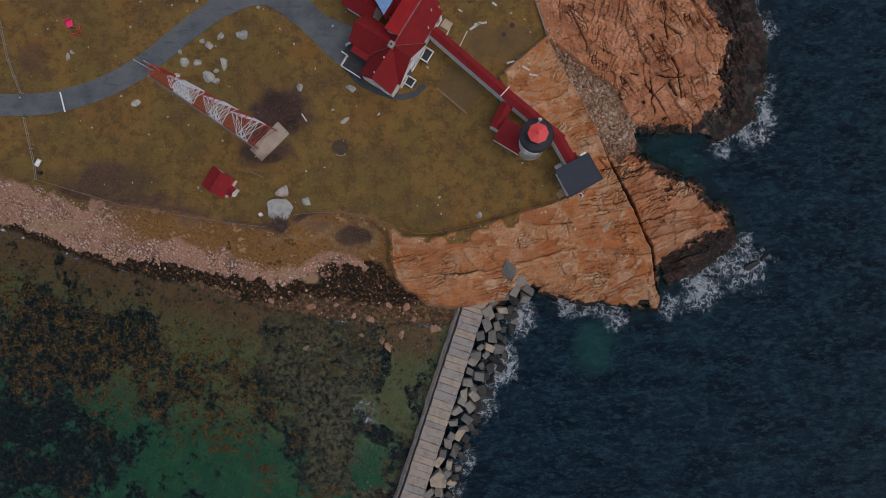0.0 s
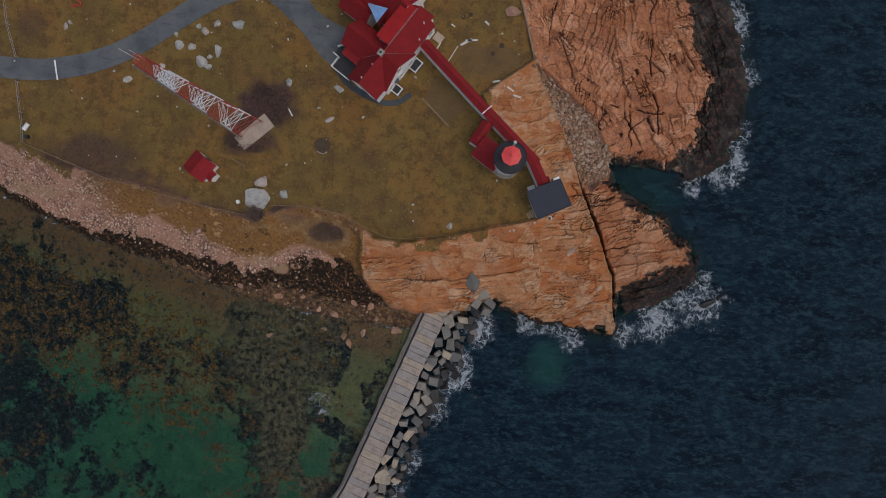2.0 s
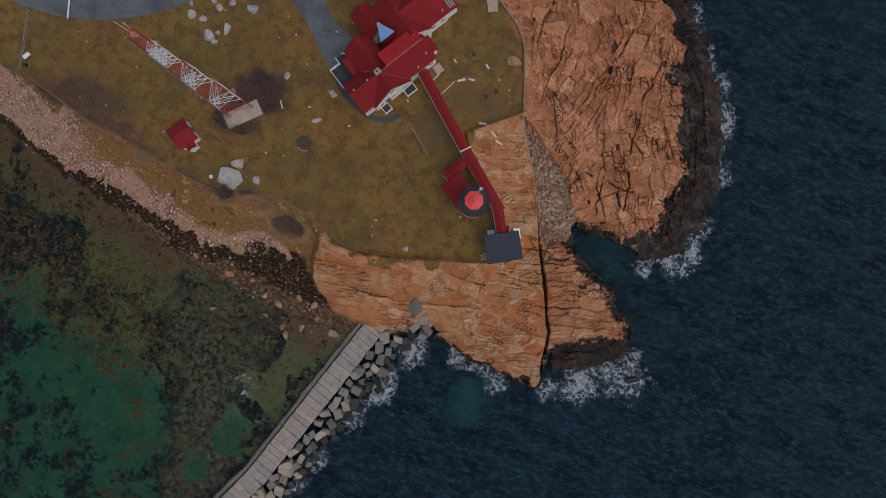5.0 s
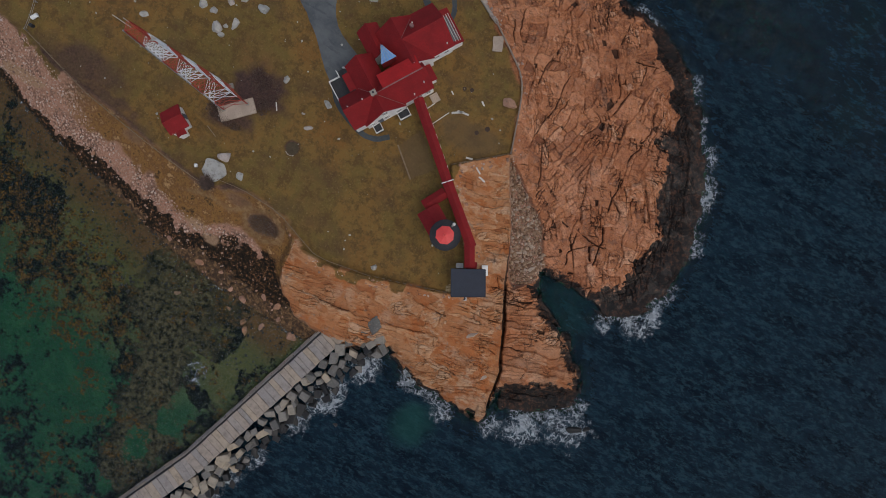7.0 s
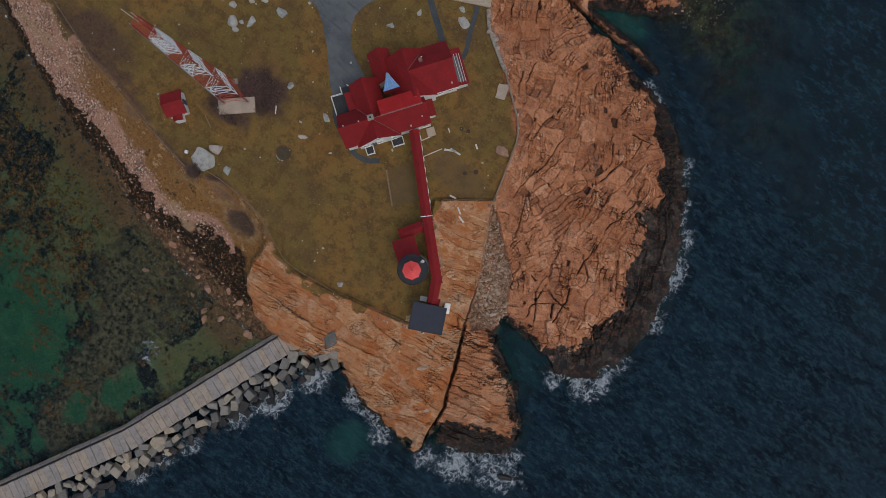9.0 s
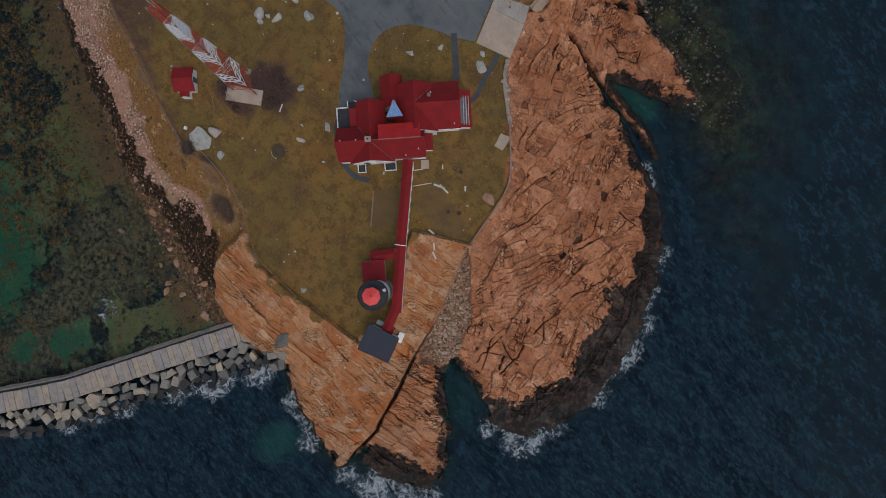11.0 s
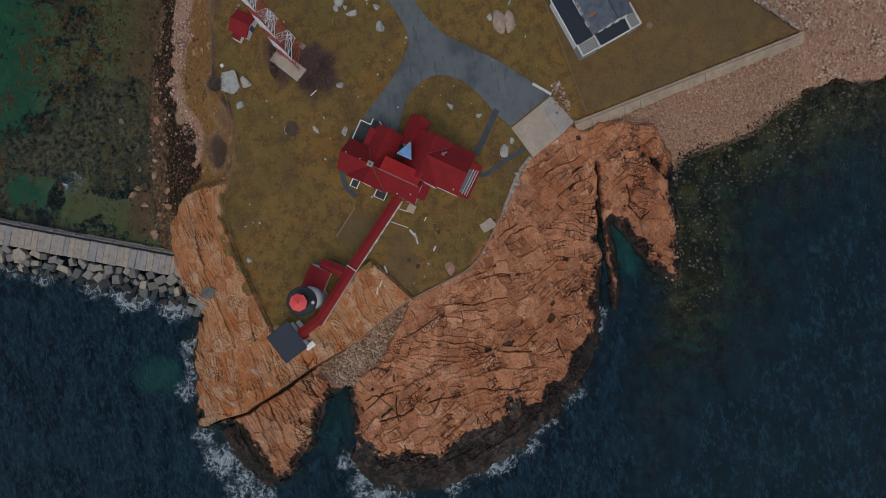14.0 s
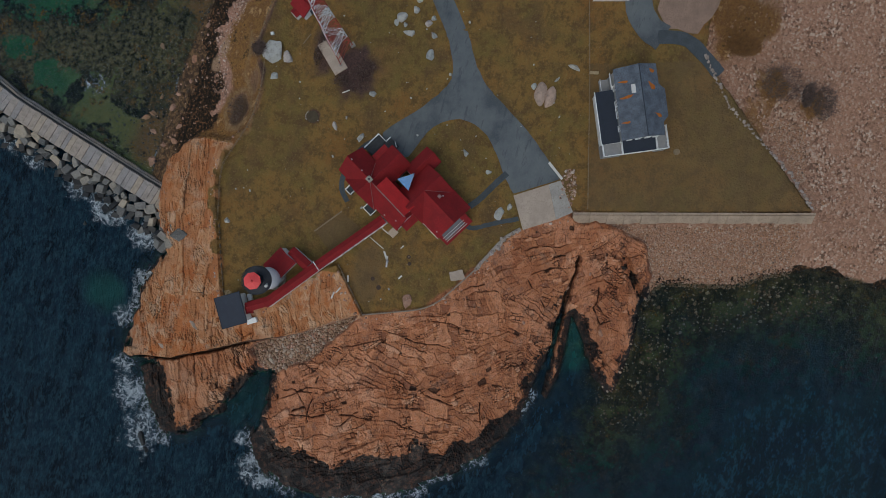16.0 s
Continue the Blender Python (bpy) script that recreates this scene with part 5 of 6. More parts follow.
signal = thing("fog_signal_house", pose(0, 0, 0), "small white building with a flat charcoal roof", "building")
part("wall", prism([(13.7, 10.45), (18.0, 12.75), (19.75, 9.3), (15.45, 6.95)], -1.6, 3.6), WHITE, signal)
roof_s = part("roof", prism([(13.15, 10.6), (18.05, 13.25), (20.25, 9.35), (15.4, 6.6)], 3.62, 4.0), CHARCOAL, signal, "charcoal membrane roof")
for a, b in (((13.15, 10.6), (18.05, 13.25)), ((18.05, 13.25), (20.25, 9.35)), ((20.25, 9.35), (15.4, 6.6)), ((15.4, 6.6), (13.15, 10.6))):
    part("edge_trim", bar((*a, 4.0), (*b, 4.0), 0.06, 5), CHARCOAL, roof_s)
part("fascia", prism([(13.25, 10.55), (15.42, 6.72), (15.5, 6.76), (13.35, 10.6)], 3.35, 3.61), WHITE, signal)
part("link_roof", slab([(14.8, 13.0, 2.6), (16.4, 13.6, 2.6), (16.9, 12.4, 2.6), (15.3, 11.6, 2.6)], 0.1), RED, signal)
tagged(part("storage_box", box(-0.9, -0.5, 0, 0.9, 0.5, 0.8, 0.04), WHITE), "white storage box beside the fog signal house", "box").matrix_world = pose(18.3, 12.95, -0.35, 0, 0, -60)
tagged(part("storage_box", box(-0.6, -0.4, 0, 0.6, 0.4, 0.7, 0.04), BLEACHED), "pale storage box beside the fog signal house", "box").matrix_world = pose(14.2, 11.6, -0.2, 0, 0, 28)
for n, (x, y, a) in enumerate(((13.6, 8.9, 28), (14.5, 7.4, 28))):
    pal = thing("pallet", pose(x, y, -0.35, 0, 0, a), "worn wooden pallet leaning beside the fog signal house", "pallet", "pallets by the signal house")
    for i in range(5):
        part("slat", box(-0.55, -0.6 + i * 0.26, 0.22, 0.55, -0.6 + i * 0.26 + 0.18, 0.26), PALLET, pal)
    for i in range(3):
        part("bearer", box(-0.5 + i * 0.45, -0.6, 0.0, -0.5 + i * 0.45 + 0.1, 0.62, 0.22), PALLET, pal)
unit = thing("air_unit", pose(17.6, 7.1, -0.9, 0, 0, 28), "grey air unit on the rock behind the signal house", "machine")
part("case", box(-0.45, -0.35, 0, 0.45, 0.35, 0.9, 0.04), STEEL, unit)
part("grille", bar((0, 0, 0.9), (0, 0, 0.94), 0.27, 16), BLACK, unit)

# ---------------------------------------------------------------- radio tower
T_H, T_B, T_T = 35.2, 2.42, 0.70
LEAN = (0.62, 0.65)
mast = thing("radio_tower", pose(-32.78, 17.02, 0.0, 0, 0, 43.3), "tall red and white banded steel lattice radio tower", "tower")
levels = [0.35]
while levels[-1] < T_H - 0.4:
    w = T_B + (T_T - T_B) * levels[-1] / T_H
    levels.append(min(T_H, levels[-1] + max(1.15, w * 1.05)))
bands = [T_H * i / 7 for i in range(8)]


def corner(i, z):
    w = T_B + (T_T - T_B) * z / T_H
    a = radians(-30 + 120 * i)
    return Vector((w * math.cos(a) + LEAN[0] * z / T_H, w * math.sin(a) + LEAN[1] * z / T_H, z))


for n in range(7):
    paint = TOWER_RED if n % 2 == 0 else TOWER_WHITE
    z0, z1 = max(0.3, bands[n]), bands[n + 1]
    for i in range(3):
        part("leg", bar(corner(i, z0), corner(i, z1), 0.085, 6), paint, mast)
        for a, b in zip(levels, levels[1:]):
            if z0 <= (a + b) / 2 < z1:
                j = (i + 1) % 3
                part("brace", bar(corner(i, a), corner(j, b), 0.045 if n % 2 else 0.036, 4), paint, mast)
                part("brace", bar(corner(j, a), corner(i, b), 0.045 if n % 2 else 0.036, 4), paint, mast)
                part("strut", bar(corner(i, b), corner(j, b), 0.045 if n % 2 else 0.036, 4), paint, mast)
ladder = part("cable_ladder", bar(corner(2, 0.3) + Vector((-0.22, 0.1, 0)), corner(2, T_H) + Vector((-0.22, 0.1, 0)), 0.09, 6), STEEL, mast, "galvanised cable ladder up one leg")
for i in range(30):
    z = 0.8 + i * 1.14
    part("rung", bar(corner(2, z) + Vector((-0.45, 0.1, 0)), corner(2, z) + Vector((0.05, 0.1, 0)), 0.03, 4), STEEL, ladder)
for i in range(3):
    part("top_rail", bar(corner(i, T_H) + Vector((0, 0, 0.06)), corner((i + 1) % 3, T_H) + Vector((0, 0, 0.06)), 0.06, 5), TOWER_RED, mast)
part("whip_antenna", bar((0.35, 0.95, T_H - 1), (0.38, 1.0, T_H + 2.9), 0.05, 6), BLEACHED, mast)
part("whip_antenna", bar((0.7, 1.05, T_H - 2), (0.78, 1.1, T_H + 1.4), 0.045, 6), BLEACHED, mast)
part("dish", bar(corner(0, 31.5) + Vector((0.05, 0.0, 0)), corner(0, 31.5) + Vector((0.25, 0.1, 0.1)), 0.3, 14), BLEACHED, mast)
for i in range(3):
    p = corner(i, 0.3)
    part("foot_plate", box(p.x - 0.28, p.y - 0.28, 0.28, p.x + 0.28, p.y + 0.28, 0.36), GREY_CONCRETE, mast)
p = corner(1, 0.3)
part("pier", box(p.x - 0.45, p.y - 0.45, -0.4, p.x + 0.45, p.y + 0.45, 0.28, 0.04), GREY_CONCRETE, mast, "separate concrete pier")
tower_pad = tagged(part("tower_base_slab", box(-3.15, -2.3, -0.5, 3.15, 0.35, 0.28, 0.04), CONCRETE), "square concrete slab under the radio tower", "slab", kind="structure")
tower_pad.matrix_world = pose(-32.2, 16.5, 0, 0, 0, 44.5)

# ---------------------------------------------------------------- red shed
shed = thing("shed", pose(-39.2, 9.2, 0, 0, 0, 57), "small red-roofed shed with white gable trim", "shed")
gable(shed, -1.55, 1.55, -1.85, 1.85, 2.0, 3.0, "u", RED, 0.18)
gabled_run(shed, (-0.1, -1.6), (-0.1, -2.9), 1.3, 1.6, 2.1, 0.15)
part("door", box(1.52, -0.4, 0.0, 1.60, 0.5, 1.85), SLATE, shed)
tagged(part("timber_post", bar((0, 0, 0.1), (2.1, -0.9, 0.25), 0.09, 8), TIMBER), "fallen timber post lying by the shed", "post").matrix_world = pose(-34.6, 11.0, 0)
# ---------------------------------------------------------------- the dark-roofed house by the north wall
far_house = thing("shore_house", pose(-39.5, 64.4, 0, 0, 0, 21.5), "white shore house with blue-grey shingles and black porch roofs", "house")
# x runs towards the sea wall, y along it
part("wall", prism([(0.4, 0.02), (12.1, 0.02), (12.1, 6.9), (0.4, 6.9)], -0.3, 4.8), GREYWOOD, far_house, "silvered shingle wall")
part("wall", solid([[(x, 0.3, 4.8), (x, 6.9, 4.8), (x, 3.9, 6.3)] for x in (0.42, 12.08)]), GREYWOOD, far_house)
for y, yy in ((-0.1, 3.9), (7.3, 3.9)):
    roof_f = part("roof", slab([(0.0, y, 4.75), (12.3, y, 4.75), (12.3, yy, 6.45), (0.0, yy, 6.45)], 0.14), SLATE, far_house, "blue-grey shingles with orange lichen")
part("ridge_cap", bar((0.0, 3.9, 6.46), (12.3, 3.9, 6.46), 0.08, 6), CHARCOAL, far_house)
part("roof", slab([(3.4, 7.2, 4.85), (10.2, 7.2, 4.85), (9.0, 8.4, 4.3), (4.4, 8.4, 4.3)], 0.14), SLATE, far_house)
def lichen(x, y, w, l, a, seed):
    r = random.Random(seed)
    z = 4.75 + 1.7 * (1 - abs(y - 3.9) / (4.0 if y < 3.9 else 3.4)) + 0.03
    s = 0.425 if y < 3.9 else -0.5
    pts = []
    for i in range(10):
        t = 2 * math.pi * i / 10
        rr = 1 + r.uniform(-0.35, 0.35)
        dx, dy = l * rr * math.cos(t), w * rr * math.sin(t) * (0.35 + 1.1 * (0.5 + 0.5 * math.cos(t)))
        c, q = math.cos(radians(a)), math.sin(radians(a))
        px, py = x + dx * c - dy * q, y + dx * q + dy * c
        pts.append((px, py, z + (py - y) * s))
    return slab(pts, 0.02)
for n, (x, y, w, l, a) in enumerate(((2.5, 1.1, 0.22, 0.7, 80), (5.2, 1.4, 0.28, 1.1, 90), (9.4, 0.8, 0.2, 0.6, 85), (1.2, 6.2, 0.35, 0.6, 60), (3.8, 6.0, 0.42, 0.95, 35), (8.8, 6.5, 0.25, 0.6, 60))):
    part("lichen_patch", lichen(x, y, w, l, a, n), RUST, far_house, "rust-orange lichen streak")
hatch = part("roof_hatch", box(3.3, 2.3, 5.2, 4.7, 2.9, 6.1, 0.04), WHITE, far_house, "white box skylight")
part("hatch_lid", box(3.25, 2.25, 6.1, 4.75, 2.95, 6.16), BLEACHED, hatch)
for x0, n in ((2.6, 1), (5.3, 3), (9.6, 1)):
    for i in range(n):
        window(far_house, pose(x0 + 0.45 + i * 1.0, 0.0, 3.40), 0.8, 1.15)
for y in (1.5, 3.0, 4.6, 6.0):
    window(far_house, pose(12.12, y, 3.45, 0, 0, 90), 0.7, 1.0)
side = part("side_porch", prism([(3.4, -3.0), (12.3, -3.0), (12.3, 0.3), (3.4, 0.3)], -0.3, 2.7), WHITE, far_house)
part("porch_roof", slab([(3.1, -3.15, 2.75), (12.3, -3.15, 2.75), (12.3, -0.02, 3.25), (3.1, -0.02, 3.25)], 0.12), NAVY, side, "navy membrane porch roof")
end = part("end_porch", prism([(12.1, 0.3), (14.2, 0.3), (14.2, 6.0), (12.1, 6.0)], -0.3, 2.7), WHITE, far_house)
part("porch_roof", slab([(12.1, 0.2, 3.2), (14.3, 0.2, 2.8), (14.3, 6.1, 2.8), (12.1, 6.1, 3.2)], 0.12), NAVY, end, "black membrane porch roof")
for x0, y0, x1, y1 in ((12.3, -3.1, 14.4, 0.2), (10.4, 6.2, 14.4, 8.1)):
    terrace = part("terrace", box(x0, y0, -0.3, x1, y1, 2.55), GREYWOOD, far_house, "silvered board terrace with white rails")
    n = int((y1 - y0) / 0.3)
    for i in range(n):
        part("board", box(x0 + 0.05, y0 + i * 0.3, 2.55, x1 - 0.05, y0 + i * 0.3 + 0.26, 2.59), GREYWOOD, terrace)
    for a, b in (((x0, y0), (x1, y0)), ((x1, y0), (x1, y1)), ((x0, y1), (x1, y1))):
        bm = bmesh.new()
        for z in (2.95, 3.45):
            add_bar(bm, (*a, z), (*b, z), 0.07, 6)
        for i in range(4):
            f = i / 3
            add_bar(bm, (a[0] + (b[0] - a[0]) * f, a[1] + (b[1] - a[1]) * f, 2.5), (a[0] + (b[0] - a[0]) * f, a[1] + (b[1] - a[1]) * f, 3.5), 0.06, 5)
        part("rail", bm, WHITE, terrace)
bm = bmesh.new()
for a, b in (((14.4, 0.2), (14.4, 6.2)), ((3.1, -3.2), (12.3, -3.2)), ((12.25, 0.1), (12.25, 6.2)), ((0.2, -0.2), (3.0, -0.2))):
    add_box(bm, min(a[0], b[0]) - 0.07, min(a[1], b[1]) - 0.07, 2.6, max(a[0], b[0]) + 0.07, max(a[1], b[1]) + 0.07, 2.95)
part("white_trim", bm, WHITE, far_house)
part("entry_steps", box(0.6, -1.6, -0.2, 2.6, 0.3, 0.5, 0.03), GREYWOOD, far_house)
for y in (-1.6, 0.2):
    part("rail", bar((0.6, y, 1.3), (2.6, y, 1.3), 0.06, 6), WHITE, far_house)
tagged(part("fire_ring", bar((0, 0, -0.05), (0, 0, 0.28), 0.55, 20), TIMBER), "round wooden tub on the lawn by the shore house", "tub").matrix_world = pose(-29.4, 79.6, 0)
tagged(part("planter", box(-0.8, -0.25, 0, 0.8, 0.25, 0.5, 0.05), PALLET), "yellow wooden planter by the shore house", "planter").matrix_world = pose(-39.6, 62.0, -0.05, 0, 0, 100)
yard = thing("walled_yard", pose(0, 0, 0), "dark roofed outbuilding with a white stone wall", "building")
part("roof", prism([(-56, 57.5), (-51.8, 58.6), (-53.4, 65.2), (-57.6, 64.2)], 2.2, 2.5), CHARCOAL, yard)
part("wall", prism([(-55.8, 57.8), (-52.0, 58.8), (-53.5, 65.0), (-57.3, 64.0)], -0.3, 2.2), WHITE, yard)


# ---------------------------------------------------------------- stones
def rock_mesh(name, size, seed, squash=0.6, sides=3, cut=(12, 0.42, 0.8)):
    """One worn stone: a ball pressed flat, knocked into facets and roughened."""
    bm = bmesh.new()
    bmesh.ops.create_icosphere(bm, subdivisions=sides, radius=1.0)
    r = random.Random(seed)
    cuts = [(Vector((r.gauss(0, 1), r.gauss(0, 1), r.gauss(0, 0.7))).normalized(), r.uniform(cut[1], cut[2])) for _ in range(cut[0])]
    off = Vector((r.uniform(0, 50), r.uniform(0, 50), r.uniform(0, 50)))
    for v in bm.verts:
        p = v.co.copy()
        for n, d in cuts:
            over = p.dot(n) - d
            if over > 0:
                p -= n * over * 0.97
        p *= 1 + 0.10 * noise.noise(p * 1.7 + off) + 0.05 * noise.noise(p * 5 + off)
        v.co = p
    wide = [max(abs(v.co[i]) for v in bm.verts) for i in range(3)]
    for v in bm.verts:
        v.co = Vector((v.co.x / wide[0] * size[0], v.co.y / wide[1] * size[1], max(-0.35, v.co.z / wide[2]) * size[2]))
    mesh = bpy.data.meshes.new(name)
    bm.to_mesh(mesh)
    bm.free()
    return mesh


def ground_z(x, y):
    z, _ = land_height(np.array([[float(x)]]), np.array([[float(y)]]))
    return float(z[0, 0])


def boulder(x, y, w, l, h, turn, seed, material=BOULDER, name="boulder", label="pale weathered boulder on the lawn", group="lawn boulders", cut=(12, 0.42, 0.8)):
    mesh = rock_mesh(name, (w * 0.56, l * 0.56, h), seed, cut=cut)
    mesh.materials.append(material)
    ob = new(name, mesh)
    ob.matrix_world = pose(x, y, ground_z(x, y) - 0.02, 0, 0, turn)
    return tagged(ob, label, "boulder", group)


boulder(-29.7, 5.1, 4.1, 4.0, 1.5, 10, 5, label="largest pale boulder at the lawn's edge", group="")
boulder(-29.55, 8.0, 2.2, 1.9, 0.8, 30, 2)
boulder(-25.6, 6.2, 1.5, 1.4, 0.5, 0, 3)
SPLIT_STONE = stone_material("split_boulder", ((0.0, (0.47, 0.33, 0.25)), (1.0, (0.43, 0.31, 0.24))))
LAWN_STONES = [(-35.7, 33.0, 2.2, 1.6), (-39.5, 32.6, 1.5, 1.0), (-42.4, 31.9, 1.2, 0.9), (-41.3, 31.2, 1.3, 0.9), (-45.3, 28.5, 1.6, 1.4), (-43.1, 28.6, 1.6, 1.2), (-38.9, 28.2, 1.9, 1.2),
               (-41.5, 26.2, 2.1, 1.6), (-40.2, 25.5, 1.1, 0.9), (-40.2, 27.2, 0.9, 0.8), (-26.8, 24.6, 1.6, 1.1), (-18.5, 24.0, 1.9, 1.1), (-19.5, 19.2, 1.6, 0.9), (1.8, 4.1, 1.1, 1.2)]
for n, (x, y, w, l) in enumerate(LAWN_STONES):
    boulder(x, y, w, l, 0.35 + 0.18 * w, (n * 47) % 180, 10 + n)
MORE_STONES = [(-53.3, 22.2, 1.4, 1.0), (-64.4, 29.6, 1.3, 0.8), (-63.8, 30.4, 1.0, 0.6), (-34.8, 52.2, 1.1, 0.9), (-39.9, 58.3, 2.3, 1.1), (-37.0, 56.0, 1.3, 0.5), (-20.3, 43.3, 1.6, 1.0), (-18.0, 48.0, 1.2, 0.9),
               (-11.4, 51.7, 2.4, 1.8), (7.9, 39.2, 2.6, 1.8), (-46.0, 30.2, 0.8, 0.6), (-12.9, 53.2, 1.3, 1.0), (-21.5, 20.8, 0.7, 0.5)]
for n, (x, y, w, l) in enumerate(MORE_STONES):
    boulder(x, y, w, l, 0.3 + 0.18 * w, (n * 61 + 20) % 180, 40 + n, SHORE_STONE if n == 9 else BOULDER, label="pink granite outcrop in the lawn" if n == 9 else "pale weathered boulder on the lawn")
boulder(-33.8, 53.75, 4.0, 2.1, 0.9, 6, 71, SPLIT_STONE, label="one half of a pale pink boulder split by a crack", group="split boulder", cut=(5, 0.7, 0.92))
boulder(-33.6, 55.45, 3.6, 2.0, 0.9, -2, 72, SPLIT_STONE, label="one half of a pale pink boulder split by a crack", group="split boulder", cut=(5, 0.7, 0.92))
tagged(part("stone_slab", prism(wavy([(1.1, 45.5), (0.1, 47.7), (1.7, 48.7), (2.6, 46.2)], 0.6, 0.06, 5), -0.5, 0.25), CONCRETE), "pale flat stone slab at the boundary wall", "slab")
for n, (x, y, w, l, h) in enumerate(((-26.3, -11.0, 1.8, 1.2, 0.5), (-19.2, -12.6, 1.2, 0.9, 0.5), (-16.3, -13.1, 1.4, 1.4, 0.6), (-14.3, -16.6, 1.0, 2.0, 0.6), (-13.4, -17.9, 0.9, 1.9, 0.6), (-11.1, -15.7, 1.5, 1.1, 0.6), (-5.6, -14.6, 1.9, 1.7, 0.7),
                                     (-27.3, -18.1, 1.2, 0.8, 0.8), (-10.2, -11.0, 1.4, 1.1, 0.5), (-13.0, -10.7, 1.6, 1.0, 0.5), (-33.0, -10.0, 1.3, 0.9, 0.4), (-22, -10.6, 1.0, 0.8, 0.4), (-9.0, -13.0, 1.1, 0.8, 0.5), (-17.8, -15.9, 1.0, 0.7, 0.6), (-40.5, -5.0, 1.0, 0.7, 0.4), (-52.0, -3.4, 1.1, 0.8, 0.4))):
    boulder(x, y, w, l, h, (n * 53) % 180, 90 + n, SHORE_STONE, label="rounded orange granite boulder on the weedy foreshore", group="foreshore boulders")
for n, (x, y, w, l, h, a) in enumerate(((22.1, 2.4, 0.9, 2.3, 0.5, -28), (27.5, -3.2, 0.8, 1.7, 0.4, -28), (25.5, 17.2, 0.7, 2.0, 0.5, -20), (22.3, 18.6, 0.6, 1.6, 0.4, -50), (-1.2, 67.3, 0.9, 0.7, 0.6, 0), (7.0, 61.0, 0.8, 0.6, 0.4, 20), (-4.5, 70.5, 0.8, 0.6, 0.4, 20), (-8.2, 72.5, 0.7, 0.6, 0.4, 50), (5.4, 75.2, 1.3, 1.0, 0.6, 40))):
    boulder(x, y, w, l, h, a, 130 + n, CONCRETE if n < 4 else SHORE_STONE, "loose_block", "loose pale granite block lying on the ledge", "loose ledge blocks")
for n, (x, y, w, l, h, a) in enumerate(((46.3, -3.9, 3.2, 1.7, 0.75, 20), (48.4, -2.6, 1.8, 1.0, 0.6, 60), (9.0, -24.5, 1.2, 0.9, 0.5, 0))):
    mesh = rock_mesh("sea_rock", (w / 2, l / 2, h), 150 + n)
    mesh.materials.append(WETSTONE)
    ob = tagged(new("sea_rock", mesh), "wet black rock awash in the foam", "rock", "rocks awash")
    ob.matrix_world = pose(x, y, SEA - 0.15, 0, 0, a)

# breakwater: core, cap stones, side course
def along(line, d):
    """The place and heading after d metres along a line."""
    for (x0, y0), (x1, y1) in zip(line, line[1:]):
        n = math.hypot(x1 - x0, y1 - y0)
        if d <= n or (x1, y1) == line[-1]:
            return Vector((x0 + (x1 - x0) * d / n, y0 + (y1 - y0) * d / n, 0)), math.degrees(math.atan2(y1 - y0, x1 - x0))
        d -= n


BW_TOP = -3.45
mole = thing("breakwater", pose(0, 0, 0), "granite breakwater with a level cap of sawn slabs", "breakwater", kind="structure")
d, n = 0.0, 0
rnd = random.Random(5)
slab_meshes = []
for i in range(8):
    bm = bmesh.new()
    verts = add_box(bm, -0.5, -1.78, -0.75, 0.5, 1.78, 0.0, None, 0.03)
    slab_meshes.append(bpy.data.meshes.new("cap_slab"))
    bm.to_mesh(slab_meshes[-1])
    bm.free()
    slab_meshes[-1].materials.append(CAPSTONE)
while d < 84:
    w = rnd.choice((0.85, 1.05, 1.2, 1.2, 1.3, 1.5))
    p, a = along(MOLE, d + w / 2)
    ob = new("cap_slab", slab_meshes[n % 8])
    ob.parent = mole
    ob.matrix_world = pose(p.x, p.y, BW_TOP + rnd.uniform(-0.05, 0.05), rnd.uniform(-0.7, 0.7), rnd.uniform(-0.7, 0.7), a + rnd.uniform(-0.8, 0.8)) @ Matrix.Diagonal((w - 0.05, 1 + rnd.uniform(-0.03, 0.03), 1, 1))
    d, n = d + w, n + 1
d = 0.0
while d < 84:
    w = rnd.uniform(1.4, 2.4)
    p, a = along(MOLE, d + w / 2)
    side_v = Vector((math.cos(radians(a - 90)), math.sin(radians(a - 90)), 0))
    for k, (o, z, width) in enumerate(((2.05, -0.75, 0.7), (2.35, -1.5, 0.8))):
        ob = new("side_block", slab_meshes[(n + k) % 8])
        ob.parent = mole
        q = p + side_v * (o + rnd.uniform(-0.08, 0.08))
        ob.matrix_world = pose(q.x, q.y, BW_TOP + z + rnd.uniform(-0.1, 0.05), 0, 0, a + rnd.uniform(-2, 2)) @ Matrix.Diagonal((w - 0.06, width / 3.5, 1.2, 1))
    d += w
    n += 1
core = []
for d in np.arange(0, 90, 3.0):
    p, a = along(MOLE, float(d))
    s = Vector((math.cos(radians(a - 90)), math.sin(radians(a - 90)), 0))
    core.append((p - s * 1.7, p + s * 2.1))
part("core", prism([(q.x, q.y) for q, _ in core] + [(q.x, q.y) for _, q in core[::-1]], -9.0, BW_TOP - 0.6), WETSTONE, mole)

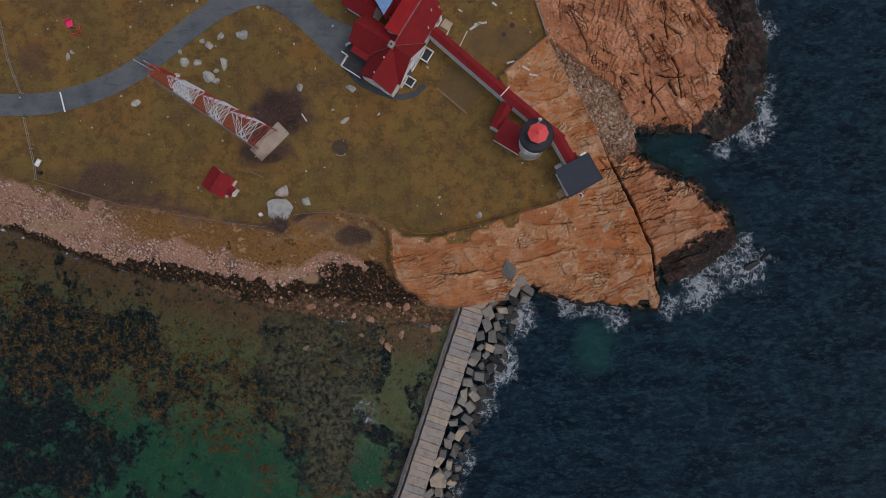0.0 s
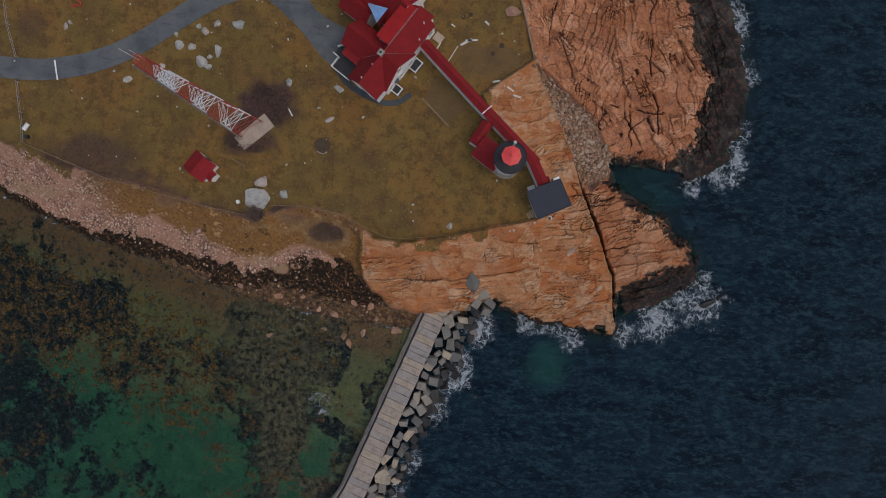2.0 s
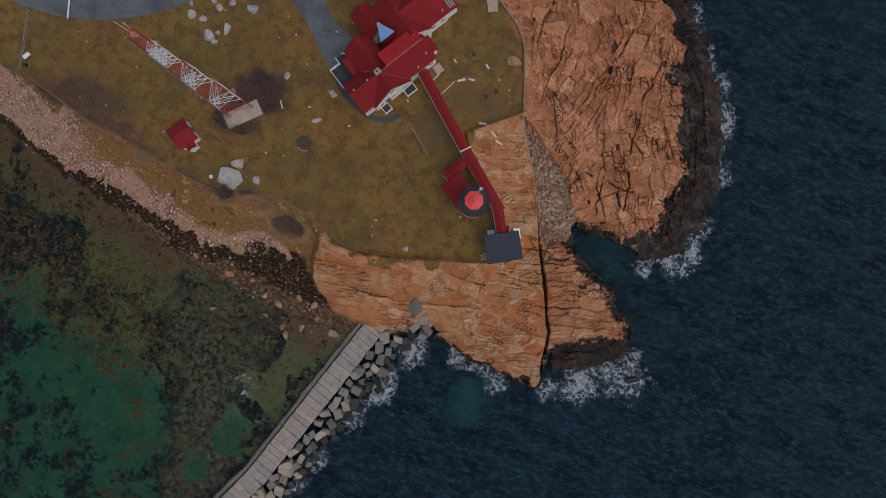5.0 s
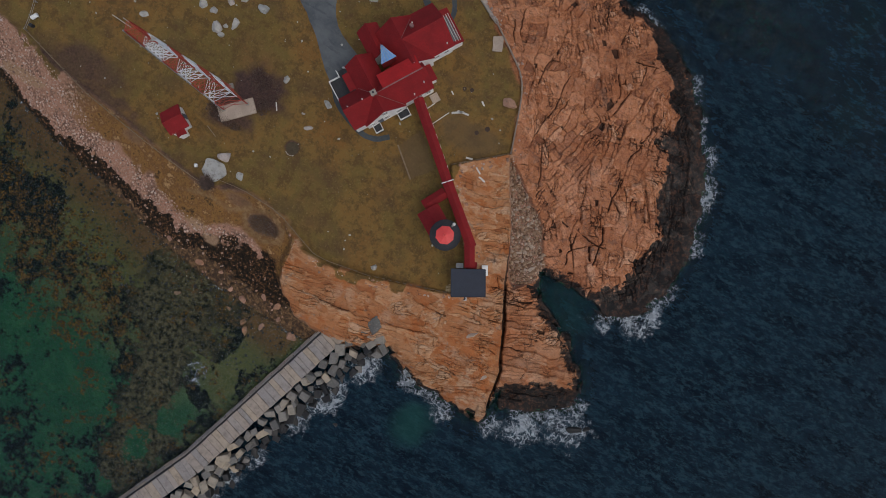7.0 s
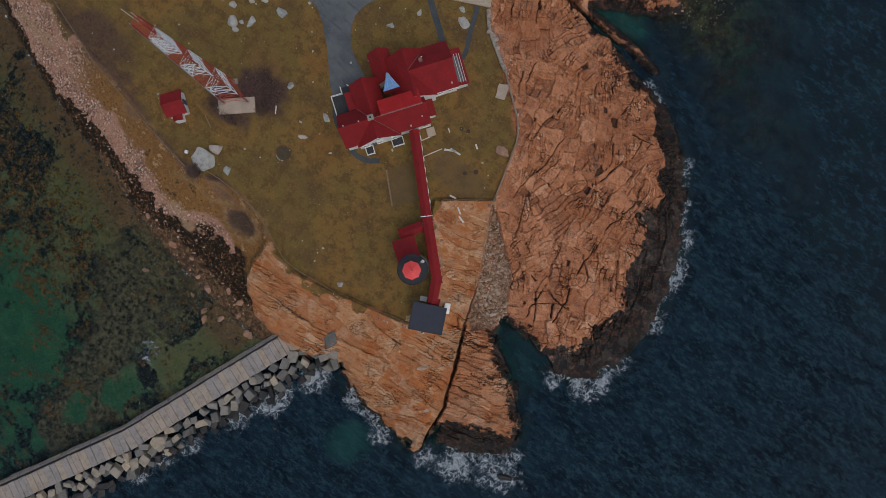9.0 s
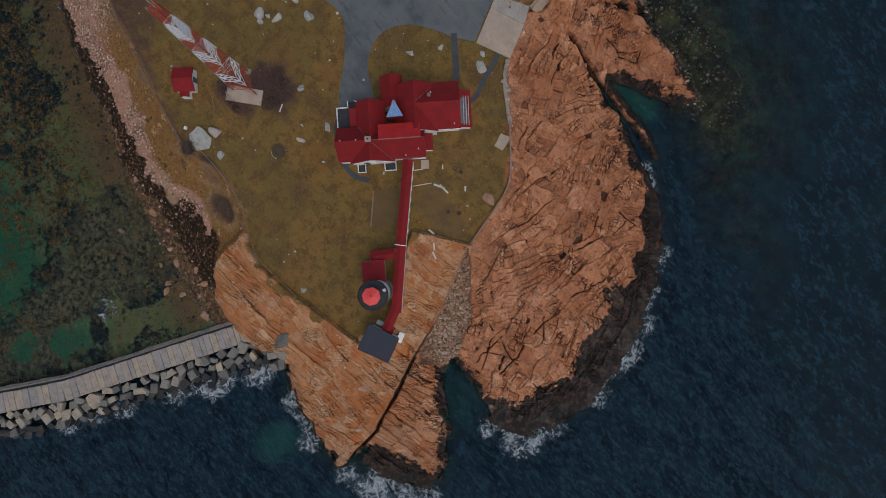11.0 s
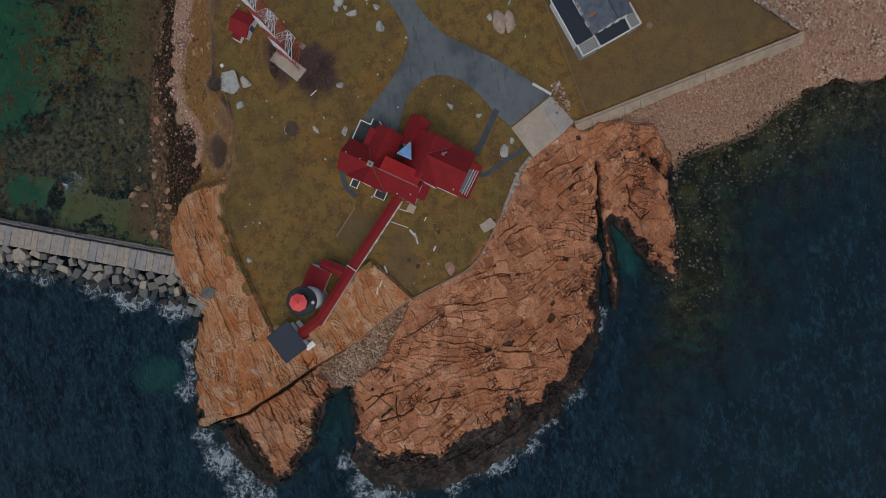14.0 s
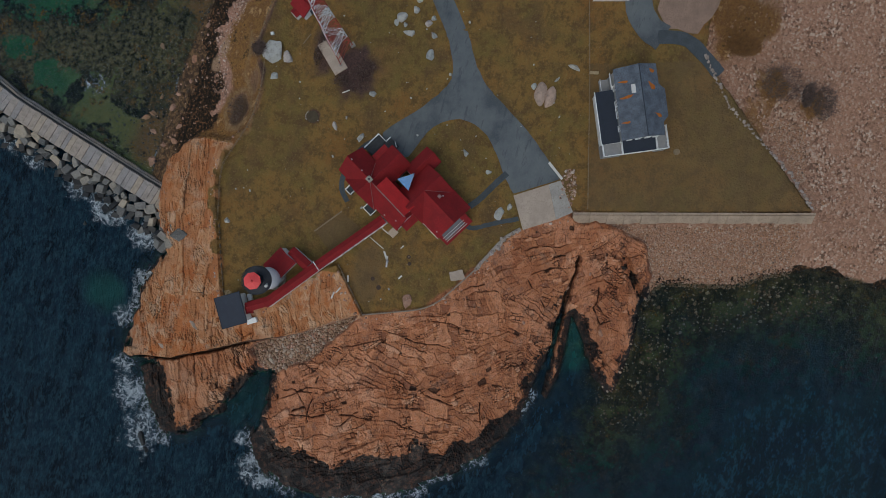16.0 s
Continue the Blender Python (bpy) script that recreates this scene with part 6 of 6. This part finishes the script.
# riprap tipped along the sea side
rnd = random.Random(11)
rip = []
for i in range(14):
    bm = bmesh.new()
    add_box(bm, -0.5, -0.5, -0.5, 0.5, 0.5, 0.5)
    for v in bm.verts:
        v.co *= rnd.uniform(0.78, 1.2)
        v.co += Vector((rnd.uniform(-0.12, 0.12), rnd.uniform(-0.12, 0.12), rnd.uniform(-0.08, 0.08)))
    bmesh.ops.bevel(bm, geom=list(bm.edges), offset=0.07, segments=1, affect="EDGES")
    rip.append(bpy.data.meshes.new("riprap_block"))
    bm.to_mesh(rip[-1])
    bm.free()
    rip[-1].materials.append(RIPRAP)


def riprap(x, y, z, size, wet=False):
    ob = new("riprap_block", rip[rnd.randrange(14)])
    ob.matrix_world = pose(x, y, z, rnd.uniform(-15, 15), rnd.uniform(-15, 15), rnd.uniform(0, 360)) @ Matrix.Diagonal((size * rnd.uniform(0.8, 1.25), size * rnd.uniform(0.6, 0.95), size * rnd.uniform(0.6, 0.85), 1))
    if wet:
        ob.material_slots[0].link = "OBJECT"
        ob.material_slots[0].material = WETSTONE
        return tagged(ob, "wet black granite block at the water's edge", "stone block", "riprap blocks")
    return tagged(ob, "rough grey granite block tipped against the breakwater", "stone block", "riprap blocks")


d = -1.5
while d < 82:
    p, a = along(MOLE, max(0.0, d))
    s = Vector((math.cos(radians(a + 90)), math.sin(radians(a + 90)), 0))
    rows = 4 if d < 14 else 3
    for k in range(rows):
        o = 2.75 + k * 1.5 + rnd.uniform(-0.3, 0.3)
        q = p + s * o + Vector((math.cos(radians(a)), math.sin(radians(a)), 0)) * rnd.uniform(-0.5, 0.5)
        riprap(q.x, q.y, BW_TOP - 0.55 - 0.66 * k + rnd.uniform(-0.35, 0.3), rnd.uniform(1.15, 1.95), wet=k >= 2 and rnd.random() < 0.65)
    d += 1.72
for x, y, z, size in ((6.6, -4.6, -2.6, 2.6), (8.6, -6.6, -3.4, 1.8), (10.0, -8.0, -4.3, 1.7), (7.6, -8.2, -3.9, 1.8), (9.4, -9.6, -4.9, 1.6), (5.6, -6.4, -3.2, 1.7), (6.9, -6.6, -3.3, 1.5)):
    riprap(x, y, z, size)
wet_rnd = random.Random(12)
d = 2.0
while d < 80:
    p, a = along(MOLE, d)
    s = Vector((math.cos(radians(a + 90)), math.sin(radians(a + 90)), 0))
    q = p + s * (6.6 + wet_rnd.uniform(-0.6, 0.9))
    mesh = rip[wet_rnd.randrange(14)]
    ob = new("riprap_block", mesh)
    ob.matrix_world = pose(q.x, q.y, SEA - 0.25 + wet_rnd.uniform(-0.3, 0.25), wet_rnd.uniform(-25, 25), wet_rnd.uniform(-25, 25), wet_rnd.uniform(0, 360)) @ Matrix.Diagonal((1.5, 1.2, 1.0, 1))
    ob.material_slots[0].link = "OBJECT"
    ob.material_slots[0].material = WETSTONE
    tagged(ob, "wet black granite block at the water's edge", "stone block", "riprap blocks")
    d += 2.3


# ---------------------------------------------------------------- loose stones in masses
def stone_field(name, count, bounds, keep, low, high, material, label, seed, sink=0.35):
    """Many small stones as one mesh, set on the ground where keep() allows."""
    r = np.random.RandomState(seed)
    x0, x1, y0, y1 = bounds
    px, py = r.uniform(x0, x1, count * 12), r.uniform(y0, y1, count * 12)
    z, m = land_height(px, py)
    ok = np.flatnonzero(keep(px, py, z, m))[:count]
    px, py, z = px[ok], py[ok], z[ok]
    bm = bmesh.new()
    bmesh.ops.create_icosphere(bm, subdivisions=1, radius=1.0)
    base = np.array([v.co[:] for v in bm.verts])
    tris = np.array([[v.index for v in f.verts] for f in bm.faces])
    bm.free()
    k = len(px)
    size = low * (high / low) ** (r.rand(k) ** 2.2)
    shape = base[None] * (1 + r.uniform(-0.28, 0.28, (k, len(base), 1)))
    shape = shape * np.stack([np.ones(k), r.uniform(0.6, 1.0, k), r.uniform(0.4, 0.7, k)], 1)[:, None] * (size / 2)[:, None, None]
    t = r.uniform(0, 2 * np.pi, k)
    c, s = np.cos(t)[:, None], np.sin(t)[:, None]
    co = np.stack([shape[..., 0] * c - shape[..., 1] * s + px[:, None], shape[..., 0] * s + shape[..., 1] * c + py[:, None], shape[..., 2] + (z + size * (0.28 - sink * 0.5))[:, None]], -1).reshape(-1, 3)
    faces = (tris[None] + (np.arange(k) * len(base))[:, None, None]).reshape(-1, 3)
    mesh = bpy.data.meshes.new(name)
    mesh.vertices.add(len(co))
    mesh.vertices.foreach_set("co", co.ravel().astype(np.float32))
    mesh.loops.add(faces.size)
    mesh.loops.foreach_set("vertex_index", faces.ravel().astype(np.int32))
    mesh.polygons.add(len(faces))
    mesh.polygons.foreach_set("loop_start", np.arange(0, faces.size, 3, dtype=np.int32))
    mesh.polygons.foreach_set("loop_total", np.full(len(faces), 3, np.int32))
    mesh.update(calc_edges=True)
    mesh.materials.append(material)
    return tagged(new(name, mesh), label, "stones", kind="stuff")


stone_field("gully_cobbles", 1500, (12, 29, 11, 32), lambda x, y, z, m: m["stones"] > 0.55, 0.25, 0.95, TAN_COBBLE, "tan and grey cobbles filling the gully", 1)
stone_field("beach_cobbles", 10000, (-40, 8, 64, 135), lambda x, y, z, m: (m["north"] > 0.6) & (m["dw"] > -0.8) & (m["dl"] > 2.4) & (y - 0.2 * x < 110), 0.18, 0.48, NORTH_COBBLE, "pink granite cobbles on the north beach", 2)
stone_field("beach_stones", 2200, (-62, -6, 84, 135), lambda x, y, z, m: (m["north"] > 0.6) & (m["dw"] > 0.5) & (m["dl"] > 1.0), 0.14, 0.75, NORTH_COBBLE, "larger orange stones strewn over the shingle", 3)
stone_field("shore_shingle", 2600, (-82, -12, -16, 12), lambda x, y, z, m: (m["west"] > 0.6) & (m["dw"] > 1.0) & (m["dl"] > 0.6) & (m["dw"] / (m["dw"] + m["dl"]) > np.interp(x, [-80, -62, -50, -30, -14], [0.1, 0.14, 0.28, 0.42, 0.62])) & (m["dw"] / (m["dw"] + m["dl"]) < np.interp(x, [-64, -52], [0.95, 0.58])), 0.14, 0.5, COBBLE, "pink shingle and stones along the bay shore", 4)
stone_field("lawn_stones", 200, (-75, 12, 4, 62), lambda x, y, z, m: m["dl"] < -0.8, 0.10, 0.62, BOULDER, "small pale stones lying in the grass", 5)
stone_field("ledge_rubble", 260, (-16, 24, -8, 70), lambda x, y, z, m: (m["dl"] > 0.2) & (m["dl"] < 1.8) & (m["rock"] > 0.5), 0.2, 0.8, COBBLE, "broken stones along the ledge's upper edge", 6)
stone_field("shelf_stones", 600, (-16, 22, 78, 118), lambda x, y, z, m: (x > -14) & (m["dw"] < 0.8) & (m["dw"] > -9), 0.3, 0.8, TAN_COBBLE, "greenish tan stones under the shallow water off the north beach", 8)
stone_field("wrack_stones", 260, (-60, -8, -18, 0), lambda x, y, z, m: (m["west"] > 0.6) & (m["dw"] > 0.0) & (m["dw"] / (m["dw"] + m["dl"]) < 0.5), 0.15, 0.6, COBBLE, "orange and grey stones lying in the black wrack", 9)
stone_field("pad_rubble", 320, (-24, -13, 59, 66), lambda x, y, z, m: (np.hypot((x + 18.2) / 4.0, (y - 62.6 - 0.1 * (x + 18)) / 1.5) < 1), 0.15, 0.7, COBBLE, "loose rubble beside the concrete landing", 10)
stone_field("shallows_stones", 900, (-70, -4, -32, 0), lambda x, y, z, m: (m["west"] > 0.5) & (m["dw"] < 0.5) & (m["dw"] > -12) & (z < SEA + 0.6), 0.2, 0.8, WETSTONE, "dark weedy stones in the shallows", 7)


# ---------------------------------------------------------------- walls and fences
PATH_STONE = plain("stained_concrete", (0.27, 0.215, 0.165), 0.9, vary=0.3, scale=0.8, dirt=(0.16, 0.115, 0.080))


def low_wall(line, width, height, material, label, depth=0.6):
    pts = strip(line, width / 2, 3, 0.03)
    return tagged(part("boundary_wall", prism(pts, -depth, height), material), label, "wall", kind="structure")


low_wall([(12.4, 32.1), (10.6, 37.4), (8.9, 42.2), (7.0, 44.8), (4.0, 46.9), (-0.4, 49.9)], 0.24, 0.30, PATH_STONE, "low weathered concrete wall along the granite ledge")
low_wall([(-0.4, 49.9), (-4.0, 51.8), (-7.3, 53.6), (-9.5, 56.0)], 0.5, 0.2, GREY_CONCRETE, "broken low stone wall above the ledge")
low_wall([(16.0, 7.0), (12.0, 5.7), (8.5, 4.55), (2.0, 2.6)], 0.16, 0.15, TIMBER, "low timber kerb between lawn and ledge")
low_wall([(4.6, 25.7), (8.4, 28.9), (12.3, 32.1)], 0.18, 0.25, TIMBER, "weathered timber edging above the ledge")
stone_rnd = random.Random(21)
broken = thing("rubble_wall", pose(0, 0, 0), "tumbled stone wall along the lawn's edge", "wall", kind="structure")
far_wall = thing("field_wall", pose(0, 0, 0), "dry stone wall between lawn and shingle", "wall", kind="structure")
for parent, line, gap, size in ((broken, [(-0.4, 50.1), (-4.0, 52.0), (-7.3, 53.8), (-9.3, 56.0)], 0.42, 0.8), (far_wall, [(-47.2, 80.4), (-39.4, 86.6), (-34.5, 93.9), (-30.3, 100.0), (-24.9, 105.6)], 0.34, 0.55)):
    total = sum(math.dist(a, b) for a, b in zip(line, line[1:]))
    meshes = [rock_mesh("stone", (0.5, 0.42, 0.35), 200 + i, 0.6, 1) for i in range(6)]
    for mm in meshes:
        mm.materials.append(WALLSTONE)
    d = 0.0
    while d < total:
        p, a = along(line, d)
        ob = new("stone", meshes[stone_rnd.randrange(6)])
        ob.parent = parent
        k = size * stone_rnd.uniform(0.6, 1.5)
        ob.matrix_world = pose(p.x + stone_rnd.uniform(-0.25, 0.25), p.y + stone_rnd.uniform(-0.25, 0.25), 0.05 + stone_rnd.uniform(-0.1, 0.15), 0, 0, stone_rnd.uniform(0, 360)) @ Matrix.Diagonal((k, k, k, 1))
        d += gap * stone_rnd.uniform(0.7, 1.4)
SEAWALL = plain("sandy_concrete", (0.37, 0.28, 0.20), 0.9, vary=0.25, scale=0.5, dirt=(0.26, 0.185, 0.13))
sea_wall = thing("sea_wall", pose(0, 0, 0), "weathered concrete sea wall with a sloping foot", "wall", kind="structure")
for i in range(14):
    f0, f1 = i / 14, (i + 1) / 14 - 0.001
    a, b = Vector((-14.6, 64.5, 0)).lerp(Vector((-24.7, 106.0, 0)), f0), Vector((-14.6, 64.5, 0)).lerp(Vector((-24.7, 106.0, 0)), f1)
    o = Vector((0.972, 0.236, 0))
    h = 0.12 + stone_rnd.uniform(-0.03, 0.03)
    part("coping", prism([(q.x, q.y) for q in (a, b, b + o * 0.4, a + o * 0.4)], -1.0, h), SEAWALL, sea_wall)
    z = Vector((0, 0, 1))
    part("sloping_foot", slab([a + o * 0.5 - z * 0.15, b + o * 0.5 - z * 0.15, b + o * (1.9 + stone_rnd.uniform(-0.2, 0.2)) - z * 1.35, a + o * (1.9 + stone_rnd.uniform(-0.2, 0.2)) - z * 1.35], 0.4), SEAWALL, sea_wall)
boulder(-24.2, 104.2, 1.3, 1.2, 0.6, 0, 77, label="round boulder at the sea wall's corner", group="")


def fence(line, gap, height, label, material, rails=(0.45, 0.85), r=0.05):
    fen = thing("fence", pose(0, 0, 0), label, "fence")
    total = sum(math.dist(a, b) for a, b in zip(line, line[1:]))
    n = int(total / gap)
    posts = [along(line, total * i / n)[0] for i in range(n + 1)]
    for p in posts:
        part("post", bar((p.x, p.y, -0.2), (p.x, p.y, height), r * 1.3, 6), material, fen)
    for p, q in zip(posts, posts[1:]):
        for z in rails:
            part("rail", bar((p.x, p.y, z), (q.x, q.y, z), r * 0.7, 5), material, fen)


fence([(2.0, 2.6), (-7.4, 0.9), (-11.5, 2.3), (-16.9, 4.3), (-24.1, 4.6), (-28.4, 4.0)], 2.4, 0.95, "weathered post and rail fence along the bank", TIMBER)
fence([(-31.5, 2.2), (-36.0, 2.6), (-45.1, 3.9), (-55.3, 5.7), (-69.5, 9.9)], 2.8, 0.9, "sagging grey fence along the shore bank", TIMBER)
fence([(-75.7, 37.2), (-73.9, 28.9), (-71.9, 23.8)], 2.4, 1.0, "weathered wire fence beside the lane", GREYWOOD)
fence([(-71.4, 19.8), (-69.8, 12.5), (-69.5, 9.9)], 2.4, 1.0, "weathered wire fence running to the shore", GREYWOOD)
fence([(-52.1, 58.0), (-37.4, 61.7), (-15.8, 66.7)], 2.6, 0.9, "dark wooden boundary fence across the lawn", TIMBER)


# ---------------------------------------------------------------- small things on the lawn
def plank(x0, y0, x1, y1, w, material=BLEACHED, label="bleached board lying on the grass", z=0.0):
    n = math.hypot(x1 - x0, y1 - y0)
    ob = part("plank", box(-n / 2, -w / 2, 0, n / 2, w / 2, 0.09, 0.01), material)
    ob.matrix_world = pose((x0 + x1) / 2, (y0 + y1) / 2, z, 0, 0, math.degrees(math.atan2(y1 - y0, x1 - x0)))
    return tagged(ob, label, "board", "driftwood boards")


for x0, y0, x1, y1, w in ((-4.2, 30.7, -2.9, 33.3, 0.16), (-1.6, 30.0, -0.1, 33.0, 0.14), (0.3, 33.2, 2.0, 34.3, 0.35), (1.0, 34.0, 3.0, 34.3, 0.3), (3.8, 37.4, 4.5, 36.9, 0.3), (-1.5, 36.4, -0.9, 36.0, 0.2), (5.9, 26.8, 7.6, 28.0, 0.22), (6.1, 27.9, 7.3, 28.2, 0.3), (9.9, 30.0, 10.9, 30.5, 0.28), (-26.4, 20.2, -25.6, 19.0, 0.2)):
    plank(x0, y0, x1, y1, w)
plank(8.0, 27.5, 9.6, 26.6, 0.25, z=ground_z(8.8, 27) + 0.05)
plank(9.6, 26.2, 10.9, 25.9, 0.3, z=ground_z(10, 26) + 0.05)
plank(-4.9, 24.1, -0.2, 20.1, 0.26, TIMBER, "weathered timber edging beam in the grass")
RUSTED = plain("rusted_iron", (0.055, 0.032, 0.022), 0.8, vary=0.3, scale=4.0)
well = thing("sunken_pit", pose(-20.2, 14.8, -0.04), "dark sunken pit with a broken stone rim", "pit")
part("pit_floor", prism(wavy([(1.1 * math.cos(i), 1.1 * math.sin(i)) for i in np.arange(0, 6.2, 0.45)], 0.3, 0.1, 4), -0.1, 0.05), plain("peaty_soil", (0.075, 0.056, 0.032), 0.95), well)
for i in range(4):
    a = radians(-120 + i * 20)
    mm = rock_mesh("rim_stone", (0.26, 0.12, 0.14), 300 + i, 0.6, 1)
    mm.materials.append(GREY_CONCRETE)
    ob = new("rim_stone", mm)
    ob.parent = well
    ob.matrix_local = pose(1.25 * math.cos(a), 1.25 * math.sin(a), 0.0, 0, 0, math.degrees(a) + 90)
for x, y, r_, hole in ((0.2, 37.8, 0.34, True), (1.4, 38.2, 0.34, False), (5.6, 32.4, 0.36, False), (6.9, 33.8, 0.42, False)):
    cover = thing("manhole_cover", pose(x, y, 0), "dark round cover set in the grass", "cover", "round covers in the lawn")
    part("lid", bar((0, 0, -0.1), (0, 0, 0.05), r_, 20), RUSTED, cover)
    if hole:
        part("plug", bar((0, 0, 0.05), (0, 0, 0.12), r_ * 0.4, 12), TIMBER, cover)
seat = thing("lawn_chair", pose(-63.9, 34.8, 0, 0, 0, 15), "bright pink plastic lawn chair", "chair")
part("seat", box(-0.55, -0.55, 0.4, 0.55, 0.55, 0.5, 0.05), PINK, seat)
part("backrest", box(-0.55, 0.45, 0.5, 0.55, 0.58, 1.2, 0.05), PINK, seat)
for x in (-0.45, 0.45):
    for y in (-0.45, 0.45):
        part("leg", bar((x, y, 0), (x, y, 0.42), 0.05, 6), PINK, seat)
frame_t = thing("bench_frame", pose(-62.7, 33.5, 0, 0, 0, 10), "scarlet tubular bench frame on the grass", "bench")
for a, b in (((-0.9, -0.5, 0.5), (0.7, -0.5, 0.5)), ((0.7, -0.5, 0.5), (0.7, 0.8, 0.7)), ((-0.9, -0.2, 0.45), (0.3, -0.2, 0.45)), ((0.45, 0.7, 0.9), (0.45, -0.1, 0.5)), ((-0.9, -0.5, 0), (-0.9, -0.5, 0.5)), ((0.7, -0.5, 0), (0.7, -0.5, 0.5)), ((0.7, 0.8, 0), (0.7, 0.8, 0.7))):
    part("tube", bar(a, b, 0.06, 6), SCARLET, frame_t)
tank = thing("gas_tank", pose(-69.2, 12.6, 0, 0, 0, 60), "small white gas tank by the fence", "tank")
part("cylinder", bar((-0.6, 0, 0.5), (0.6, 0, 0.5), 0.35, 14), WHITE, tank)
for x in (-0.4, 0.4):
    part("foot", box(x - 0.06, -0.3, 0, x + 0.06, 0.3, 0.22), GREY_CONCRETE, tank)
tagged(part("fuel_drum", bar((0, 0, 0), (0, 0, 0.85), 0.3, 16), BLACK), "black fuel drum beside the fence", "drum").matrix_world = pose(-69.0, 11.0, -0.1)
tagged(part("marker_stone", box(-0.25, -0.3, 0, 0.25, 0.3, 0.6, 0.08), WHITE), "white painted marker stone on the lawn", "stone").matrix_world = pose(-33.0, 4.2, -0.05, 0, 0, 30)


# ---------------------------------------------------------------- bare brush
def thicket(name, spots, count, height, material, label, seed, spread=0.5):
    """Leafless brambles: many thin leaning stalks as one mesh."""
    r = random.Random(seed)
    bm = bmesh.new()
    for _ in range(count):
        cx, cy, rx, ry = r.choice(spots)
        t, q = r.uniform(0, 2 * math.pi), math.sqrt(r.random())
        x, y = cx + rx * q * math.cos(t), cy + ry * q * math.sin(t)
        z = 0.0
        h = height * r.uniform(0.5, 1.1)
        dx, dy = r.gauss(0, spread) * h, r.gauss(0, spread) * h
        a, b, c = Vector((x, y, z)), Vector((x + dx * 0.4, y + dy * 0.4, z + h * 0.7)), Vector((x + dx, y + dy, z + h))
        w = Vector((-dy, dx, 0)).normalized() * 0.03 if dx or dy else Vector((0.03, 0, 0))
        va = [bm.verts.new(p) for p in (a - w, a + w, b + w * 0.8, b - w * 0.8, c)]
        bm.faces.new(va[:4])
        bm.faces.new((va[3], va[2], va[4]))
    return tagged(part(name, bm, material), label, "shrubs", kind="stuff")


thicket("bramble_thicket", [(-28.6, 21.0, 2.4, 2.2), (-30.5, 22.2, 2.0, 1.6), (-34.8, 14.0, 1.6, 1.2), (-27.8, 18.3, 1.2, 1.4), (-31.5, 13.2, 2.2, 0.8)], 1500, 0.6, TWIG, "leafless purple-brown brambles round the tower base", 31)
thicket("bank_brush", [(-18.4, 0.8, 2.6, 1.4)], 450, 0.5, TWIG, "bare dark brush in a hollow of the bank", 32)
thicket("shore_brush", [(-45.5, 94.5, 3.2, 3.6), (-43.8, 102.6, 3.0, 2.0), (-44.5, 99.5, 2.2, 1.0)], 2600, 1.2, TWIG, "leafless grey bushes on the shingle", 33)
thicket("reed_bed", [(-56.0, 86.0, 6.5, 5.5), (-50.5, 86.5, 2.0, 3.0)], 4200, 1.1, RUSSET, "russet dead reeds behind the beach", 34, 0.35)
thicket("boulder_shrub", [(-29.9, 2.5, 1.1, 1.0)], 1600, 0.9, TWIG, "brown bare shrub against the largest boulder", 35, 0.6)
